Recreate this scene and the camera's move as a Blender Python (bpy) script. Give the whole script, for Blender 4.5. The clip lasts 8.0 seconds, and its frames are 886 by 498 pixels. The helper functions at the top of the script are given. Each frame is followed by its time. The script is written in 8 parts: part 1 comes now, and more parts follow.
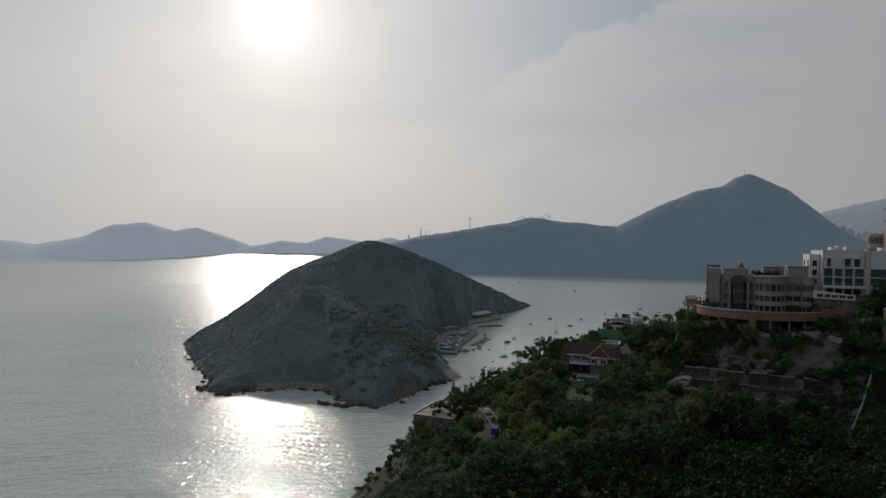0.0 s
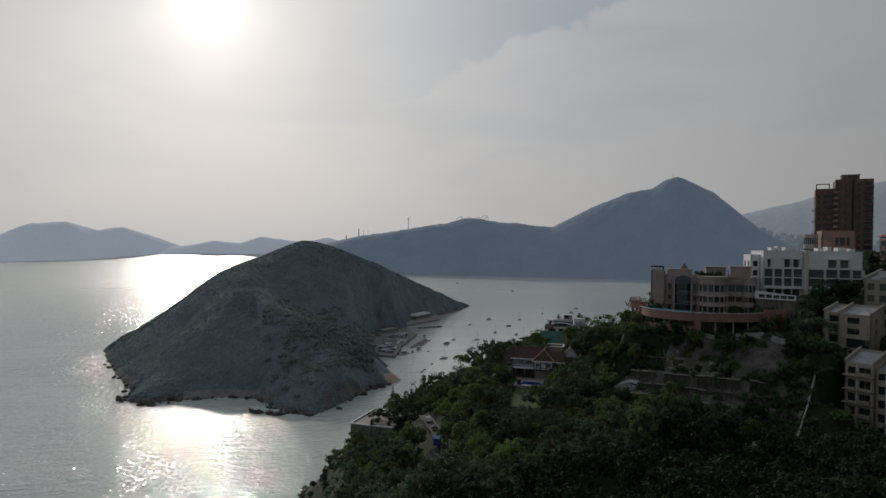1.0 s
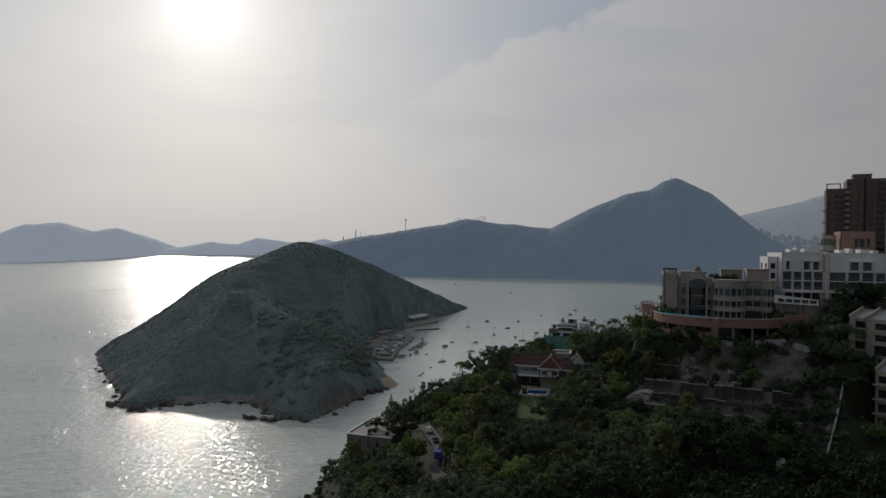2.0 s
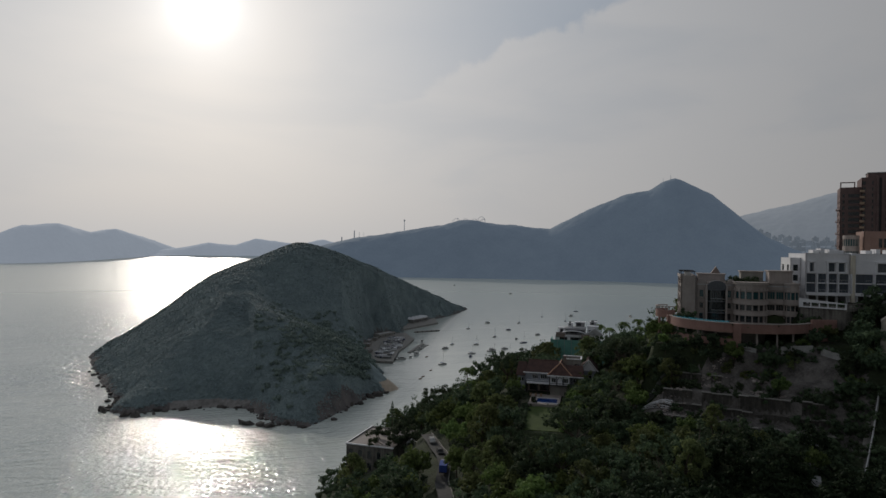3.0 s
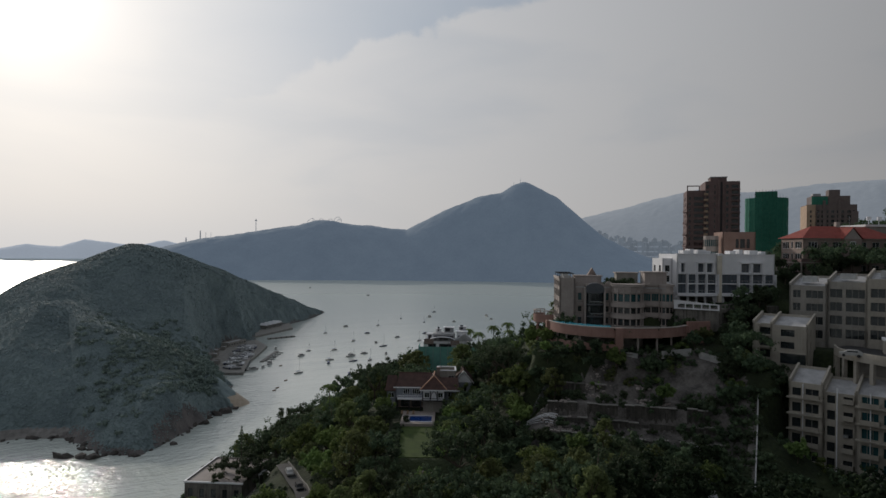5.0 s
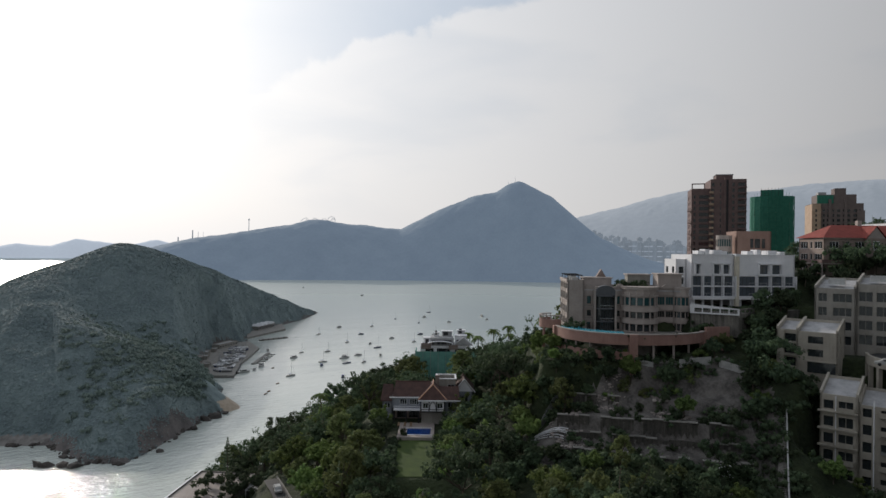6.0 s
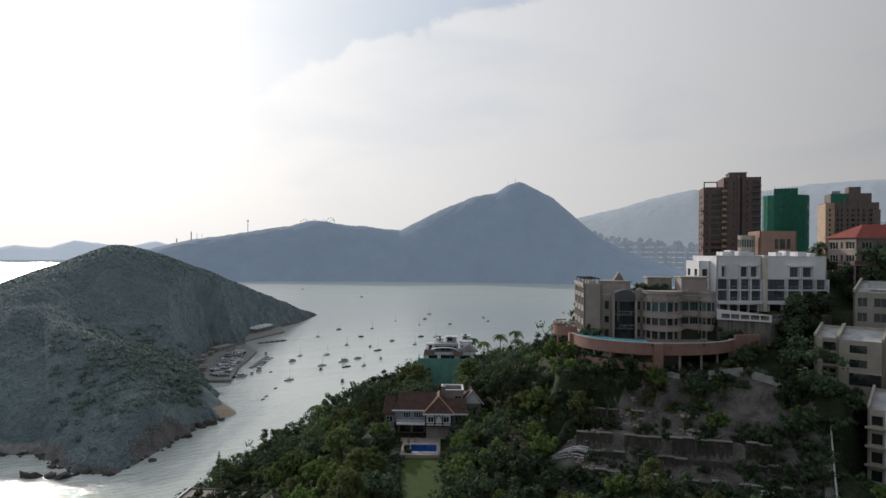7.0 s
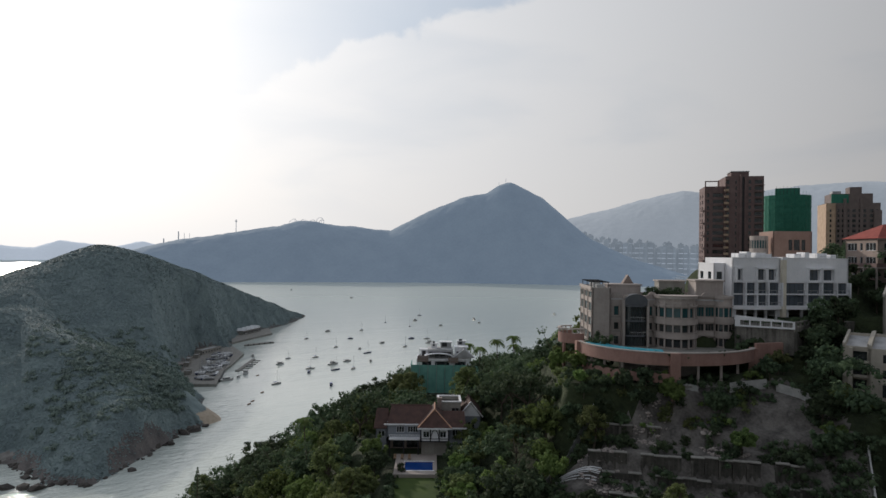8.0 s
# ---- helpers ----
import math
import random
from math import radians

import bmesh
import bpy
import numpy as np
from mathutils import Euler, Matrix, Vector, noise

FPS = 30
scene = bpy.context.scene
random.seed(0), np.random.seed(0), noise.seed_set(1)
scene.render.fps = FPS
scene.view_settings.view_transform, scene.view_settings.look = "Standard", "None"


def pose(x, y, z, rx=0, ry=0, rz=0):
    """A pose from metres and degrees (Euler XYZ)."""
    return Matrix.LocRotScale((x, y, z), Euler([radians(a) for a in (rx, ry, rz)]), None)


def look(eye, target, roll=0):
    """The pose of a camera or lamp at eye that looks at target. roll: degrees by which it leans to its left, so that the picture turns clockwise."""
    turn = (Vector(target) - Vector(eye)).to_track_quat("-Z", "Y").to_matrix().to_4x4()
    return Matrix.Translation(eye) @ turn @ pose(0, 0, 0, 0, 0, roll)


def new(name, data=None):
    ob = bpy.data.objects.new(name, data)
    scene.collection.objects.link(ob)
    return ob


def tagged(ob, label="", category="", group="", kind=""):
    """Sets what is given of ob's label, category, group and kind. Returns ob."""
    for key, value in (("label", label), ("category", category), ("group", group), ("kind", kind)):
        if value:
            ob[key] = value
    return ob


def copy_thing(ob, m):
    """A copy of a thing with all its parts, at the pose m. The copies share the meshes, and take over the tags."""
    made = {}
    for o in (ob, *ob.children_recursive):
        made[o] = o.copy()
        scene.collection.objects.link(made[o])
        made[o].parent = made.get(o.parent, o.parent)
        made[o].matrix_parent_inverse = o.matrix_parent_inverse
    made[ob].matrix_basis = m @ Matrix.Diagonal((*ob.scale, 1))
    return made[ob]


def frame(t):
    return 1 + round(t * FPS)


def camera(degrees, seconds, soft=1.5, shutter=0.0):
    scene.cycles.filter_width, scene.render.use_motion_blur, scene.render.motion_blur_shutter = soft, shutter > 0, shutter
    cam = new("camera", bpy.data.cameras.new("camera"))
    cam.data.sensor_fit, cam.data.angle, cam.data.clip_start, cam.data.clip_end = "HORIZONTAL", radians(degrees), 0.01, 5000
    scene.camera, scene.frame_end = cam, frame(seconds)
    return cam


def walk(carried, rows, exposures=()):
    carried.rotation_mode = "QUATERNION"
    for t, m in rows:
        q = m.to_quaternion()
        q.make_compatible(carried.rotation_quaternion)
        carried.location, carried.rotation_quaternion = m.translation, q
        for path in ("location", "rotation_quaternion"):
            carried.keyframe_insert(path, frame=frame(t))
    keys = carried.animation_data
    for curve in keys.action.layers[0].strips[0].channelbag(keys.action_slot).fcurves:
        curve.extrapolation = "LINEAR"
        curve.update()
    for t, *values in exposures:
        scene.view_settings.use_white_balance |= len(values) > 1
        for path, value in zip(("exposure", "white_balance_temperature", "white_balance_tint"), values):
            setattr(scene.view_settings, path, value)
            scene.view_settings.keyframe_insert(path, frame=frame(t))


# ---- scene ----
cam = camera(70.1, 8.0)
# seconds, eye x y z, heading (clockwise from north), pitch, roll
ROWS = [
    (0, -0.773, -0.050, 110.913, 13.50, -0.40, 0.90),
    (0.1, -0.653, 1.004, 110.919, 13.85, -0.38, 0.90),
    (0.2, -0.490, 2.064, 110.923, 14.88, -0.37, 0.90),
    (0.3, -0.292, 3.128, 110.927, 16.41, -0.35, 0.90),
    (0.4, -0.067, 4.196, 110.930, 17.48, -0.33, 0.90),
    (0.5, 0.178, 5.266, 110.933, 18.21, -0.32, 0.90),
    (1, 1.528, 10.632, 110.939, 19.09, -0.29, 0.90),
    (1.5, 2.786, 15.972, 110.939, 19.24, -0.23, 0.90),
    (3, 5.428, 31.642, 110.963, 19.49, -0.11, 0.90),
    (3.5, 6.410, 36.795, 110.993, 19.60, -0.11, 0.80),
    (4, 7.727, 41.962, 111.037, 19.69, -0.09, 0.80),
    (4.2, 8.370, 44.041, 111.058, 19.73, 0.02, 0.76),
    (4.3, 8.718, 45.083, 111.070, 19.91, 0.07, 0.74),
    (4.4, 9.082, 46.128, 111.082, 20.79, 0.12, 0.72),
    (4.5, 9.464, 47.176, 111.095, 24.33, 0.17, 0.70),
    (4.6, 9.863, 48.226, 111.108, 29.17, 0.17, 0.70),
    (4.7, 10.279, 49.280, 111.121, 32.02, 0.16, 0.70),
    (5.8, 15.658, 61.073, 111.291, 32.85, 0.12, 0.70),
    (6, 16.720, 63.254, 111.324, 33.02, 0.11, 0.70),
    (6.5, 19.348, 68.735, 111.405, 33.06, 0.17, 0.60),
    (7, 21.854, 74.215, 111.475, 33.06, 0.20, 0.60),
    (7.5, 24.270, 79.624, 111.528, 33.36, 0.26, 0.60),
    (8, 26.883, 84.867, 111.552, 33.99, 0.26, 0.70),
]
EXPOSURE = [(0.0, 0.0), (4.6, 0.0), (5.6, 0.86), (8.0, 0.86)]
walk(cam, [(t, pose(x, y, z, 90 + pitch, 0, -heading) @ pose(0, 0, 0, 0, 0, roll)) for t, x, y, z, heading, pitch, roll in ROWS], EXPOSURE)

# ---- sky, sun ----
SUN = Vector((-0.027, 0.943, 0.331)).normalized()
world = bpy.data.worlds.new("hazy_sky")
scene.world = world
world.use_nodes = True
wn, wl = world.node_tree.nodes, world.node_tree.links
wn.clear()


def wnode(kind, **settings):
    n = wn.new(kind)
    for key, value in settings.items():
        n.inputs[key].default_value = value
    return n


def wmath(op, a, b=None):
    n = wn.new("ShaderNodeMath")
    n.operation = op
    for i, v in enumerate((a, b)):
        if v is None:
            continue
        if isinstance(v, (int, float)):
            n.inputs[i].default_value = v
        else:
            wl.new(v, n.inputs[i])
    return n.outputs[0]


def wmix(f, a, b, blend="MIX"):
    n = wn.new("ShaderNodeMix")
    n.data_type, n.blend_type = "RGBA", blend
    for i, v in ((0, f), (6, a), (7, b)):
        if isinstance(v, (int, float)):
            n.inputs[i].default_value = v
        elif isinstance(v, tuple):
            n.inputs[i].default_value = (*v, 1)
        else:
            wl.new(v, n.inputs[i])
    return n.outputs[2]


sky = wn.new("ShaderNodeTexSky")
sky.sky_type, sky.sun_disc = "NISHITA", False
sky.sun_elevation, sky.sun_rotation = math.asin(SUN.z), math.atan2(SUN.x, SUN.y)
sky.dust_density, sky.air_density, sky.altitude = 6.0, 1.0, 100
coord = wn.new("ShaderNodeTexCoord")
way = wn.new("ShaderNodeVectorMath")
way.operation = "NORMALIZE"
wl.new(coord.outputs["Generated"], way.inputs[0])
dot = wn.new("ShaderNodeVectorMath")
dot.operation = "DOT_PRODUCT"
dot.inputs[1].default_value = SUN
wl.new(way.outputs[0], dot.inputs[0])
near_sun = wmath("MAXIMUM", dot.outputs["Value"], 0.0)
# thin overcast veil: grey, a little warmer to the horizon, with soft long clouds
split = wn.new("ShaderNodeSeparateXYZ")
wl.new(way.outputs[0], split.inputs[0])
height = wmath("MAXIMUM", split.outputs["Z"], 0.0)
stretch = wn.new("ShaderNodeMapping")
stretch.inputs["Scale"].default_value = (1.6, 1.6, 5.5)
stretch.inputs["Rotation"].default_value = (0.0, -0.25, 0.0)
wl.new(way.outputs[0], stretch.inputs[0])
clouds = wnode("ShaderNodeTexNoise", Scale=1.5, Detail=5.0, Roughness=0.5, Distortion=0.5)
wl.new(stretch.outputs[0], clouds.inputs["Vector"])
cloud_ramp = wn.new("ShaderNodeMapRange")
cloud_ramp.inputs["From Min"].default_value, cloud_ramp.inputs["From Max"].default_value = 0.42, 0.66
cloud_ramp.interpolation_type = "SMOOTHSTEP"
wl.new(clouds.outputs["Fac"], cloud_ramp.inputs[0])
veil = wmix(wmath("POWER", height, 0.6), (0.405, 0.395, 0.39), (0.345, 0.365, 0.395))
veil = wmix(wmath("MULTIPLY", cloud_ramp.outputs[0], wmath("MINIMUM", wmath("MULTIPLY", height, 2.5), 0.35)), veil, (0.27, 0.30, 0.34))
# a bank of cloud with a clear lower edge, blue-grey and broken above it
edge = wn.new("ShaderNodeVectorMath")
edge.operation = "DOT_PRODUCT"
edge.inputs[1].default_value = (-0.454, -0.0975, 0.886)
wl.new(way.outputs[0], edge.inputs[0])
curl = wnode("ShaderNodeTexNoise", Scale=5.0, Detail=6.0, Roughness=0.55, Distortion=0.4)
wl.new(way.outputs[0], curl.inputs["Vector"])
lifted = wmath("ADD", edge.outputs["Value"], wmath("MULTIPLY", wmath("SUBTRACT", curl.outputs["Fac"], 0.42), 0.16))
front = wn.new("ShaderNodeMapRange")
front.interpolation_type = "SMOOTHSTEP"
front.inputs["From Min"].default_value, front.inputs["From Max"].default_value = 0.0, 0.014
wl.new(lifted, front.inputs[0])
back = wn.new("ShaderNodeMapRange")
back.interpolation_type = "SMOOTHSTEP"
back.inputs["From Min"].default_value, back.inputs["From Max"].default_value = 0.02, 0.3
back.inputs["To Min"].default_value, back.inputs["To Max"].default_value = 1.0, 0.35
wl.new(lifted, back.inputs[0])
aloft = wn.new("ShaderNodeMapRange")
aloft.interpolation_type = "SMOOTHSTEP"
aloft.inputs["From Min"].default_value, aloft.inputs["From Max"].default_value = 0.13, 0.33
aloft.inputs["To Min"].default_value, aloft.inputs["To Max"].default_value = 0.0, 1.0
wl.new(split.outputs["Z"], aloft.inputs[0])
bank = wmath("MULTIPLY", wmath("MULTIPLY", front.outputs[0], aloft.outputs[0]), wmath("MULTIPLY", back.outputs[0], wmath("ADD", 0.55, wmath("MULTIPLY", curl.outputs["Fac"], 0.7))))
veil = wmix(wmath("MULTIPLY", bank, wmath("SUBTRACT", 1.0, wmath("POWER", near_sun, 14.0))), veil, (0.245, 0.285, 0.34))
base = wmix(0.998, sky.outputs[0], veil)
# haze scatters forwards: the sky dims away from the sun
side = wn.new("ShaderNodeMapRange")
side.inputs["From Min"].default_value, side.inputs["From Max"].default_value = 0.2, 0.95
side.inputs["To Min"].default_value, side.inputs["To Max"].default_value = 0.48, 1.12
wl.new(dot.outputs["Value"], side.inputs[0])
base = wmix(1.0, base, side.outputs[0], "MULTIPLY")
wide = wmath("MULTIPLY", wmath("POWER", near_sun, 10.0), 0.15)
halo = wmath("MULTIPLY", wmath("POWER", near_sun, 60.0), 0.10)
bloom = wmath("MULTIPLY", wmath("POWER", near_sun, 420.0), 0.3)
core = wmath("MULTIPLY", wmath("POWER", near_sun, 3200.0), 2.0)
glow = wmath("ADD", wmath("ADD", wide, bloom), wmath("ADD", halo, core))
light = wmix(1.0, base, wmix(1.0, (1.0, 0.99, 0.975), glow, "MULTIPLY"), "ADD")
background = wn.new("ShaderNodeBackground")
background.inputs["Strength"].default_value = 1.0
wl.new(light, background.inputs["Color"])
world_out = wn.new("ShaderNodeOutputWorld")
wl.new(background.outputs[0], world_out.inputs["Surface"])

sun_lamp = bpy.data.lights.new("sun", "SUN")
sun_lamp.energy, sun_lamp.angle, sun_lamp.color = 1.0, radians(1.3), (1.0, 0.91, 0.8)
sun = new("sun", sun_lamp)
sun.matrix_world = look((0, 0, 600), Vector((0, 0, 600)) - SUN * 100)

# ---- materials ----
def material(name):
    m = bpy.data.materials.new(name)
    m.use_nodes = True
    nt = m.node_tree
    return m, nt, nt.nodes, nt.links, nt.nodes["Principled BSDF"]


def surface(name, dark, light, scale=0.5, rough=0.85, bump=0.3, fine=6.0, spread=0.08, metal=0.0, detail=6.0, depth=0.03, streaks=0.0, random_by="OBJECT"):
    """Two-scale procedural surface: broad stains, fine grain, a little change from piece to piece."""
    m, nt, n, l, bsdf = material(name)
    co = n.new("ShaderNodeTexCoord")
    geo = n.new("ShaderNodeNewGeometry")
    broad, grain = n.new("ShaderNodeTexNoise"), n.new("ShaderNodeTexNoise")
    broad.inputs["Scale"].default_value, broad.inputs["Detail"].default_value = scale, detail
    grain.inputs["Scale"].default_value, grain.inputs["Detail"].default_value = scale * fine, 4.0
    l.new(geo.outputs["Position"], broad.inputs["Vector"])
    l.new(geo.outputs["Position"], grain.inputs["Vector"])
    mix = n.new("ShaderNodeMath")
    mix.operation = "MULTIPLY_ADD"
    mix.inputs[1].default_value = 0.45
    l.new(grain.outputs["Fac"], mix.inputs[0])
    l.new(broad.outputs["Fac"], mix.inputs[2])
    value = mix.outputs[0]
    if streaks:
        runs = n.new("ShaderNodeTexNoise")
        squeeze = n.new("ShaderNodeMapping")
        squeeze.inputs["Scale"].default_value = (2.2, 2.2, 0.12)
        l.new(geo.outputs["Position"], squeeze.inputs[0])
        l.new(squeeze.outputs[0], runs.inputs["Vector"])
        runs.inputs["Scale"].default_value, runs.inputs["Detail"].default_value = 1.0, 3.0
        add = n.new("ShaderNodeMath")
        add.operation = "MULTIPLY_ADD"
        add.inputs[1].default_value = streaks
        l.new(runs.outputs["Fac"], add.inputs[0])
        l.new(value, add.inputs[2])
        value = add.outputs[0]
    rng = n.new("ShaderNodeMapRange")
    rng.inputs["From Min"].default_value = 0.5 + 0.35 * streaks
    rng.inputs["From Max"].default_value = 0.95 + 0.65 * streaks
    l.new(value, rng.inputs[0])
    colour = n.new("ShaderNodeMix")
    colour.data_type = "RGBA"
    colour.inputs[6].default_value, colour.inputs[7].default_value = (*dark, 1), (*light, 1)
    l.new(rng.outputs[0], colour.inputs[0])
    hsv = n.new("ShaderNodeHueSaturation")
    vary = n.new("ShaderNodeMapRange")
    vary.inputs["To Min"].default_value, vary.inputs["To Max"].default_value = 1 - spread, 1 + spread
    if random_by == "OBJECT":
        info = n.new("ShaderNodeObjectInfo")
        l.new(info.outputs["Random"], vary.inputs[0])
    else:
        l.new(geo.outputs["Random Per Island"], vary.inputs[0])
    l.new(vary.outputs[0], hsv.inputs["Value"])
    l.new(colour.outputs[2], hsv.inputs["Color"])
    l.new(hsv.outputs[0], bsdf.inputs["Base Color"])
    bsdf.inputs["Roughness"].default_value, bsdf.inputs["Metallic"].default_value = rough, metal
    b = n.new("ShaderNodeBump")
    b.inputs["Strength"].default_value, b.inputs["Distance"].default_value = bump, depth
    l.new(grain.outputs["Fac"], b.inputs["Height"])
    l.new(b.outputs[0], bsdf.inputs["Normal"])
    return m


def leafy(name, dark, light, translucent=0.25):
    m, nt, n, l, bsdf = material(name)
    geo, info = n.new("ShaderNodeNewGeometry"), n.new("ShaderNodeObjectInfo")
    mix = n.new("ShaderNodeMix")
    mix.data_type = "RGBA"
    mix.inputs[6].default_value, mix.inputs[7].default_value = (*dark, 1), (*light, 1)
    patch = n.new("ShaderNodeTexNoise")
    patch.inputs["Scale"].default_value, patch.inputs["Detail"].default_value = 0.16, 3.0
    l.new(geo.outputs["Position"], patch.inputs["Vector"])
    blend = n.new("ShaderNodeMath")
    blend.operation = "MULTIPLY_ADD"
    blend.inputs[1].default_value = 0.55
    l.new(geo.outputs["Random Per Island"], blend.inputs[0])
    shift = n.new("ShaderNodeMath")
    shift.operation = "SUBTRACT"
    shift.inputs[1].default_value = 0.22
    l.new(patch.outputs["Fac"], shift.inputs[0])
    l.new(shift.outputs[0], blend.inputs[2])
    l.new(blend.outputs[0], mix.inputs[0])
    hsv = n.new("ShaderNodeHueSaturation")
    hue, val = n.new("ShaderNodeMapRange"), n.new("ShaderNodeMapRange")
    hue.inputs["To Min"].default_value, hue.inputs["To Max"].default_value = 0.49, 0.525
    val.inputs["To Min"].default_value, val.inputs["To Max"].default_value = 0.65, 1.3
    l.new(info.outputs["Random"], hue.inputs[0])
    l.new(info.outputs["Random"], val.inputs[0])
    l.new(hue.outputs[0], hsv.inputs["Hue"])
    l.new(val.outputs[0], hsv.inputs["Value"])
    l.new(mix.outputs[2], hsv.inputs["Color"])
    l.new(hsv.outputs[0], bsdf.inputs["Base Color"])
    bsdf.inputs["Roughness"].default_value = 0.7
    bsdf.inputs["Specular IOR Level"].default_value = 0.1
    thin = n.new("ShaderNodeBsdfTranslucent")
    l.new(hsv.outputs[0], thin.inputs["Color"])
    both = n.new("ShaderNodeMixShader")
    both.inputs[0].default_value = translucent
    l.new(bsdf.outputs[0], both.inputs[1])
    l.new(thin.outputs[0], both.inputs[2])
    l.new(both.outputs[0], n["Material Output"].inputs["Surface"])
    return m


def glassy(name, tint, rough=0.05, transmission=0.35):
    m, nt, n, l, bsdf = material(name)
    bsdf.inputs["Base Color"].default_value = (*tint, 1)
    bsdf.inputs["Roughness"].default_value = rough
    bsdf.inputs["Transmission Weight"].default_value = transmission
    bsdf.inputs["IOR"].default_value = 1.5
    return m


def sea_water():
    m, nt, n, l, bsdf = material("sea_water")
    geo = n.new("ShaderNodeNewGeometry")
    bsdf.inputs["Base Color"].default_value = (0.55, 0.6, 0.565, 1)
    bsdf.inputs["IOR"].default_value = 1.45
    # roughness grows away from the camera's start, fitted to its view of far waves
    run = n.new("ShaderNodeVectorMath")
    run.operation = "LENGTH"
    l.new(geo.outputs["Position"], run.inputs[0])
    far_roughness = n.new("ShaderNodeMapRange")
    far_roughness.inputs["From Min"].default_value, far_roughness.inputs["From Max"].default_value = 350.0, 1900.0
    far_roughness.inputs["To Min"].default_value, far_roughness.inputs["To Max"].default_value = 0.03, 0.32
    l.new(run.outputs["Value"], far_roughness.inputs[0])
    l.new(far_roughness.outputs[0], bsdf.inputs["Roughness"])

    def ripple(scale, stretch, detail, rough=0.55):
        mp, t = n.new("ShaderNodeMapping"), n.new("ShaderNodeTexNoise")
        mp.inputs["Scale"].default_value = stretch
        mp.inputs["Rotation"].default_value = (0, 0, -0.05)
        l.new(geo.outputs["Position"], mp.inputs[0])
        l.new(mp.outputs[0], t.inputs["Vector"])
        t.inputs["Scale"].default_value, t.inputs["Detail"].default_value, t.inputs["Roughness"].default_value = scale, detail, rough
        return t.outputs["Fac"]

    swell = ripple(0.05, (1.0, 2.2, 1.0), 1.0)
    wave = ripple(0.2, (1.0, 1.3, 1.0), 2.0)
    chop = ripple(0.5, (1.0, 1.1, 1.0), 2.5, 0.6)
    long = ripple(0.014, (0.6, 2.2, 1.0), 4.0, 0.65)
    calm = ripple(0.006, (1.0, 1.8, 1.0), 3.0)
    # wind: choppier patches and calmer slicks
    wind = n.new("ShaderNodeMapRange")
    wind.inputs["From Min"].default_value, wind.inputs["From Max"].default_value = 0.35, 0.65
    wind.inputs["To Min"].default_value, wind.inputs["To Max"].default_value = 0.65, 1.0
    l.new(calm, wind.inputs[0])
    # the bay lies in the lee of the island
    place, lee, force = n.new("ShaderNodeSeparateXYZ"), n.new("ShaderNodeMapRange"), n.new("ShaderNodeMath")
    l.new(geo.outputs["Position"], place.inputs[0])
    lee.inputs["From Min"].default_value, lee.inputs["From Max"].default_value = 20.0, 190.0
    lee.inputs["To Min"].default_value, lee.inputs["To Max"].default_value = 1.0, 0.24
    l.new(place.outputs["X"], lee.inputs[0])
    force.operation = "MULTIPLY"
    l.new(wind.outputs[0], force.inputs[0])
    l.new(lee.outputs[0], force.inputs[1])
    normal = None
    for height, distance in ((long, 3.2), (swell, 0.4), (wave, 1.05), (chop, 0.55)):
        b = n.new("ShaderNodeBump")
        b.inputs["Distance"].default_value = distance
        l.new(force.outputs[0], b.inputs["Strength"])
        l.new(height, b.inputs["Height"])
        if normal:
            l.new(normal, b.inputs["Normal"])
        normal = b.outputs[0]
    l.new(normal, bsdf.inputs["Normal"])
    return m


SEA = sea_water()
LEAF = [leafy("leaves_green", (0.056, 0.09, 0.038), (0.24, 0.312, 0.098), 0.35), leafy("leaves_deep", (0.036, 0.057, 0.04), (0.124, 0.164, 0.086), 0.32), leafy("leaves_olive", (0.062, 0.08, 0.04), (0.228, 0.256, 0.1), 0.35)]
# darker copy of the leaves: the ravine's shade is put into their colour
RAVINE_SHADE_LEAF = leafy("ravine_shade_leaves", (0.014, 0.026, 0.016), (0.046, 0.068, 0.032))
BLOSSOM = leafy("blossom_mauve", (0.1, 0.05, 0.06), (0.19, 0.1, 0.12))
BARK = surface("bark", (0.05, 0.04, 0.03), (0.13, 0.105, 0.08), 2.0)
# white house walls, with their bluish shade put into the colour
SHADED_WHITE = surface("shaded_white_render", (0.2, 0.215, 0.245), (0.28, 0.3, 0.335), 0.4, streaks=0.3)
SCRUB = surface("scrub_ground", (0.012, 0.02, 0.008), (0.04, 0.055, 0.02), 0.15, 0.95, 0.8, 8.0, depth=0.6)
# haze is put into the island's leaf and canopy colours: paler, bluer than foliage
HAZY_LEAF = leafy("hazy_island_leaves", (0.232, 0.303, 0.33), (0.365, 0.465, 0.465), 0.1)
HAZY_SPUR_LEAF = leafy("hazy_spur_leaves", (0.245, 0.322, 0.315), (0.38, 0.48, 0.42), 0.1)
HAZY_CANOPY = surface("hazy_forest_canopy", (0.12, 0.162, 0.178), (0.23, 0.29, 0.292), 0.06, 0.95, 0.6, 6.0, depth=0.9)
FAR_WOODS = surface("hazy_far_woods", (0.075, 0.105, 0.13), (0.115, 0.15, 0.175), 0.012, 0.95, 0.3, 9.0, depth=3.0)
ROCK = surface("shore_rock", (0.046, 0.041, 0.038), (0.12, 0.105, 0.095), 0.25, 0.9, 0.9, 7.0, depth=0.4)
# lighter mauve-grey copy of the shore rock, tinted for haze
HAZY_ISLE_ROCK = surface("hazy_island_rock", (0.085, 0.08, 0.08), (0.2, 0.178, 0.17), 0.12, 0.9, 0.9, 7.0, depth=0.6)
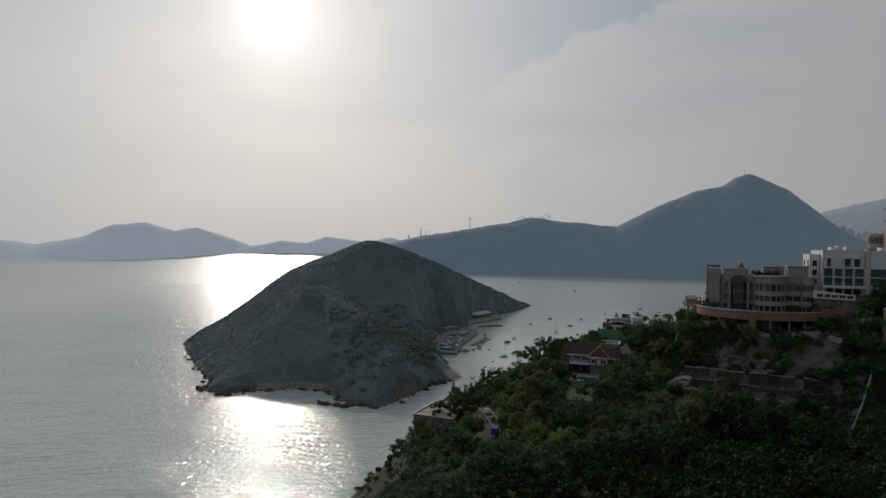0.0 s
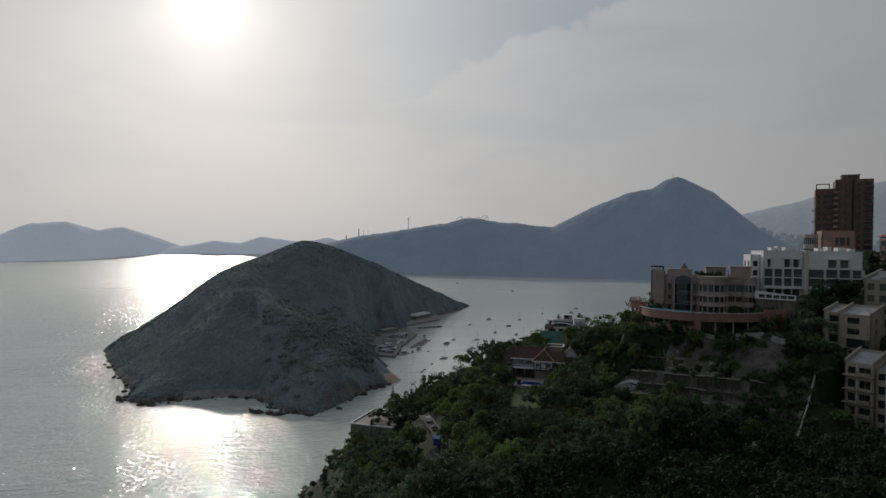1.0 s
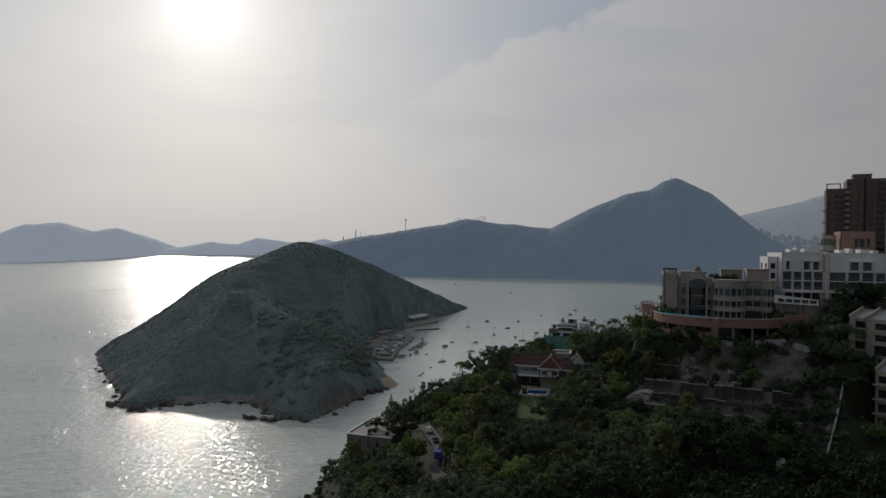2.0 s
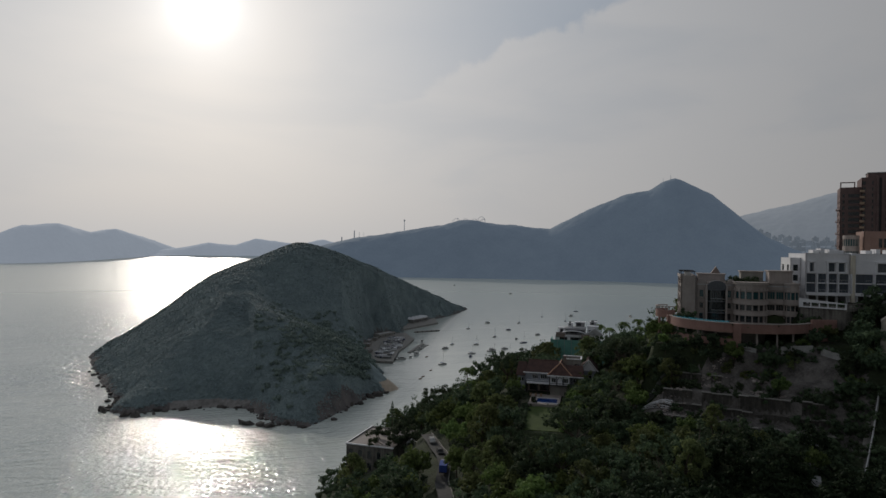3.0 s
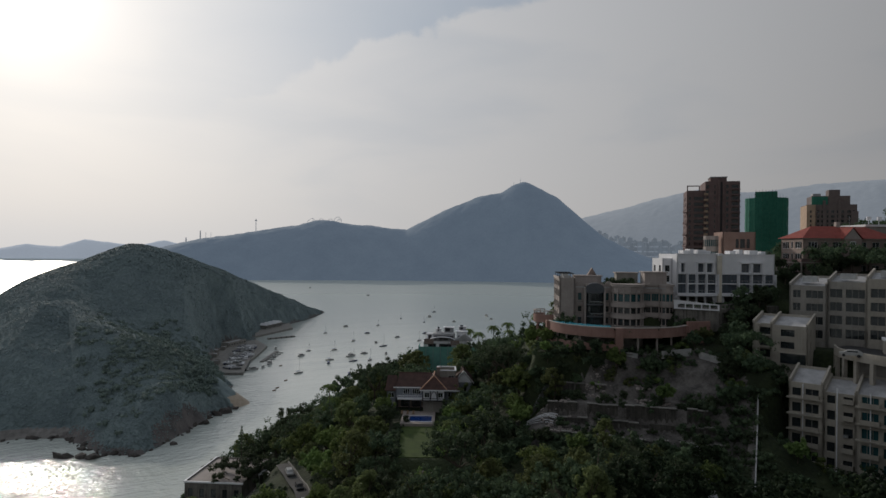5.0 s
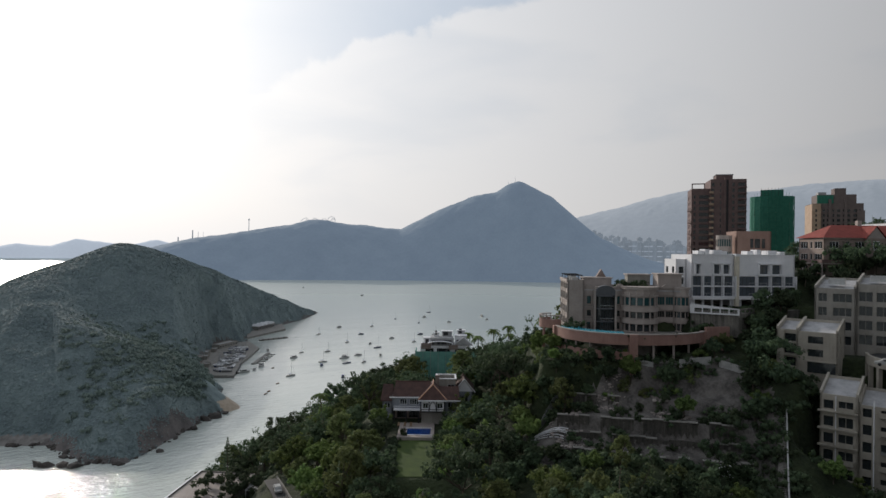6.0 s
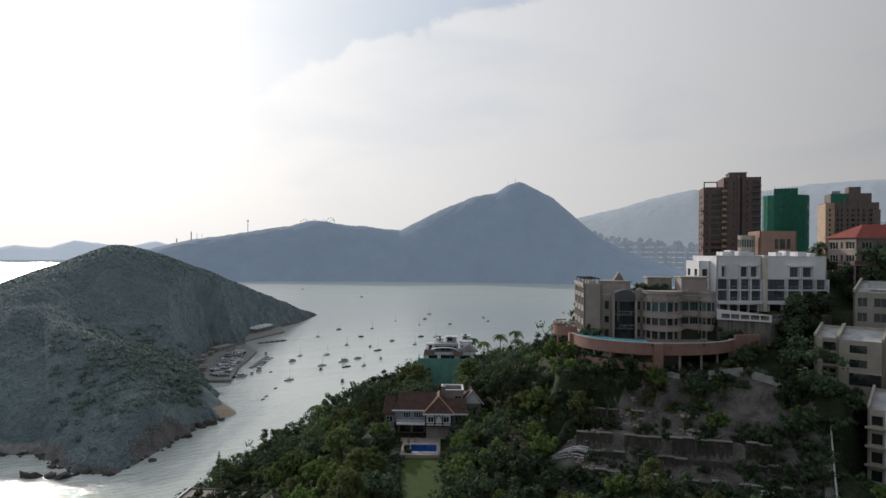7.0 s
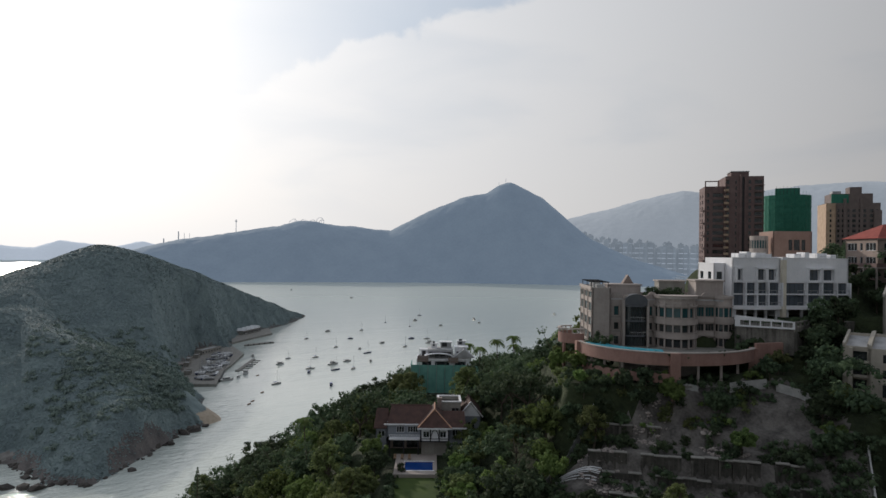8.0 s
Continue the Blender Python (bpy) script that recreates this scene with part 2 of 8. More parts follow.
SHINGLE = surface("wet_shingle", (0.15, 0.14, 0.13), (0.27, 0.255, 0.24), 0.4, 0.6)
SAND = surface("beach_sand", (0.36, 0.29, 0.22), (0.5, 0.42, 0.33), 0.3)
SOIL = surface("cut_slope_soil", (0.05, 0.046, 0.043), (0.215, 0.198, 0.183), 0.3, 0.95, 0.9, 6.0, depth=0.3)
LAWN = surface("lawn_grass", (0.03, 0.056, 0.007), (0.058, 0.094, 0.012), 0.5, 0.95, 0.6, 10.0)
CONCRETE = surface("concrete", (0.18, 0.172, 0.158), (0.34, 0.325, 0.3), 0.4, streaks=0.5)
STAINED_SHADED = surface("stained_shaded_concrete", (0.04, 0.038, 0.034), (0.26, 0.245, 0.22), 0.5, streaks=1.0)
DARKWALL = surface("dark_streaked_concrete", (0.03, 0.029, 0.026), (0.135, 0.125, 0.11), 0.5, streaks=1.0)
ASPHALT = surface("asphalt", (0.04, 0.04, 0.042), (0.065, 0.065, 0.067), 1.0)
PINK = surface("pink_render", (0.27, 0.155, 0.13), (0.39, 0.235, 0.2), 0.4, streaks=0.4)
STONE = surface("pale_stone_cladding", (0.325, 0.28, 0.258), (0.455, 0.4, 0.372), 0.4, streaks=0.4)
BEIGE = surface("beige_render", (0.33, 0.3, 0.255), (0.47, 0.435, 0.375), 0.4, streaks=0.5)
GREYWALL = surface("grey_beige_tile", (0.25, 0.235, 0.21), (0.37, 0.35, 0.32), 0.4, streaks=0.5)
WHITE = surface("white_paint", (0.74, 0.75, 0.78), (0.87, 0.87, 0.89), 0.4, 0.7, streaks=0.4)
CREAM = surface("cream_paint", (0.62, 0.57, 0.47), (0.76, 0.71, 0.6), 0.4)
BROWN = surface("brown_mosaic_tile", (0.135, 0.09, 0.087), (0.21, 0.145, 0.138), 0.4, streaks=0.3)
# lighter copy of the brown tile, with sunlight put into its colour
BROWN_LIT = surface("sunlit_mosaic_tile", (0.4, 0.28, 0.2), (0.52, 0.38, 0.28), 0.4)
TANWALL = surface("tan_tile", (0.225, 0.178, 0.158), (0.32, 0.255, 0.228), 0.4, streaks=0.3)
TAUPE = surface("taupe_tile", (0.15, 0.118, 0.112), (0.22, 0.176, 0.166), 0.4, streaks=0.3)
ROSE = surface("rose_tile", (0.27, 0.17, 0.14), (0.37, 0.25, 0.21), 0.4, streaks=0.3)
NET = surface("green_debris_net", (0.02, 0.145, 0.1), (0.045, 0.22, 0.155), 0.6, streaks=0.5)
NETPALE = surface("pale_green_net", (0.12, 0.31, 0.27), (0.2, 0.46, 0.4), 0.6, streaks=0.5)
REDTILE = surface("red_roof_tile", (0.21, 0.042, 0.032), (0.33, 0.072, 0.054), 0.6)
BROWNTILE = surface("brown_roof_tile", (0.055, 0.03, 0.026), (0.105, 0.055, 0.046), 0.7)
SUNLIT_TILE = surface("sunlit_roof_tile", (0.42, 0.22, 0.14), (0.6, 0.36, 0.25), 0.7)
ROOFGREY = surface("roof_deck", (0.3, 0.3, 0.31), (0.5, 0.5, 0.51), 0.5, streaks=0.0)
DARKMETAL = surface("dark_metal", (0.03, 0.03, 0.032), (0.06, 0.06, 0.065), 1.0, 0.5, metal=0.6)
STEEL = surface("galvanised_steel", (0.35, 0.36, 0.37), (0.5, 0.51, 0.52), 1.0, 0.45, metal=0.8)
SLATE = surface("slate_blue_panel", (0.07, 0.076, 0.087), (0.12, 0.127, 0.14), 0.4, 0.6, streaks=0.3)
GLASS = glassy("window_glass", (0.05, 0.06, 0.065))
# brighter glass: the sky's reflection is put into its blue-grey tint
SKY_TINTED_GLASS = glassy("sky_tinted_window_glass", (0.12, 0.14, 0.165), 0.08, 0.15)
TEAL = glassy("teal_glass", (0.04, 0.13, 0.145), 0.08)
POOL = glassy("pool_water", (0.1, 0.5, 0.66), 0.06, 0.15)
DEEPPOOL = glassy("blue_pool_water", (0.015, 0.07, 0.3), 0.06, 0.2)
# white gelcoat greyed: the boats' backlit shade is put into this colour
HULL = surface("shade_greyed_gelcoat", (0.34, 0.34, 0.335), (0.5, 0.5, 0.49), 1.0, 0.35)
HULLBLUE = surface("navy_hull_paint", (0.03, 0.045, 0.1), (0.06, 0.08, 0.16), 1.0, 0.35)
TEAK = surface("teak", (0.16, 0.1, 0.06), (0.28, 0.19, 0.12), 1.0)
CANVAS = surface("blue_canvas", (0.03, 0.07, 0.3), (0.06, 0.12, 0.45), 1.0)
FAR_TOWER = surface("hazy_far_tower", (0.2, 0.22, 0.245), (0.31, 0.335, 0.36), 0.02, spread=0.25)
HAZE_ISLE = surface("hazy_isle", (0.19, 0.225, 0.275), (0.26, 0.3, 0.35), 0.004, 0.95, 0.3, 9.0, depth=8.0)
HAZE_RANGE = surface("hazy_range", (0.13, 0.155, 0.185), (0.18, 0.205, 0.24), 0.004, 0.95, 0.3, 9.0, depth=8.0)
# haze is painted into these far surfaces as a blue-grey glow and base colour
for hazed_mat, air, haze_glow in ((HAZE_ISLE, (0.66, 0.74, 0.86, 1), 0.27), (HAZE_RANGE, (0.66, 0.73, 0.82, 1), 0.165), (FAR_WOODS, (0.54, 0.71, 0.97, 1), 0.09), (FAR_TOWER, (0.62, 0.73, 0.86, 1), 0.09)):
    hazed_bsdf = hazed_mat.node_tree.nodes["Principled BSDF"]
    hazed_bsdf.inputs["Emission Color"].default_value, hazed_bsdf.inputs["Emission Strength"].default_value = air, haze_glow

# ---- mesh helpers ----
class Build:
    """Vertices and faces of one mesh."""

    def __init__(self):
        self.v, self.f = [], []

    def add(self, verts, faces):
        k = len(self.v)
        self.v += [tuple(p) for p in verts]
        self.f += [tuple(i + k for i in f) for f in faces]
        return self

    def box(self, x0, y0, z0, x1, y1, z1):
        return self.add([(x, y, z) for z in (z0, z1) for x, y in ((x0, y0), (x1, y0), (x1, y1), (x0, y1))],
                        [(3, 2, 1, 0), (4, 5, 6, 7), (0, 1, 5, 4), (1, 2, 6, 5), (2, 3, 7, 6), (3, 0, 4, 7)])

    def prism(self, corners, z0, z1, top=1.0):
        n = len(corners)
        cx, cy = sum(c[0] for c in corners) / n, sum(c[1] for c in corners) / n
        up = [(cx + (x - cx) * top, cy + (y - cy) * top, z1) for x, y in corners]
        return self.add([(x, y, z0) for x, y in corners] + up,
                        [tuple(reversed(range(n))), tuple(range(n, 2 * n))] + [(i, (i + 1) % n, n + (i + 1) % n, n + i) for i in range(n)])

    def tube(self, a, b, r0, r1, n=6):
        a, b = Vector(a), Vector(b)
        q = (b - a).to_track_quat("Z", "Y")
        ring = [q @ Vector((math.cos(6.2832 * i / n), math.sin(6.2832 * i / n), 0)) for i in range(n)]
        return self.add([a + p * r0 for p in ring] + [b + p * r1 for p in ring],
                        [(i, (i + 1) % n, n + (i + 1) % n, n + i) for i in range(n)] + [tuple(reversed(range(n))), tuple(range(n, 2 * n))])

    def strip(self, left, right):
        n = len(left)
        return self.add(list(left) + list(right), [(i, i + 1, n + i + 1, n + i) for i in range(n - 1)])

    def mesh(self, name):
        me = bpy.data.meshes.new(name)
        me.from_pydata(self.v, [], self.f)
        me.update()
        return me


def thing(name, m, label, category, group="", kind=""):
    ob = new(name)
    ob.matrix_world = m
    return tagged(ob, label, category, group, kind)


def part(name, geometry, mat, parent, label="", m=None, smooth=False):
    """One mesh object under a thing or a part; geometry is a Build or a ready mesh."""
    me = geometry.mesh(name) if isinstance(geometry, Build) else geometry
    if mat and not me.materials:
        me.materials.append(mat)
    if smooth:
        me.polygons.foreach_set("use_smooth", [True] * len(me.polygons))
    ob = new(name, me)
    ob.parent = parent
    if m is not None:
        ob.matrix_basis = m
    if label:
        ob["label"] = label
    return ob


def solid(name, geometry, mat, label, category, kind="", group="", smooth=False, m=None):
    ob = part(name, geometry, mat, None, "", m, smooth)
    return tagged(ob, label, category, group, kind)


def grid_mesh(name, X, Y, Z):
    """A sheet over the arrays X, Y, Z (rows by columns)."""
    r, c = X.shape
    me = bpy.data.meshes.new(name)
    co = np.stack([X, Y, Z], -1).reshape(-1, 3).astype(np.float32)
    i = np.arange(r * c).reshape(r, c)
    q = np.stack([i[:-1, :-1], i[:-1, 1:], i[1:, 1:], i[1:, :-1]], -1).reshape(-1, 4)
    fast_quads(me, co, q)
    return me


def fast_quads(me, co, q):
    me.vertices.add(len(co))
    me.vertices.foreach_set("co", np.ascontiguousarray(co, np.float32).ravel())
    me.loops.add(q.size)
    me.loops.foreach_set("vertex_index", np.ascontiguousarray(q, np.int32).ravel())
    me.polygons.add(len(q))
    me.polygons.foreach_set("loop_start", np.arange(0, q.size, 4, dtype=np.int32))
    me.update(calc_edges=True)
    me.validate()


def value_noise(X, Y, scale, octaves=4, seed=0):
    """Smooth noise in -1..1 over arrays, from a fixed random lattice."""
    rng = np.random.RandomState(seed)
    out, amp, total = np.zeros_like(X, float), 1.0, 0.0
    for k in range(octaves):
        lat = rng.rand(64, 64) * 2 - 1
        u, v = X / scale * 2 ** k + 17.3 * k, Y / scale * 2 ** k + 5.1 * k
        iu, iv = np.floor(u).astype(int), np.floor(v).astype(int)
        fu, fv = u - iu, v - iv
        fu, fv = fu * fu * (3 - 2 * fu), fv * fv * (3 - 2 * fv)
        a, b = lat[iu % 64, iv % 64], lat[(iu + 1) % 64, iv % 64]
        c, d = lat[iu % 64, (iv + 1) % 64], lat[(iu + 1) % 64, (iv + 1) % 64]
        out += amp * (a * (1 - fu) * (1 - fv) + b * fu * (1 - fv) + c * (1 - fu) * fv + d * fu * fv)
        total += amp
        amp *= 0.5
    return out / total


def inside_distance(X, Y, coast):
    """Metres from the coast line: positive on land, negative at sea."""
    best = np.full(X.shape, 1e9)
    odd = np.zeros(X.shape, bool)
    n = len(coast)
    for i in range(n):
        (ax, ay), (bx, by) = coast[i], coast[(i + 1) % n]
        dx, dy = bx - ax, by - ay
        s = np.clip(((X - ax) * dx + (Y - ay) * dy) / (dx * dx + dy * dy), 0, 1)
        best = np.minimum(best, np.hypot(X - ax - s * dx, Y - ay - s * dy))
        if dy:
            odd ^= ((ay > Y) != (by > Y)) & (X < (Y - ay) / dy * dx + ax)
    return np.where(odd, best, -best)


def domes(X, Y, cell, seed=0):
    """Rounded tree crowns: 1 at a crown's middle, 0 at its rim; and a random tone for each crown."""
    rng = np.random.RandomState(seed)
    jx, jy, size = rng.rand(64, 64), rng.rand(64, 64), rng.rand(64, 64)
    iu, iv = np.floor(X / cell).astype(int), np.floor(Y / cell).astype(int)
    best = np.zeros(X.shape)
    for du in (-1, 0, 1):
        for dv in (-1, 0, 1):
            a, b = (iu + du) % 64, (iv + dv) % 64
            cx, cy = (iu + du + jx[a, b]) * cell, (iv + dv + jy[a, b]) * cell
            r = cell * (0.55 + 0.5 * size[a, b])
            d2 = ((X - cx) ** 2 + (Y - cy) ** 2) / (r * r)
            best = np.maximum(best, np.sqrt(np.clip(1 - d2, 0, 1)) * (0.5 + 0.6 * size[a, b]))
    return best

# ---- sea: one sheet to the horizon ----
radii = np.concatenate([np.linspace(0, 3600, 37), np.linspace(3700, 4850, 24)])
angles = np.linspace(0, 2 * np.pi, 181)
RR, AA = np.meshgrid(radii, angles, indexing="ij")

def sea_rise(r):
    """Past 3.7 km the sheet lifts a little, so that it meets the sky at eye level."""
    return 66.0 * np.clip((r - 3700) / 1150, 0, 1) ** 1.6


solid("sea", grid_mesh("sea", RR * np.sin(AA), RR * np.cos(AA), sea_rise(RR)), SEA, "rippled grey-green sea with a bright path of sun glitter", "water", "structure", smooth=True)

# ---- mainland: a wooded hillside above a rocky shore ----
MAIN_COAST = [(-110, 20), (-60, 95), (-33, 139), (0, 200), (12, 245), (22, 265), (38, 290), (66, 318), (106, 352), (160, 380), (230, 410), (300, 430),
              (450, 440), (700, 450), (1200, 480), (1200, -400), (-200, -400)]
MAIN_RISE = ([-60, -8, 0, 3, 15, 35, 60, 75, 90, 105, 125, 145, 170, 200, 260, 400, 900], [-14, -3, 0, 5, 17, 34, 48, 56, 61, 67, 76, 83, 92, 101, 108, 122, 150])
# level places cut into the slope: middle, half sizes, turn in degrees, height, soft edge
PADS = [(60.5, 248.7, 9, 11.5, -37, 34.0, 5), (107, 211, 15, 9, -33, 65.6, 6), (101, 200, 8, 6, -33, 64.8, 3), (89.7, 185.75, 7, 13, -30, 64.7, 7), (96, 193.5, 7, 4, -33, 64.7, 3), (150, 258, 13, 12, -30, 62.0, 10),
        (143, 176, 19, 17, -37, 86.0, 5), (182, 170, 24, 10, -26, 97.0, 7), (166, 163, 8, 6, -26, 95.0, 3), (230, 165, 25, 14, -25, 106.0, 12),
        (168, 137, 8, 8, -73, 83.0, 4), (184, 130, 20, 12, -73, 88.0, 4), (160, 116, 15, 8, -73, 63.0, 6), (152, 142, 5, 6, -30, 84.0, 6), (345, 256, 30, 24, -25, 104.0, 14), (147.4, 163.1, 9.5, 5.5, -37, 86.0, 2.5), (153.0, 154.2, 7, 2.6, -20, 87.6, 3)]
KNOLLS = [(330, 130, 70, 60, 26), (122, 98, 48, 40, -18), (143, 110, 26, 20, -15), (212, 240, 55, 38, -20), (292, 318, 45, 40, -26)]
# the bare building site on the slope, cut into steps
CUT = [(101, 163), (106, 169), (116, 169), (127, 165.5), (140, 160), (154, 151), (158, 147), (150, 138), (140, 128), (132, 126), (120, 138), (108, 153)]


# rows of steps up the cut: metres uphill from the lowest bench, and the height reached there
BENCHES = ([-12, -4.6, -4.1, -0.6, 0.1, 0.7, 1.3, 7.6, 8.2, 12.6, 13.1, 18, 24], [63.5, 66.8, 70.1, 71.0, 72.5, 72.8, 75.7, 76.6, 78.9, 80.0, 82.0, 84.8, 88.2])


def cut_height(X, Y):
    n = (X - 116.7) * 0.755 + (Y - 159.5) * 0.656
    return np.interp(n, *BENCHES) + 0.7 * value_noise(X, Y, 7.0, 3, 19)


def main_height(X, Y):
    d = inside_distance(X, Y, MAIN_COAST)
    Z = np.interp(d, *MAIN_RISE)
    Z = Z + value_noise(X, Y, 34.0, 4, 3) * np.clip(d / 20, 0, 1) * 3.0
    for cx, cy, sx, sy, h in KNOLLS:
        Z = Z + h * np.exp(-((X - cx) / sx) ** 2 - ((Y - cy) / sy) ** 2)
    for cx, cy, hx, hy, turn, z, soft in PADS:
        c, s = math.cos(radians(turn)), math.sin(radians(turn))
        u, v = (X - cx) * c + (Y - cy) * s, -(X - cx) * s + (Y - cy) * c
        out = np.hypot(np.maximum(np.abs(u) - hx, 0), np.maximum(np.abs(v) - hy, 0))
        k = np.clip(1 - out / soft, 0, 1)
        k = k * k * (3 - 2 * k)
        Z = Z * (1 - k) + z * k
    k = np.clip(inside_distance(X, Y, CUT) / 5, 0, 1)
    return Z * (1 - k) + cut_height(X, Y) * k


def ground_z(x, y):
    return float(main_height(np.array([[float(x)]]), np.array([[float(y)]]))[0, 0])


gx = np.concatenate([np.arange(-260, -80, 15), np.arange(-80, 96, 2.0), np.arange(96, 162, 0.8), np.arange(162, 240, 2.0), np.arange(240, 420, 5), np.arange(420, 1200, 30)])
gy = np.concatenate([np.arange(-400, 40, 20), np.arange(40, 120, 2.0), np.arange(120, 182, 0.8), np.arange(182, 350, 2.0), np.arange(350, 480, 6)])
GX, GY = np.meshgrid(gx, gy)
GZ = main_height(GX, GY)
ground = solid("ground", grid_mesh("ground", GX, GY, GZ), SCRUB, "hillside under dark green scrub and leaf litter", "hillside", "structure", smooth=True)
ground.data.materials.append(ROCK)
ground.data.materials.append(SOIL)


def paint(ob, pick):
    """Give faces the material slot that pick(x, y, z, steepness) names, from arrays of their middles."""
    me = ob.data
    n = len(me.polygons)
    c, nm = np.empty(n * 3, np.float32), np.empty(n * 3, np.float32)
    me.polygons.foreach_get("center", c)
    me.polygons.foreach_get("normal", nm)
    c, nm = c.reshape(-1, 3), nm.reshape(-1, 3)
    me.polygons.foreach_set("material_index", pick(c[:, 0], c[:, 1], c[:, 2], 1 - np.abs(nm[:, 2])).astype(np.int32))


def on_lawn(x, y):
    c, s = math.cos(radians(-30)), math.sin(radians(-30))
    u, v = (x - 89.7) * c + (y - 185.75) * s, -(x - 89.7) * s + (y - 185.75) * c
    return (np.abs(u) < 4.6) & (np.abs(v) < 12.5)


def in_cut(x, y):
    """The bare building site on the slope below the curved terrace."""
    return inside_distance(np.asarray(x, float), np.asarray(y, float), CUT) > 1.0


def main_slots(x, y, z, steep):
    wob = value_noise(x, y, 12.0, 3, 8)
    slot = np.where((z < 7 + 5 * wob) | (inside_distance(x, y, MAIN_COAST) < 17 + 8 * wob), 1, 0)
    slot = np.where(in_cut(x, y) & (wob > -0.25), 2, slot)
    return slot


paint(ground, main_slots)

# ---- the wooded island ----
ISLE_COAST = [(-101, 668), (-80, 590), (-62, 530), (-61, 494), (-44, 484), (-22, 488), (4, 487), (24, 478), (32, 462), (38, 437), (57, 421), (80, 449), (105, 480), (119, 497), (137, 507), (141, 520), (137, 542), (142, 566),
              (146, 600), (143, 630), (152, 684), (172, 740), (190, 788), (227, 808), (240, 850), (262, 896), (316, 950), (372, 1010), (434, 1102), (330, 1140), (140, 1100), (-5, 985), (-84, 850), (-114, 740)]
ISLE_RISE = ([-40, -6, 0, 2, 8, 20, 45, 80, 120, 160, 200, 240], [-10, -2, 0, 2, 6, 14, 31, 57, 86, 110, 127, 134])


def soften(A, width, passes=3):
    for _ in range(passes):
        for axis in (0, 1):
            A = sum(np.roll(A, k, axis) for k in range(-width, width + 1)) / (2 * width + 1)
    return A


cx, cy = np.arange(-220, 520, 5.0), np.arange(330, 1240, 5.0)
CX, CY = np.meshgrid(cx, cy)
ISLE_D = inside_distance(CX, CY, ISLE_COAST)
ISLE_BASE = soften(np.interp(ISLE_D, *ISLE_RISE), 3) + 5.0 * value_noise(CX, CY, 110.0, 3, 5) * np.clip((ISLE_D - 15) / 50, 0, 1)
ISLE_BASE = ISLE_BASE + 14.0 * np.exp(-((CX - 100) / 32) ** 2 - ((CY - 530) / 46) ** 2) - 13.0 * np.exp(-((CX - 70) / 60) ** 2 - ((CY - 610) / 42) ** 2)

ISLE_BASE = ISLE_BASE + 5.0 * np.exp(-((CX - 12) / 46) ** 2 - ((CY - 765) / 95) ** 2)

# the crest: down from the summit to the far point
CREST = [(72, 765, 118), (96, 795, 117.5), (130, 833, 108), (188, 900, 90), (248, 955, 68), (313, 990, 46), (372, 1030, 28), (425, 1085, 8)]
spur = np.full(CX.shape, -50.0)
for (ax, ay, az0), (bx, by, bz0) in zip(CREST[:-1], CREST[1:]):
    f = np.clip(((CX - ax) * (bx - ax) + (CY - ay) * (by - ay)) / ((bx - ax) ** 2 + (by - ay) ** 2), 0, 1)
    away = np.hypot(CX - ax - f * (bx - ax), CY - ay - f * (by - ay))
    spur = np.maximum(spur, az0 + (bz0 - az0) * f - 0.55 * np.sqrt(away ** 2 + 400) + 11.0 - 0.6 * np.clip(78 - CX, 0, None))
ISLE_BASE = soften(np.maximum(ISLE_BASE, np.where(ISLE_D > 0, spur, -50)), 3, 3)


def lookup(A, X, Y):
    u, v = np.clip((X - cx[0]) / 5.0, 0, len(cx) - 1.01), np.clip((Y - cy[0]) / 5.0, 0, len(cy) - 1.01)
    i, j = u.astype(int), v.astype(int)
    f, g = u - i, v - j
    return A[j, i] * (1 - f) * (1 - g) + A[j, i + 1] * f * (1 - g) + A[j + 1, i] * (1 - f) * g + A[j + 1, i + 1] * f * g


def isle_height(X, Y):
    d = inside_distance(X, Y, ISLE_COAST)
    d = d + np.where(np.abs(d) < 14, 3.5 * value_noise(X, Y, 18.0, 3, 9), 0)
    k = np.clip((d - 4) / 22, 0, 1)
    Z = np.interp(d, *ISLE_RISE) * (1 - k) + lookup(ISLE_BASE, X, Y) * k
    # the south-west side is a long even slope
    gentle = 1.5 + 0.33 * (Y - 441) + 1.5 * value_noise(X, Y, 90.0, 3, 15) + np.clip((X - 30) / 30, 0, 4) * 45
    Z = np.where(d > 0, np.minimum(Z, np.maximum(gentle, 1.5)), Z)
    return Z + 13.0 * np.exp(-((X - 84) / 34) ** 2 - ((Y - 466) / 30) ** 2) * np.clip((d - 1) / 10, 0, 1), d


ix, iy = np.arange(-140, 450, 1.5), np.concatenate([np.arange(405, 780, 1.3), np.arange(780, 1170, 2.2)])
IX, IY = np.meshgrid(ix, iy)
IZ, ID = isle_height(IX, IY)
IZ = IZ + np.clip((ID - 9) / 8, 0, 1) * (0.7 * domes(IX, IY, 6.1, 4) + 0.35 * domes(IX + 2.0, IY, 4.1, 14) + 0.2 * value_noise(IX, IY, 4.0, 2, 6) + 1.0 * value_noise(IX, IY, 24.0, 2, 16))
island = solid("island", grid_mesh("island", IX, IY, IZ), HAZY_CANOPY, "wooded island hill with haze-tinted tree cover above bare rocks", "island", "structure", smooth=True)
island.data.materials.append(HAZY_ISLE_ROCK)
island.data.materials.append(SAND)
island.data.materials.append(SHINGLE)


def isle_cliff(x, y):
    """Metres of bare rock above the shore: most on the steep south point."""
    return 3.5 * np.exp(-((x - 88) / 42) ** 2 - ((y - 456) / 40) ** 2)


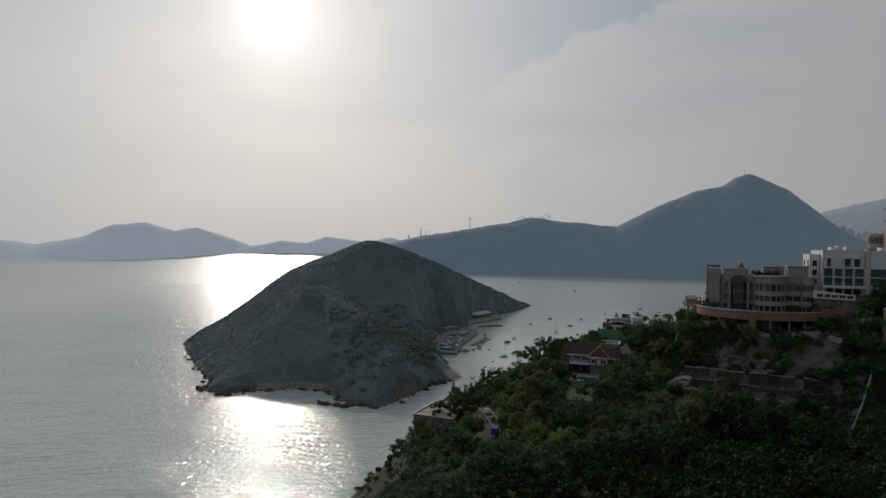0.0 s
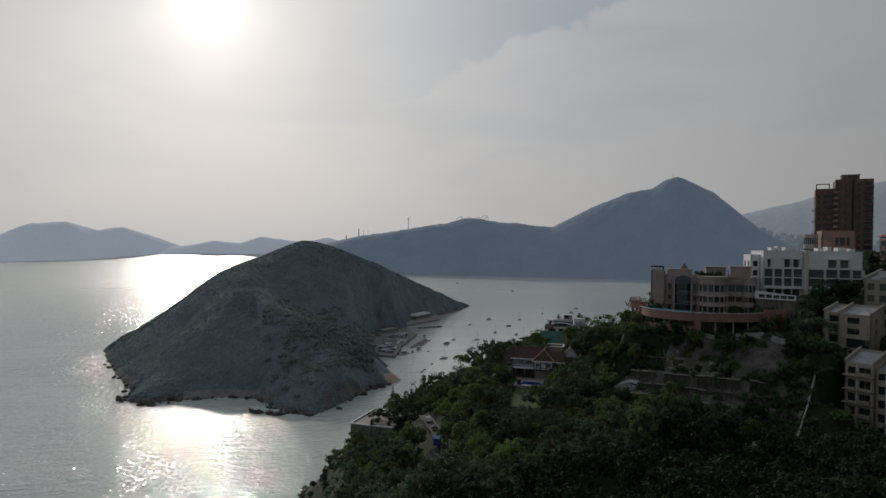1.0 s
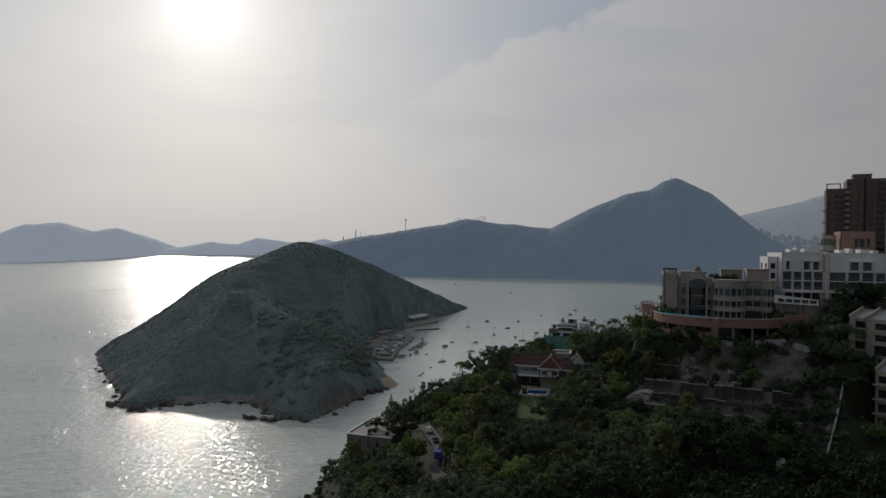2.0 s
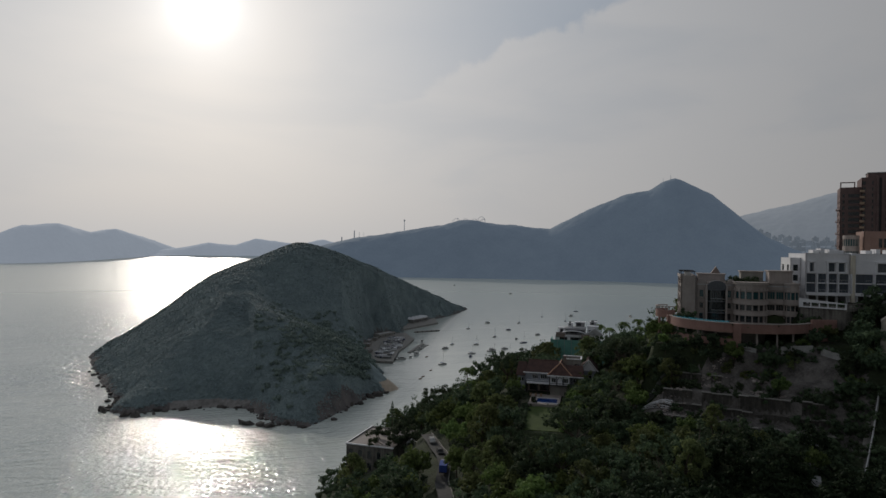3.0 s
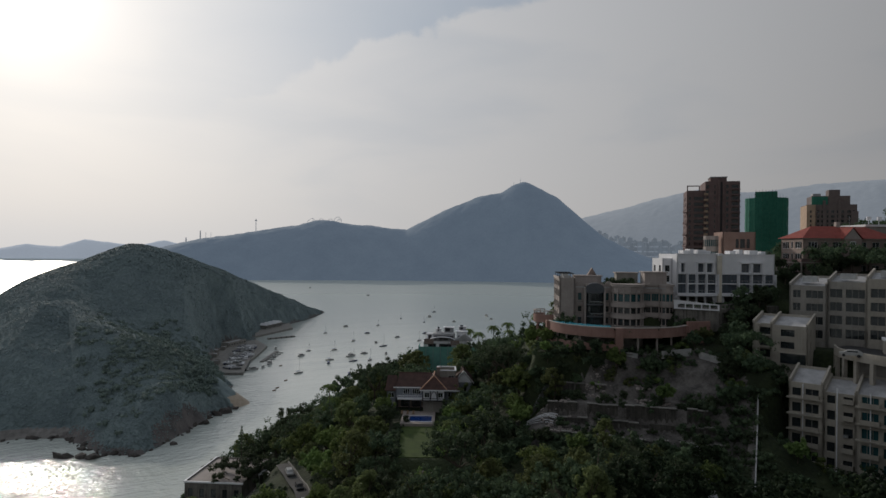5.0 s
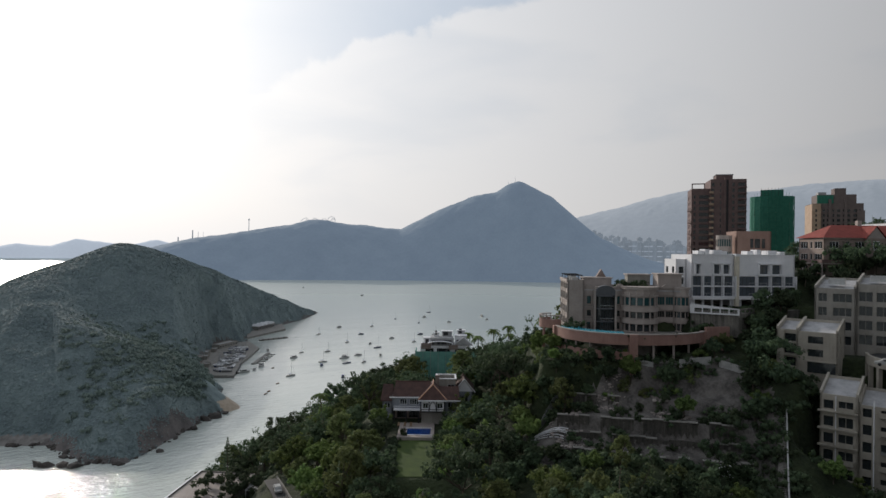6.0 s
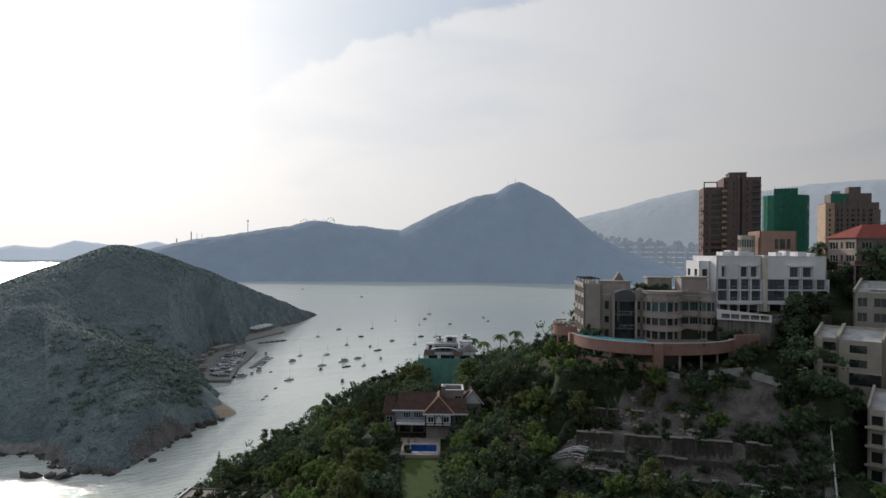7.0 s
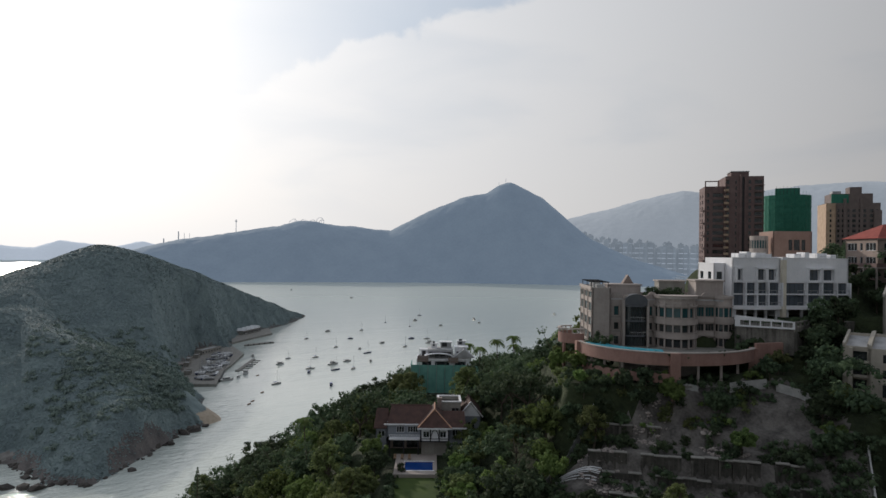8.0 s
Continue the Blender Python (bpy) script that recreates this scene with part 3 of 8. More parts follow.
def isle_rock_edge(x, y):
    wide = isle_cliff(x, y)
    return 3.5 + wide + (6 + 0.3 * wide) * value_noise(x, y, 16.0, 3, 7)


def isle_slots(x, y, z, steep):
    d = isle_height(x, y)[1]
    slot = np.where(d < isle_rock_edge(x, y), 1, 0)
    cove = (np.hypot((x - 4) / 2.6, y - 489) < 11) & (z < 4.5)
    slot = np.where(cove, 3, slot)
    return np.where((np.hypot(x - 134, (y - 519) / 1.5) < 15) & (z < 7), 2, slot)


paint(island, isle_slots)


def ridge_hill(name, label, mat, az, top, near, crest, far, seed, rough, columns=260, rows=46, base=0.0, recede=()):
    """A far range round the bay: crest heights by bearing, a foot towards the water and a back slope."""
    a = np.linspace(az[0], az[-1], columns)
    k = np.concatenate([np.linspace(0, 1, rows), np.linspace(1.06, 2, rows // 3)])
    K, A = np.meshgrid(k, a, indexing="ij")
    crest_z = np.interp(A, az, top)
    swell = 9.0 if crest > 3000 else 4.0
    if recede:
        # the shore draws away along the range; the range keeps its height above the eye level
        away = np.interp(A, az, recede)
        crest_z = 111 + (crest_z - 111) * (crest + away) / crest
        near, crest, far = near + away, crest + away * 0.8, far + away * 0.5
        base = sea_rise(near) - 2
    R = np.where(K <= 1, near + (crest - near) * K, crest + (far - crest) * (K - 1))
    shape = np.where(K <= 1, np.sin(np.clip(K, 0, 1) * np.pi / 2) ** 1.15, np.cos(np.clip(K - 1, 0, 1) * np.pi / 2))
    X, Y = R * np.sin(np.radians(A)), R * np.cos(np.radians(A))
    folds = value_noise(X, Y, rough, 4, seed)
    Z = base - 3 + (crest_z - base + 3) * shape * (1 + 0.16 * folds * (1 - shape)) + value_noise(X, Y, 22.0, 2, seed + 1) * 3.0 * shape
    Z = Z + value_noise(X, Y, 150.0, 5, seed + 2) * swell * shape
    return solid(name, grid_mesh(name, X, Y, Z), mat, label, "hill", "structure", smooth=True)


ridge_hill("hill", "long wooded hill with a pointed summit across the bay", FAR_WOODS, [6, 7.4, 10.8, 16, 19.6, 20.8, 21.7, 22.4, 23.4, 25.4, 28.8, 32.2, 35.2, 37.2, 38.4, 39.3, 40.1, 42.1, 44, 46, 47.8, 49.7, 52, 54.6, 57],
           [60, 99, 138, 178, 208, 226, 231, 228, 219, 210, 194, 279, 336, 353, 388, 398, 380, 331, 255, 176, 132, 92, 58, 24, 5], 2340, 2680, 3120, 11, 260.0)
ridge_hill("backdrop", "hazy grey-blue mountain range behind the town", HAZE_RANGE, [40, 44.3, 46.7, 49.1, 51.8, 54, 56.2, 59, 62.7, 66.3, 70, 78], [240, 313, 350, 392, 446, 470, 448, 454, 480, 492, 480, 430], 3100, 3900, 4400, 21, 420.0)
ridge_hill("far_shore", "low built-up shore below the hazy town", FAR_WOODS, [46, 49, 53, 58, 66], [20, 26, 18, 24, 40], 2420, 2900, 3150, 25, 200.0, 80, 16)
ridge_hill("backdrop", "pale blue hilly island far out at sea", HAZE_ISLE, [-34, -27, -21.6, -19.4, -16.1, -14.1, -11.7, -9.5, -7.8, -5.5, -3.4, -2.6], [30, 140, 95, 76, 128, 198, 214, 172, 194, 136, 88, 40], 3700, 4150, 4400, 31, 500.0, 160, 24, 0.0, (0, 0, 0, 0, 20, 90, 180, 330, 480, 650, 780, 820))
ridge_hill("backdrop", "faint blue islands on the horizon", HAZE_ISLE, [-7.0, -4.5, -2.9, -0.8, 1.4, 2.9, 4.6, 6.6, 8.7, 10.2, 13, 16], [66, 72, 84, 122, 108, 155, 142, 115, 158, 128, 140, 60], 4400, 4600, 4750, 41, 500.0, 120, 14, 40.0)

# ---- trees ----
def leaf_cards(rng, centres, radii, per, size, flat=0.85):
    """Many small leaf cards round the middles of clumps: vertices and quads."""
    n = len(centres) * per
    c, r = np.repeat(centres, per, 0), np.repeat(radii, per)[:, None]
    d = rng.normal(size=(n, 3))
    d /= np.linalg.norm(d, axis=1)[:, None]
    pos = c + d * r * (0.55 + 0.5 * rng.rand(n, 1)) * np.array([1, 1, flat])
    nrm = d + rng.normal(size=(n, 3)) * 0.55 + np.array([0, 0, 0.35])
    nrm /= np.linalg.norm(nrm, axis=1)[:, None]
    t = np.cross(nrm, rng.normal(size=(n, 3)))
    t /= np.linalg.norm(t, axis=1)[:, None]
    b = np.cross(nrm, t)
    s = size * (0.6 + 0.8 * rng.rand(n, 1))
    co = np.stack([pos - t * s, pos - b * s * 0.55, pos + t * s, pos + b * s * 0.55], 1).reshape(-1, 3)
    return co, np.arange(n * 4).reshape(n, 4)


LUMP = [(0, 0, 1), (0.894, 0, 0.447), (0.276, 0.851, 0.447), (-0.724, 0.526, 0.447), (-0.724, -0.526, 0.447), (0.276, -0.851, 0.447),
        (0.724, 0.526, -0.447), (-0.276, 0.851, -0.447), (-0.894, 0, -0.447), (-0.276, -0.851, -0.447), (0.724, -0.526, -0.447), (0, 0, -1)]
LUMP_FACES = [(0, 1, 2), (0, 2, 3), (0, 3, 4), (0, 4, 5), (0, 5, 1), (1, 6, 2), (2, 7, 3), (3, 8, 4), (4, 9, 5), (5, 10, 1),
              (6, 7, 2), (7, 8, 3), (8, 9, 4), (9, 10, 5), (10, 6, 1), (11, 7, 6), (11, 8, 7), (11, 9, 8), (11, 10, 9), (11, 6, 10)]


def lumps(rng, centres, radii):
    """Dense uneven hearts of the clumps."""
    base = np.array(LUMP)
    co = np.concatenate([c + base * r * 0.5 * (0.75 + 0.5 * rng.rand(12, 1)) for c, r in zip(centres, radii)])
    return co, [tuple(i + 12 * k for i in f) for k in range(len(centres)) for f in LUMP_FACES]


def leafy_mesh(name, co, q, lump_co, lump_f):
    me = bpy.data.meshes.new(name)
    n = len(co)
    tri = np.array(lump_f) + n
    me.vertices.add(n + len(lump_co))
    me.vertices.foreach_set("co", np.concatenate([co, lump_co]).astype(np.float32).ravel())
    me.loops.add(q.size + tri.size)
    me.loops.foreach_set("vertex_index", np.concatenate([q.ravel(), tri.ravel()]).astype(np.int32))
    me.polygons.add(len(q) + len(tri))
    me.polygons.foreach_set("loop_start", np.concatenate([np.arange(0, q.size, 4), q.size + np.arange(0, tri.size, 3)]).astype(np.int32))
    me.update(calc_edges=True)
    me.validate()
    return me


def crown_points(rng, kind, h):
    """Clump middles and radii for a crown on a tree of height h."""
    if kind == "round":
        n = 70
        d = rng.normal(size=(n, 3))
        d /= np.linalg.norm(d, axis=1)[:, None]
        p = d * (0.35 + 0.65 * rng.rand(n, 1)) * np.array([0.40, 0.40, 0.30]) * h
        p[:, 2] = np.abs(p[:, 2] + 0.06 * h) + 0.52 * h
        return p * (1 + 0.12 * rng.normal(size=(n, 1))), (0.06 + 0.045 * rng.rand(n)) * h
    if kind == "spread":
        n = 56
        a, q = rng.rand(n) * 6.283, np.sqrt(rng.rand(n))
        z = h * (0.78 + 0.16 * (1 - q ** 2) + 0.07 * rng.normal(size=n))
        return np.stack([np.cos(a) * q * 0.62 * h, np.sin(a) * q * 0.62 * h, z], 1), (0.06 + 0.04 * rng.rand(n)) * h
    n = 60
    z = rng.rand(n) ** 0.8
    a, q = rng.rand(n) * 6.283, (0.10 + 0.2 * np.sin(np.pi * np.clip(z * 0.85 + 0.12, 0, 1))) * np.sqrt(rng.rand(n))
    return np.stack([np.cos(a) * q * h, np.sin(a) * q * h, h * (0.28 + 0.68 * z)], 1), (0.055 + 0.035 * rng.rand(n)) * h


def trunk_build(rng, h, points, limbs=7):
    b = Build()
    lean = rng.normal(size=2) * 0.04 * h
    fork = (lean[0], lean[1], 0.45 * h)
    b.tube((0, 0, -1.0), fork, 0.03 * h, 0.018 * h)
    for i in rng.permutation(len(points))[:limbs]:
        b.tube(fork, points[i], 0.012 * h, 0.004 * h, 5)
    return b


def tree_proto(kind, h, seed, leaf, label, per=33, size=0.285):
    rng = np.random.RandomState(seed)
    pts, rad = crown_points(rng, kind, h)
    t = thing("tree", Matrix.Translation((0, 0, -400)), label, "tree", "trees on the hillside")
    part("trunk", trunk_build(rng, h, pts), BARK, t)
    me = leafy_mesh("crown", *leaf_cards(rng, pts, rad, per, size), *lumps(rng, pts[::2], rad[::2]))
    part("crown", me, leaf, t)
    return t


def remove_thing(t):
    for o in (*t.children_recursive, t):
        bpy.data.objects.remove(o)


TREES = [tree_proto("round", 9.0, 1, LEAF[0], "dense broadleaf tree with a rounded green crown on the hillside"),
         tree_proto("round", 11.0, 2, LEAF[1], "tall dark green broadleaf tree with a full crown"),
         tree_proto("spread", 10.0, 3, LEAF[1], "broad flat-topped tree with open spreading branches"),
         tree_proto("tall", 11.0, 4, LEAF[2], "upright olive-green tree with a loose crown"),
         tree_proto("round", 7.0, 5, LEAF[2], "small yellowish-green bushy tree among taller ones"),
         tree_proto("round", 8.0, 6, LEAF[0], "mid-green tree with an uneven clumpy crown", 36)]
KEEP_CLEAR = [(52, 249, 17), (60, 246, 15), (125, 181, 6), (122, 177, 4), (128, 171.5, 6), (121, 173, 4), (48, 236, 9), (57, 231, 7), (40, 240, 9), (107, 212, 14), (100, 199, 12), (91, 184, 11), (95, 193, 11), (87, 174, 9), (151, 260, 10), (143, 257, 7), (152, 250, 8), (135, 254, 5), (142, 177, 17), (131, 189, 8), (138, 197, 6), (138, 246, 7), (132, 240, 6), (127, 233, 5), (145, 252, 7), (122, 226, 4), (182, 172, 15), (170, 176, 12), (195, 164, 14), (161, 160, 9), (152, 163, 6), (230, 165, 20),
              (213, 170, 10), (168, 140, 9), (172, 132, 10), (185, 132, 16), (158, 122, 9), (162, 108, 9), (146, 124, 9), (150, 112, 8), (138, 118, 8), (330, 262, 35), (364, 262, 34), (210, 186, 13), (152, 155, 6), (146, 157, 5), (158, 153, 5), (300, 292, 45), (262, 272, 30), (235, 262, 22), (143, 131, 2.6), (139, 129, 2.6), (135, 126.6, 2.6), (131, 124.3, 2.6), (127, 122, 2.4), (57, 218, 7), (64, 230, 6)]


def clear_of(x, y, extra=0.0):
    return all((x - cx) ** 2 + (y - cy) ** 2 > (r + extra) ** 2 for cx, cy, r in KEEP_CLEAR)


def below_cut(x, y):
    """Metres uphill from the foot of the cut, for places in front of it."""
    along = (x - 116.7) * 0.656 - (y - 159.5) * 0.755
    return (x - 116.7) * 0.755 + (y - 159.5) * 0.656 + 5 if -14 < along < 38 else -99


def scatter(rng, x0, y0, x1, y1, gap, tries, taken):
    out = []
    for _ in range(tries):
        x, y = x0 + rng.rand() * (x1 - x0), y0 + rng.rand() * (y1 - y0)
        if any((x - a) ** 2 + (y - b) ** 2 < gap * gap for a, b in taken):
            continue
        if 42 < x < 76 and 140 < y < 238 and -9.0 < x - np.interp(y, (143, 170, 187, 197, 208, 222, 234), (53, 56.3, 61, 65.5, 68, 70, 72)) < 3.2:
            continue
        if not clear_of(x, y, 2.5) or bool(in_cut(np.array(x), np.array(y))) or bool(on_lawn(np.array(x), np.array(y))):
            continue
        z = ground_z(x, y)
        if z < (24 if y < 275 else 9) or (y < 280 and float(inside_distance(np.array(x), np.array(y), MAIN_COAST)) < (33 if y < 250 else 27)) or -10 < below_cut(x, y) < 0:
            continue
        taken.append((x, y))
        out.append((x, y, z))
    return out


tree_rng = np.random.RandomState(12)
taken = []
near_spots = scatter(tree_rng, 42, 125, 152, 275, 5.2, 1500, taken)[:285]
for x, y, z in near_spots:
    k = tree_rng.randint(len(TREES))
    s = 0.8 + 0.5 * tree_rng.rand()
    if -24 < below_cut(x, y) < 0:
        s *= 0.6
    copy_thing(TREES[k], pose(x, y, z - 0.4, 0, 0, 360 * tree_rng.rand()) @ Matrix.Diagonal((s, s, s * (0.85 + 0.3 * tree_rng.rand()), 1)))
for t in TREES:
    remove_thing(t)

# the rest of the woods, too many to count
wood_spots = scatter(tree_rng, 5, 60, 160, 335, 4.6, 4200, taken) + scatter(tree_rng, 160, 40, 330, 370, 6.0, 1900, taken)


def woodland(spots, leaf, label):
    wood_co, wood_q, lump_co, lump_f, base_k, lump_k = [], [], [], [], 0, 0
    for i, (x, y, z) in enumerate(spots):
        h = (7.5 + 5.0 * tree_rng.rand()) * (0.6 if -24 < below_cut(x, y) < 0 else 1.0)
        pts, rad = crown_points(tree_rng, ("round", "round", "spread", "tall")[i % 4], h)
        pts, rad = pts[:19], rad[:19] * 1.75
        co, q = leaf_cards(tree_rng, pts, rad, 30, 0.36)
        lco, lf = lumps(tree_rng, pts, rad * 0.72)
        at = np.array([x, y, z - 0.5])
        wood_co.append(co + at)
        wood_q.append(q + base_k)
        lump_co.append(lco + at)
        lump_f += [tuple(v + lump_k for v in f) for f in lf]
        base_k += len(co)
        lump_k += len(lco)
    me = leafy_mesh("woodland", np.concatenate(wood_co), np.concatenate(wood_q), np.concatenate(lump_co), lump_f)
    solid("woodland", me, leaf, label, "woodland", "stuff")


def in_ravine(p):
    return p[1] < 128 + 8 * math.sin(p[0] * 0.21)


woodland([p for p in wood_spots if not in_ravine(p)], LEAF[1], "dense mixed woodland covering the steep slope")
# the lower part takes the leaves with shade in their colour
woodland([p for p in wood_spots if in_ravine(p)], RAVINE_SHADE_LEAF, "woodland filling the ravine, shade put into its leaf colour")

# ---- buildings ----
FRAME_CACHE = {}


def window_meshes(w, h, cols, rows, frame_mat, glass):
    key = (round(w, 2), round(h, 2), cols, rows, frame_mat.name, glass.name)
    if key not in FRAME_CACHE:
        e = 0.07
        lights = [(w * i / cols + e / 2 + (e / 2 if i == 0 else 0), w * (i + 1) / cols - e / 2 - (e / 2 if i == cols - 1 else 0), h * j / rows + e, h * (j + 1) / rows - e) for i in range(cols) for j in range(rows)]
        f = pierced((0, -0.05), (w, -0.05), 0, h, lights, 0.1)
        fm, pm = f.mesh("window"), Build().box(e, -0.012, e, w - e, 0.012, h - e).mesh("pane")
        fm.materials.append(frame_mat)
        pm.materials.append(glass)
        weld(fm)
        FRAME_CACHE[key] = (fm, pm)
    return FRAME_CACHE[key]


def wall_basis(a, b):
    dx, dy = b[0] - a[0], b[1] - a[1]
    n = math.hypot(dx, dy)
    return dx / n, dy / n, n


def pierced(a, b, z0, z1, holes, thick, tops=None):
    """A slab from a to b (the inside on the left) with openings (s0, s1, z0, z1) that go through it; tops: other heights at its two ends."""
    ux, uy, n = wall_basis(a, b)
    ss = sorted({0.0, n, *(h[0] for h in holes), *(h[1] for h in holes)})
    zs = sorted({z0, z1, *(h[2] for h in holes), *(h[3] for h in holes)})
    bd = Build()

    def at(s, q, z):
        if tops and z == z1:
            z = tops[0] + (tops[1] - tops[0]) * s / n
        return (a[0] + ux * s - uy * q, a[1] + uy * s + ux * q, z)

    def solid_cell(i, j):
        if not (0 <= i < len(ss) - 1 and 0 <= j < len(zs) - 1):
            return False
        sm, zm = (ss[i] + ss[i + 1]) / 2, (zs[j] + zs[j + 1]) / 2
        return not any(h[0] < sm < h[1] and h[2] < zm < h[3] for h in holes)

    for i in range(len(ss) - 1):
        for j in range(len(zs) - 1):
            if not solid_cell(i, j):
                continue
            s0, s1, q0, q1 = ss[i], ss[i + 1], zs[j], zs[j + 1]
            bd.add([at(s0, 0, q0), at(s1, 0, q0), at(s1, 0, q1), at(s0, 0, q1)], [(0, 1, 2, 3)])
            bd.add([at(s0, thick, q0), at(s1, thick, q0), at(s1, thick, q1), at(s0, thick, q1)], [(3, 2, 1, 0)])
            for di, dj, c in ((-1, 0, ((s0, q0), (s0, q1))), (1, 0, ((s1, q1), (s1, q0))), (0, -1, ((s1, q0), (s0, q0))), (0, 1, ((s0, q1), (s1, q1)))):
                if not solid_cell(i + di, j + dj):
                    (p, r), (t, u) = c
                    bd.add([at(p, 0, r), at(t, 0, u), at(t, thick, u), at(p, thick, r)], [(0, 1, 2, 3)])
    return bd


def weld(me):
    bm = bmesh.new()
    bm.from_mesh(me)
    bmesh.ops.remove_doubles(bm, verts=bm.verts, dist=0.0005)
    bm.to_mesh(me)
    bm.free()


def wall(parent, a, b, z0, z1, holes, mat, thick=0.35, name="wall", tops=None):
    me = pierced(a, b, z0, z1, holes, thick, tops).mesh(name)
    weld(me)
    return part(name, me, mat, parent)


def glaze(parent, a, b, hole, cols=2, rows=1, frame_mat=None, glass=None, recess=0.16):
    ux, uy, n = wall_basis(a, b)
    s0, s1, z0, z1 = hole
    fm, pm = window_meshes(s1 - s0, z1 - z0, cols, rows, frame_mat or WHITE, glass or GLASS)
    m = Matrix(((ux, -uy, 0, a[0] + ux * s0 - uy * recess), (uy, ux, 0, a[1] + uy * s0 + ux * recess), (0, 0, 1, z0), (0, 0, 0, 1)))
    w = part("window", fm, None, parent, m=m)
    part("pane", pm, None, w)
    return w


def storey_block(parent, corners, z0, z1, rows, bays, mat, frame_mat=None, glass=None, roof_mat=None, parapet=0.8, glass_rows=None, thick=0.35):
    """Walls on a footprint (counter-clockwise). rows: window bands (low, high); bays: edge number -> list of (from, to, panes)."""
    n = len(corners)
    for i in range(n):
        a, b = corners[i], corners[(i + 1) % n]
        holes = [(s0, s1, lo, hi, c, k) for s0, s1, c in bays.get(i, ()) for k, (lo, hi) in enumerate(rows)]
        wall(parent, a, b, z0, z1, [h[:4] for h in holes], mat, thick)
        for s0, s1, lo, hi, c, k in holes:
            glaze(parent, a, b, (s0, s1, lo, hi), c, 1, frame_mat, (glass_rows or {}).get(k, glass))
    for lo, hi in rows:
        part("floor_slab", Build().prism(inset(corners, 0.3), lo - 0.5, lo - 0.25), CONCRETE, parent)
    part("roof", Build().prism(inset(corners, 0.3), z1 - parapet - 0.3, z1 - parapet), roof_mat or ROOFGREY, parent)


def inset(corners, d):
    cx, cy = sum(c[0] for c in corners) / len(corners), sum(c[1] for c in corners) / len(corners)
    out = []
    for x, y in corners:
        r = math.hypot(x - cx, y - cy)
        out.append((cx + (x - cx) * (r - d) / r, cy + (y - cy) * (r - d) / r))
    return out


def arc(cx, cy, rx, ry, a0, a1, n):
    return [(cx + rx * math.cos(radians(a0 + (a1 - a0) * i / n)), cy + ry * math.sin(radians(a0 + (a1 - a0) * i / n))) for i in range(n + 1)]


def ring_wall(pts_out, pts_in, z0, z1):
    b = Build()
    for p, q in ((pts_out, pts_in),):
        n = len(p)
        v = [(x, y, z0) for x, y in p] + [(x, y, z1) for x, y in p] + [(x, y, z0) for x, y in q] + [(x, y, z1) for x, y in q]
        f = []
        for i in range(n - 1):
            f += [(i, i + 1, n + i + 1, n + i), (2 * n + i + 1, 2 * n + i, 3 * n + i, 3 * n + i + 1), (n + i, n + i + 1, 3 * n + i + 1, 3 * n + i), (i + 1, i, 2 * n + i, 2 * n + i + 1)]
        f += [(0, n, 3 * n, 2 * n), (n - 1, 3 * n - 1, 4 * n - 1, 2 * n - 1)]
        b.add(v, f)
    return b


def even_bays(length, count, width, panes, start=0.0, stop=None):
    stop = length if stop is None else stop
    step = (stop - start) / count
    return [(start + step * (i + 0.5) - width / 2, start + step * (i + 0.5) + width / 2, panes) for i in range(count)]


def shrub(x, y, z, r, seed, leaf=None, label="clipped green shrub in a planter", m=None):
    rng = np.random.RandomState(seed)
    pts = rng.normal(size=(9, 3)) * np.array([0.45, 0.45, 0.28]) * r + np.array([0, 0, 0.55 * r])
    rad = (0.3 + 0.2 * rng.rand(9)) * r
    me = leafy_mesh("shrub", *leaf_cards(rng, pts, rad, 22, 0.23), *lumps(rng, pts, rad))
    return solid("shrub", me, leaf or LEAF[1], label, "shrub", m=pose(x, y, z))


def local(m, x, y, z=0.0):
    return m @ Vector((x, y, z))


# -- curved apartment house on the terrace --
FORT = pose(144.7, 174.5, 0, 0, 0, -37)


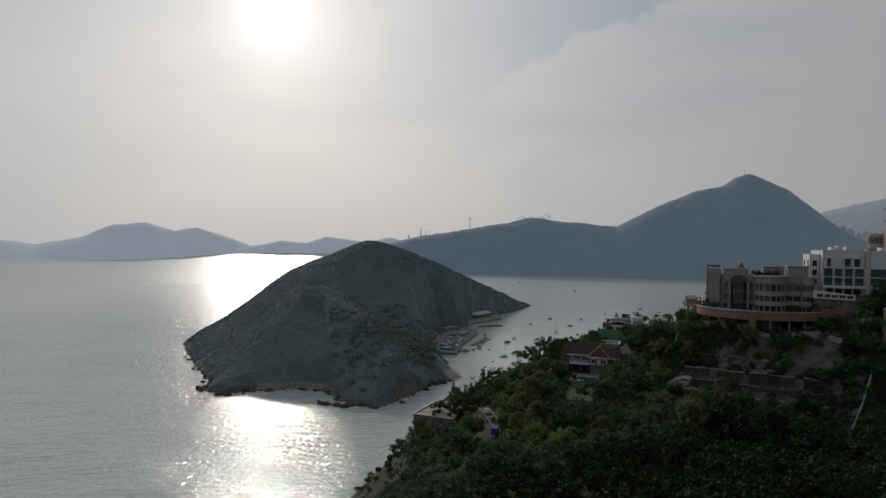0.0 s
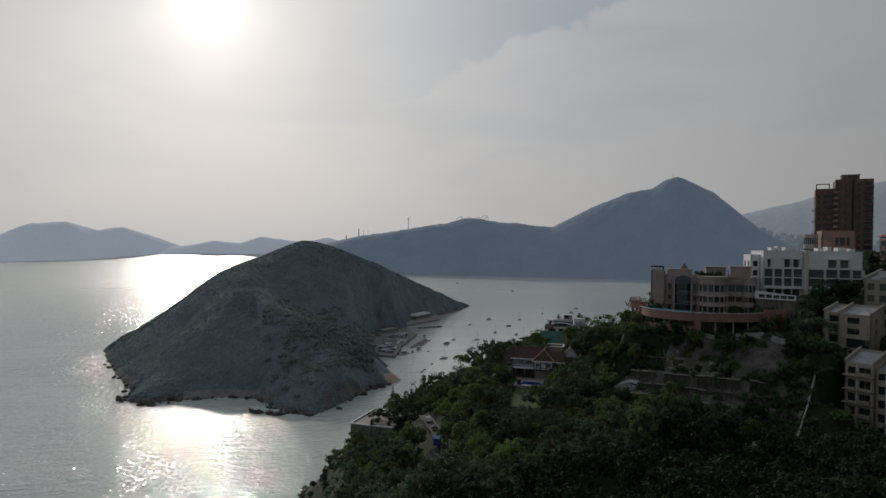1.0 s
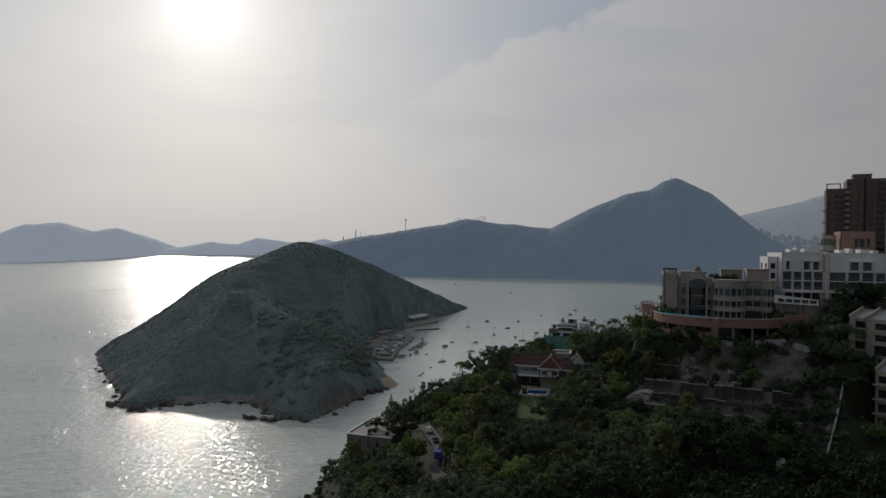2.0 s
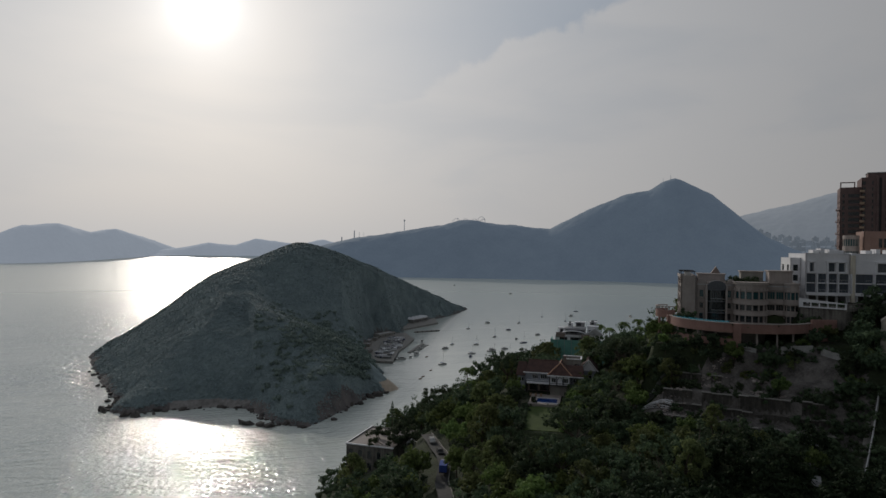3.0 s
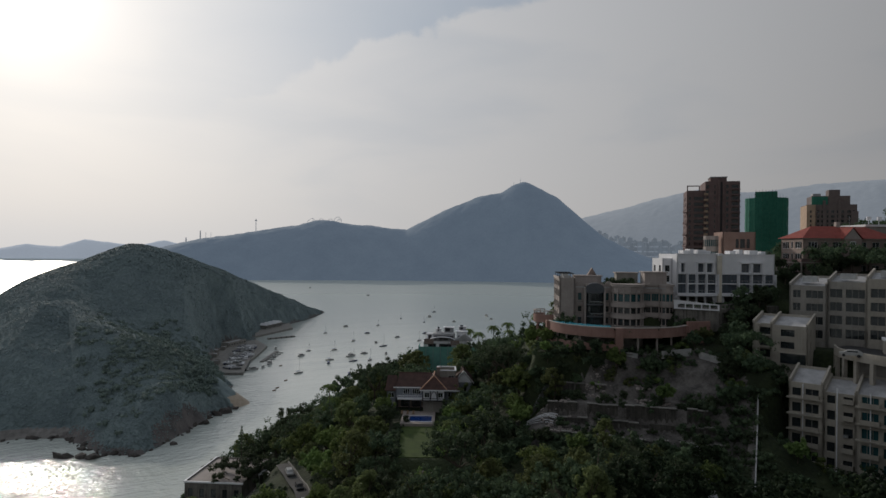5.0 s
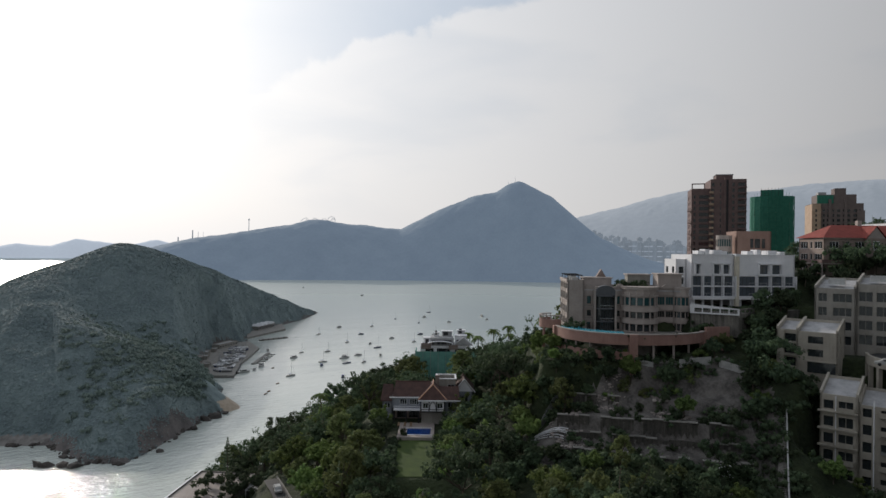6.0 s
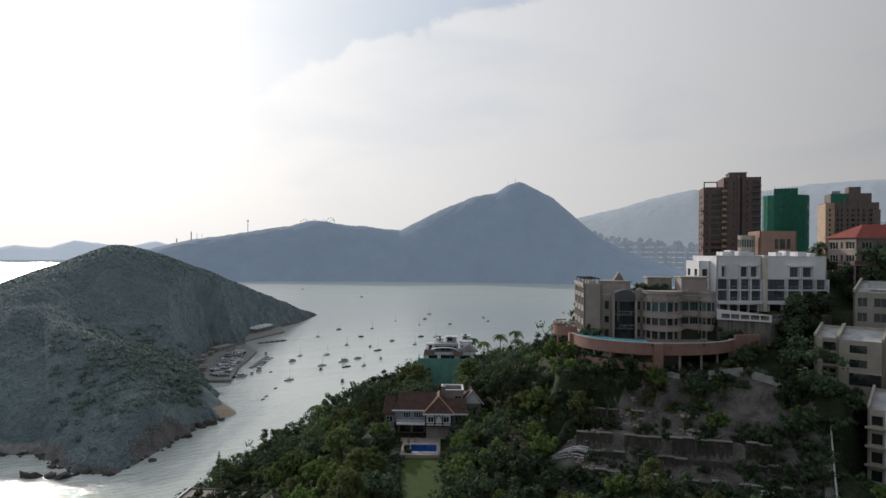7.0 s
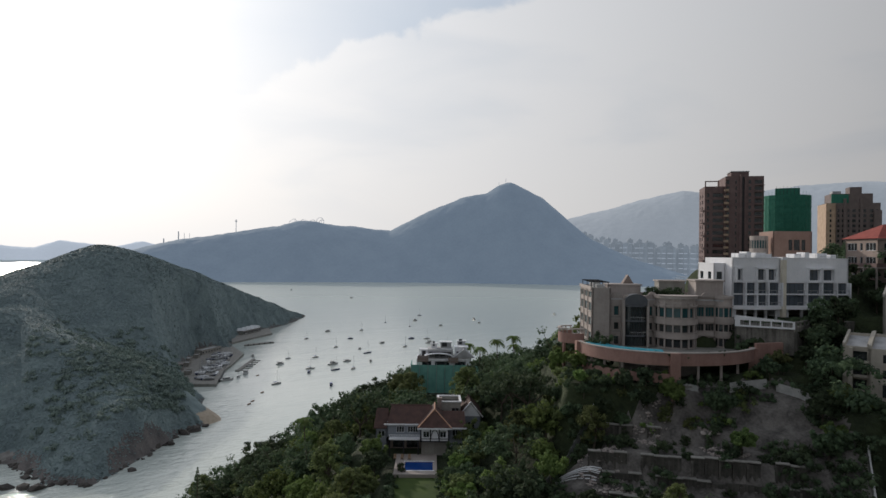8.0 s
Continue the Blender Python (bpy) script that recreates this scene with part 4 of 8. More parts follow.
def curved_apartments():
    t = thing("apartment_building", FORT, "low pinkish stone apartment house with rounded bays and teal windows", "building")
    rows = [(91.3, 93.1), (94.6, 96.2), (97.8, 99.9)]
    bow = arc(4.4, 1.5, 4.3, 4.5, 180, 360, 8)
    end = arc(15.2, 1.8, 1.9, 1.7, 180, 360, 5)
    bay = [(-7.0, 0.4), (-5.8, -0.5), (-3.4, -0.5), (-2.2, 0.4)]
    corners = [(-10.0, 1.5), (-7.0, 1.5)] + bay + [(-2.2, 1.5)] + bow + [(8.9, 1.8)] + end + [(17.1, 13.0), (-10.0, 13.0)]
    bays = {}
    for i in range(len(corners)):
        a, b = corners[i], corners[(i + 1) % len(corners)]
        n = math.hypot(b[0] - a[0], b[1] - a[1])
        mid = ((a[0] + b[0]) / 2, (a[1] + b[1]) / 2)
        if mid[1] > 5:
            continue
        if a in bay and b in bay:
            bays[i] = [(0.12, n - 0.12, 2 if n > 1.6 else 1)]
        elif a in bow and b in bow:
            bays[i] = [(0.06, n - 0.06, 1)]
        elif a in end and b in end:
            bays[i] = [(0.1, n - 0.1, 1)]
        elif n > 4:
            bays[i] = even_bays(n, 2, 1.9, 3)
        elif n > 2.2:
            bays[i] = [(n / 2 - 0.55, n / 2 + 0.55, 1)]
    storey_block(t, corners, 90.6, 102.4, rows, bays, STONE, TANWALL, GLASS, glass_rows={2: TEAL})
    # deep curved spandrels that stand out as shallow balconies, and cornices over them
    for z0, z1, d in ((93.25, 94.5, 0.5), (96.35, 97.6, 0.5), (100.1, 100.35, 0.35), (101.9, 102.5, 0.45)):
        part("spandrel", Build().prism(arc(4.4, 1.5, 4.3 + d, 4.5 + d, 180, 360, 20), z0, z1), STONE, t)
        part("ledge", Build().prism(arc(4.4, 1.5, 4.42 + d, 4.62 + d, 180, 360, 20), z1 - 0.02, z1 + 0.1), STONE, t)
        part("spandrel", Build().prism(arc(15.2, 1.8, 1.9 + d * 0.6, 1.7 + d * 0.6, 180, 360, 10), z0, z1), STONE, t)
        part("ledge", Build().box(8.8, 1.8 - d * 0.8, z0 + 0.2, 13.4, 1.8, z1), STONE, t)
    for k in range(9):
        a = radians(180 + 22.5 * k)
        x, y = 4.4 + 4.42 * math.cos(a), 1.5 + 4.62 * math.sin(a)
        part("pilaster", Build().box(-0.16, -0.16, 91.0, 0.16, 0.16, 101.0), STONE, t, m=pose(x, y, 0, 0, 0, 22.5 * k))
    # tall dark curtain wall under a round arch
    skin = [(-7.05, 0.3), (-5.85, -0.62), (-3.35, -0.62), (-2.15, 0.3)]
    part("curtain_wall", Build().prism(skin + [(-2.15, 0.38), (-3.36, -0.54), (-5.84, -0.54), (-7.05, 0.38)], 91.2, 100.3), GLASS, t, "dark glazed bay")
    head = [(-2.15, 100.2)] + [(-4.6 + 2.45 * math.cos(math.pi * i / 14), 101.2 + 1.5 * math.sin(math.pi * i / 14)) for i in range(15)] + [(-7.05, 100.2)]
    n = len(head)
    part("arch", Build().add([(x, -0.68, z) for x, z in head] + [(x, 1.6, z) for x, z in head], [tuple(reversed(range(n))), tuple(range(n, 2 * n))] + [(i, i + 1, n + i + 1, n + i) for i in range(n - 1)] + [(n - 1, 0, n, 2 * n - 1)]), SLATE, t, "slate-blue arched panel")
    for x in (-7.35, -2.05):
        part("flank", Build().box(x - 0.15, -0.5, 91.0, x + 0.35, 1.5, 101.4), STONE, t)
    for z in (93.3, 96.6, 99.9):
        part("bay_balcony", Build().prism([(-7.2, 0.2), (-6.0, -1.05), (-3.2, -1.05), (-2.0, 0.2)], z, z + 0.3), SLATE, t)
        if z < 99:
            part("bay_rail", Build().prism([(-6.0, -1.05), (-3.2, -1.05), (-3.2, -0.99), (-6.0, -0.99)], z + 1.0, z + 1.08), STEEL, t)
            for k in range(8):
                part("baluster", Build().box(-6.0 + 0.4 * k - 0.02, -1.04, z + 0.3, -6.0 + 0.4 * k + 0.02, -1.0, z + 1.0), STEEL, t)
    for x in (-5.75, -5.2, -4.6, -4.0, -3.45):
        part("mullion", Build().box(x - 0.05, -0.7, 91.2, x + 0.05, -0.62, 100.3), DARKMETAL, t)
    # round-headed gables on the parapet between the bays
    for x in (-8.6, -0.6, 11.2):
        part("parapet_gable", Build().prism([(0.95 * math.cos(math.pi * i / 10), 0.8 * math.sin(math.pi * i / 10)) for i in range(11)], 0.0, 0.35), STONE, t, m=pose(x, 1.78, 102.35, 90, 0, 0))
    # taller sea wing
    wing = [(-14.2, 0.0), (-10.0, 0.0), (-10.0, 15.5), (-14.2, 15.5)]
    storey_block(t, wing, 90.6, 104.0, [(92.0, 93.9), (95.3, 97.2), (98.6, 100.6), (101.6, 103.0)], {3: even_bays(15.5, 3, 3.4, 4)}, STONE, STONE, TEAL)
    part("string_course", Build().box(-14.5, -0.05, 103.5, -14.2, 15.5, 104.2), STONE, t)
    for y, h in ((2.4, 0.9), (6.5, 1.5), (10.0, 1.2)):
        part("roof_unit", Build().box(-12.8, y, 103.2, -11.2, y + 1.5, 104.0 + h * 0.7), HULL, t, "white rooftop plant box")
    # arched surrounds and sills on the sunny sea front
    for i in range(3):
        y = 15.5 - 15.5 / 3 * (i + 0.5)
        for z0, z1 in ((92.0, 93.9), (95.3, 97.2), (98.6, 100.6)):
            part("sill", Build().box(-14.42, y - 1.9, z0 - 0.2, -14.2, y + 1.9, z0), STONE, t)
        for s0 in (-2.3, 2.1):
            part("pilaster", Build().box(-14.32, y + s0, 91.0, -14.2, y + s0 + 0.2, 103.2), STONE, t)
        part("arch_hood", Build().prism([(1.5 * math.cos(math.pi * k / 10), 0.9 * math.sin(math.pi * k / 10)) for k in range(11)], 0.0, 0.16), STONE, t, m=pose(-14.2, y, 103.1) @ pose(0, 0, 0, 90, 0, -90))
    # pergola beams over the roof terrace
    for k in range(7):
        part("pergola_beam", Build().box(-14.3, 1.0 + 2.0 * k, 105.1, -10.2, 1.15 + 2.0 * k, 105.3), DARKMETAL, t)
    for y in (1.1, 7.1, 13.1):
        for x in (-14.1, -10.5):
            part("pergola_post", Build().box(x - 0.07, y - 0.07, 103.2, x + 0.07, y + 0.07, 105.1), DARKMETAL, t)
    # roof rooms
    for x0, y0, x1, y1, z1, mat in ((9.6, 3.2, 15.6, 8.5, 105.6, STONE), (-9.0, 8.0, -1.5, 12.5, 104.2, STONE), (3.0, 9.0, 9.0, 12.8, 105.2, GREYWALL)):
        part("roof_room", Build().box(x0, y0, 101.3, x1, y1, z1), mat, t)
        part("cornice", Build().box(x0 - 0.3, y0 - 0.3, z1, x1 + 0.3, y1 + 0.3, z1 + 0.3), STONE, t)
    part("pediment", Build().add([(-5.0, 11.0, 104.5), (-2.4, 11.0, 104.5), (-3.7, 11.0, 106.6), (-5.0, 13.0, 104.5), (-2.4, 13.0, 104.5), (-3.7, 13.0, 106.6)], [(0, 1, 2), (5, 4, 3), (0, 2, 5, 3), (1, 4, 5, 2), (0, 3, 4, 1)]), TANWALL, t)
    for i in range(9):
        p = local(FORT, -0.5 + 0.85 * i, 6.2 + 1.0 * (i % 2), 101.6)
        shrub(p.x, p.y, p.z, 2.0, 40 + i, label="green shrub in a roof garden planter")


curved_apartments()


def round_terrace():
    t = thing("terrace", FORT, "pink curved pool terrace on piers above the cut slope", "terrace")
    cx, cy, r = -1.0, -1.0, 16.4

    def sweep(ra, a0, a1, n):
        # the curve widens towards its uphill end
        pts = []
        for i in range(n + 1):
            q = a0 + (a1 - a0) * i / n
            pts.append((cx + ra * (1.28 if q > 270 else 1.0) * math.cos(radians(q)), cy + ra * math.sin(radians(q))))
        return pts

    part("deck", Build().prism(sweep(r - 0.4, 172, 335, 40) + [(18.0, 4.0), (-15.0, 6.0)], 90.2, 91.0), CONCRETE, t)
    part("parapet", ring_wall(sweep(r, 184, 335, 48), sweep(r - 0.45, 184, 335, 48), 89.9, 92.3), PINK, t)
    part("coping", ring_wall(sweep(r + 0.12, 184, 335, 48), sweep(r - 0.55, 184, 335, 48), 92.3, 92.5), STONE, t)
    part("lower_band", ring_wall(sweep(r - 0.1, 184, 268, 30), sweep(r - 0.6, 184, 268, 30), 86.5, 88.3), PINK, t)
    part("lower_floor", Build().prism(sweep(r - 0.5, 178, 335, 36), 85.6, 86.0), CONCRETE, t)
    # darker grey puts the void's shade into the wall colour
    part("back_wall", ring_wall(sweep(r - 9.0, 178, 335, 30), sweep(r - 9.4, 178, 335, 30), 86.0, 90.2), GREYWALL, t, "back wall under the terrace, greyed to stand in for shade")
    for a in (184.5, 269, 334):
        x, y = sweep(r - 0.2, a, a, 1)[0]
        part("pier", Build().box(-0.9, -0.9, 82.0, 0.9, 0.9, 92.4), PINK, t, m=pose(x, y, 0, 0, 0, a))
    for a in (200, 216, 232, 250, 284, 300, 316):
        x, y = sweep(r - 1.2, a, a, 1)[0]
        part("column", Build().prism(arc(x, y, 0.28, 0.28, 0, 330, 11), 86.0, 90.2), STONE, t)
    part("end_wall", Build().prism([(18.0, -8.6), (24.4, -6.4), (24.2, -5.8), (17.8, -8.0)], 85.0, 93.4), PINK, t)
    # pool along the edge
    part("pool", ring_wall(sweep(r - 0.6, 192, 262, 30), sweep(r - 3.6, 192, 262, 30), 91.0, 92.57), POOL, t, "pale blue swimming pool water")
    # round balcony over the sea side
    part("balcony", ring_wall(arc(-17.5, 4.0, 3.6, 3.6, 90, 300, 22), arc(-17.5, 4.0, 3.2, 3.2, 90, 300, 22), 91.4, 93.6), PINK, t)
    part("balcony_floor", Build().prism(arc(-17.5, 4.0, 3.4, 3.4, 0, 340, 20), 91.4, 91.8), CONCRETE, t)
    part("balcony_coping", ring_wall(arc(-17.5, 4.0, 3.7, 3.7, 90, 300, 22), arc(-17.5, 4.0, 3.1, 3.1, 90, 300, 22), 94.5, 94.75), STONE, t)
    for a in range(95, 300, 20):
        x, y = -17.5 + 3.4 * math.cos(radians(a)), 4.0 + 3.4 * math.sin(radians(a))
        part("baluster", Build().box(x - 0.12, y - 0.12, 93.6, x + 0.12, y + 0.12, 94.5), STONE, t)
    for x in (-20.0, -16.5):
        part("column", Build().prism(arc(x, 2.0, 0.35, 0.35, 0, 330, 11), 80.0, 91.4), PINK, t)
    for i, a in enumerate((264, 270, 277, 284, 291, 298, 305, 312, 319, 326)):
        p = local(FORT, *sweep(r - 1.3, a, a, 1)[0], 91.0)
        shrub(p.x, p.y, p.z, 1.1, 60 + i, label="low hedge shrub along the terrace edge")
    for i, a in enumerate(range(194, 264, 8)):
        p = local(FORT, *sweep(r - 0.5, a, a, 1)[0], 88.0)
        shrub(p.x, p.y, p.z, 0.6, 120 + i, label="trailing plant in the lower terrace planter")
    for i, (u, v) in enumerate(((-13.5, -5.5), (-14.6, -3.2), (-12.2, -2.2), (17.6, -3.5), (19.0, -1.0), (20.2, -3.6), (21.5, -1.5), (22.6, -3.8), (18.5, 2.0), (20.6, 1.6))):
        p = local(FORT, u, v, 91.0)
        shrub(p.x, p.y, p.z, 2.6, 80 + i, label="dark green bush beside the apartment house")

    rng = np.random.RandomState(71)
    for i in range(46):
        a, d = 186 + 140 * rng.rand(), 0.6 + 5.5 * rng.rand()
        p = local(FORT, *sweep(r + d, a, a, 1)[0], 0)
        shrub(p.x, p.y, ground_z(p.x, p.y) - 0.3, (0.9 if a < 262 else 1.3) + 1.0 * rng.rand(), 400 + i, LEAF[(1, 0, 1, 2)[i % 4]], "leafy bush on the bank under the curved terrace")


round_terrace()
for i, (x, y, r) in enumerate(((120.4, 179.6, 1.1), (121.2, 177.6, 1.0), (118.6, 176.4, 1.3), (117.2, 174.4, 1.4), (119.0, 179.0, 1.2), (116.0, 172.4, 1.3), (120.2, 181.4, 1.3), (130.6, 196.4, 1.8), (132.4, 194.6, 1.8), (133.6, 197.8, 1.9), (131.4, 192.4, 1.6), (117.6, 178.0, 1.5))):
    shrub(x, y, ground_z(x, y) - 0.3, r, 470 + i, LEAF[i % 2], "low leafy bush on the bank under the curved terrace")

# -- white townhouses --
WHITES = pose(161.7, 172.8, 0, 0, 0, -26.6)


def white_block(u0, u1, v0, cols_top, cols_mid, label):
    t = thing("townhouse_block", WHITES, label, "building")
    n = u1 - u0
    c = [(u0, v0), (u1, v0), (u1, 12.0), (u0, 12.0)]
    rows = [(99.75, 102.3), (102.6, 105.15), (105.8, 108.3)]
    holes = [(a - u0, b - u0, lo, hi, k) for (lo, hi), cols in zip(rows, (cols_mid, cols_mid, cols_top)) for a, b, k in cols]
    wall(t, c[0], c[1], 99.2, 111.0, [h[:4] for h in holes], WHITE)
    for h in holes:
        glaze(t, c[0], c[1], h[:4], h[4], 1, DARKMETAL, SKY_TINTED_GLASS, 0.3)
    side = [(s, s + 1.5, lo, hi) for s in (2.5, 6.5) for lo, hi in rows]
    for a, b in ((c[1], c[2]), (c[2], c[3]), (c[3], c[0])):
        ok = side if (a, b) != (c[2], c[3]) else []
        wall(t, a, b, 97.0, 111.0, ok, WHITE)
        for h in ok:
            glaze(t, a, b, h, 1, 1, DARKMETAL, GLASS)
    for lo, hi in rows:
        part("floor_slab", Build().box(u0 + 0.3, v0 + 0.3, lo - 0.5, u1 - 0.3, 11.7, lo - 0.25), CONCRETE, t)
        if lo < 105:
            part("balcony_slab", Build().box(u0 + 2.6, v0 - 0.95, lo - 0.3, u1 - 0.4, v0, lo - 0.08), WHITE, t)
            part("balustrade", Build().box(u0 + 2.6, v0 - 0.95, lo + 0.75, u1 - 0.4, v0 - 0.88, lo + 0.83), STEEL, t)
            for k in range(9):
                x = u0 + 2.65 + (n - 3.1) * k / 8
                part("baluster", Build().box(x - 0.03, v0 - 0.94, lo - 0.08, x + 0.03, v0 - 0.89, lo + 0.75), STEEL, t)
        else:
            part("sill_band", Build().box(u0 + 2.5, v0 - 0.12, lo - 0.22, u1 - 0.6, v0, lo - 0.04), WHITE, t)
    part("roof", Build().box(u0 + 0.3, v0 + 0.3, 109.9, u1 - 0.3, 11.7, 110.2), ROOFGREY, t)
    # white box frames round the top windows
    for a, b, k in cols_top:
        part("window_surround", Build().box(a - 0.35, v0 - 0.7, 105.5, a - 0.05, v0, 108.7).box(b + 0.05, v0 - 0.7, 105.5, b + 0.35, v0, 108.7).box(a - 0.35, v0 - 0.7, 108.4, b + 0.35, v0, 108.75).box(a - 0.35, v0 - 0.7, 105.3, b + 0.35, v0, 105.6), WHITE, t)
    for x in (0.12, 0.36, 0.55, 0.9):
        part("roof_post", Build().tube((u0 + n * x, v0 + 1.5, 110.2), (u0 + n * x, v0 + 1.5, 112.2), 0.05, 0.04), STEEL, t)
    part("parapet_cap", Build().box(u0 - 0.1, v0 - 0.12, 111.0, u1 + 0.1, v0 + 0.4, 111.14), WHITE, t)
    # pale vertical ribs between the bays
    for a, b, k in cols_mid:
        part("rib", Build().box(b + 0.05, v0 - 1.0, 99.6, b + 0.25, v0, 105.2), WHITE, t)
    # projecting first-floor balcony slab with a gentle curve, on posts
    front = [(u0 + n * i / 12, v0 - 0.6 - 1.5 * math.sin(math.pi * i / 12)) for i in range(13)]
    part("balcony_slab", Build().prism(front + [(u1, v0), (u0, v0)], 98.9, 99.7), WHITE, t)
    for k in range(5):
        x = u0 + 0.8 + (n - 1.6) * k / 4
        part("post", Build().box(x - 0.25, v0 + 0.1, 96.4, x + 0.25, v0 + 0.6, 99.2), WHITE, t)
    part("garage_back", Build().box(u0 + 0.4, v0 + 5.5, 96.4, u1 - 0.4, v0 + 5.8, 99.2), GREYWALL, t, "shaded back wall of the open garage")
    for x, w, h in ((0.25, 1.8, 0.9), (0.42, 1.2, 1.3), (0.62, 2.6, 1.1), (0.84, 1.4, 0.8)):
        part("roof_box", Build().box(u0 + n * x, v0 + 2.5, 110.2, u0 + n * x + w, v0 + 5.5, 111.2 + h), WHITE, t)
    part("railing", Build().box(u0 + n * 0.55, v0 + 0.1, 111.0, u0 + n * 0.95, v0 + 0.16, 111.06).box(u0 + n * 0.55, v0 + 0.1, 111.5, u0 + n * 0.95, v0 + 0.16, 111.56), STEEL, t)
    return t


white_block(5.8, 18.0, 0.0, [(6.8, 7.9, 1), (11.9, 13.8, 2), (14.6, 16.5, 2)], [(6.1, 8.6, 2), (8.9, 11.5, 2), (11.8, 14.4, 2), (14.7, 17.9, 3)], "white three-storey townhouses with dark windows and an open garage")
white_block(19.0, 35.5, -0.4, [(24.9, 27.6, 2), (28.5, 31.2, 2)], [(19.2, 24.0, 4), (24.3, 27.95, 2), (28.25, 31.8, 2), (32.1, 35.3, 2)], "white three-storey townhouses with wide dark windows and roof boxes")


def white_links():
    t = thing("stair_tower", WHITES, "narrow cream stair tower between white townhouses", "building")
    part("tower_wall", Build().box(18.0, -0.9, 97.0, 19.0, 3.0, 110.6), CREAM, t)
    part("tower_cap", Build().box(17.9, -1.0, 110.6, 19.1, 3.1, 111.3), WHITE, t)
    t = thing("townhouse_block", WHITES, "lower white end wing of the townhouses", "building")
    storey_block(t, [(2.8, 3.0), (5.8, 3.0), (5.8, 10.0), (2.8, 10.0)], 96.0, 109.7, [(99.9, 101.6), (102.8, 104.6), (105.8, 107.6)], {0: [(0.8, 2.2, 1)], 3: even_bays(7.0, 2, 1.4, 1)}, WHITE, DARKMETAL)


white_links()


def white_deck():
    t = thing("garden_wall", pose(0, 0, 0.7), "long white garden wall with open panels along a raised deck", "wall")
    a, b = (156.5, 163.2), (161.5, 152.9)
    n = math.hypot(b[0] - a[0], b[1] - a[1])
    holes = [(1.0 + 2.05 * i, 2.8 + 2.05 * i, 95.85, 96.9) for i in range(5)]
    wall(t, a, b, 95.5, 97.2, holes, WHITE, 0.3, tops=(97.9, 97.1))
    wall(t, b, (176.0, 154.6), 95.0, 97.1, [(1.0 + 2.4 * i, 3.0 + 2.4 * i, 96.0, 96.75) for i in range(5)], STAINED_SHADED, 0.3)
    for h in holes:
        ux, uy, _ = wall_basis(a, b)
        for k in range(1, 4):
            s = h[0] + (h[1] - h[0]) * k / 4
            x, y = a[0] + ux * s - uy * 0.15, a[1] + uy * s + ux * 0.15
            part("bar", Build().box(x - 0.03, y - 0.03, 95.85, x + 0.03, y + 0.03, 96.9), DARKMETAL, t)
    part("deck", Build().prism([(157.0, 163.4), (161.9, 153.3), (192.0, 154.4), (166.0, 170.0)], 90.0, 95.6), STAINED_SHADED, t)


white_deck()


# -- towers behind --
def brown_tower():
    m = pose(303.4, 267.7, 0, 0, 0, -47)
    t = thing("apartment_tower", m, "tall dark brown tiled apartment tower with stacked balconies", "tower")
    rows = [(103.2 + 3.05 * i, 105.0 + 3.05 * i) for i in range(13)]
    rows_high = [(103.2 + 3.05 * i, 105.0 + 3.05 * i) for i in range(15)]
    storey_block(t, [(0, 2.0), (9.0, 2.0), (9.0, 18.0), (0, 18.0)], 98, 145, rows, {0: [(1.0, 2.0, 1), (3.6, 8.4, 4)], 3: [(3.0, 5.0, 1), (9.0, 11.0, 1)]}, BROWN, DARKMETAL)
    storey_block(t, [(9.0, 0), (26.0, 0), (26.0, 20.0), (9.0, 20.0)], 98, 149.6, rows_high, {0: [(0.3, 1.7, 1), (4.4, 5.0, 1), (10.2, 11.4, 1), (12.9, 16.3, 3)]}, BROWN, DARKMETAL)
    part("plant_room", Build().box(12.0, 3.0, 148.6, 20.0, 12.0, 152.0), BROWN, t)
    part("plant_roof", Build().box(11.7, 2.7, 152.0, 20.3, 12.3, 152.4), ROOFGREY, t)
    part("roof_frame", Build().box(0.0, 2.0, 145.0, 0.5, 2.5, 147.6).box(0.0, 2.0, 147.2, 6.5, 2.5, 147.7).box(6.0, 2.0, 145.0, 6.5, 2.5, 147.6), BROWN, t)
    part("fin", Build().box(15.4, -0.7, 98, 16.2, 0.0, 150.4), BROWN, t)
    part("fin", Build().box(17.6, -0.7, 98, 18.2, 0.0, 149.0), BROWN, t)
    # flat dark strip stands in for the shade of a vertical recess
    part("recess_line", Build().box(16.4, -0.04, 98, 17.4, 0.0, 149.4), DARKMETAL, t)
    for i in range(15):
        part("loggia", Build().box(21.6, -0.9, 102.4 + 3.05 * i, 26.2, 0.0, 102.7 + 3.05 * i), BROWN, t)
    for i in range(14):
        z = 102.6 + 3.05 * i
        part("balcony", Build().box(8.3, -1.3, z, 10.2, 0.0, z + 0.25).box(8.3, -1.3, z + 0.25, 10.2, -1.15, z + 1.05).box(8.3, -1.15, z + 0.25, 8.42, 0.0, z + 1.05), BROWN_LIT, t, "balcony front painted lighter for sunlight")
        if i % 2 == 0 and i < 12:
            part("balcony", Build().box(-1.5, 3.0, z, 0.0, 7.0, z + 0.25).box(-1.5, 3.0, z + 0.25, -1.35, 7.0, z + 1.1), BROWN, t)


brown_tower()


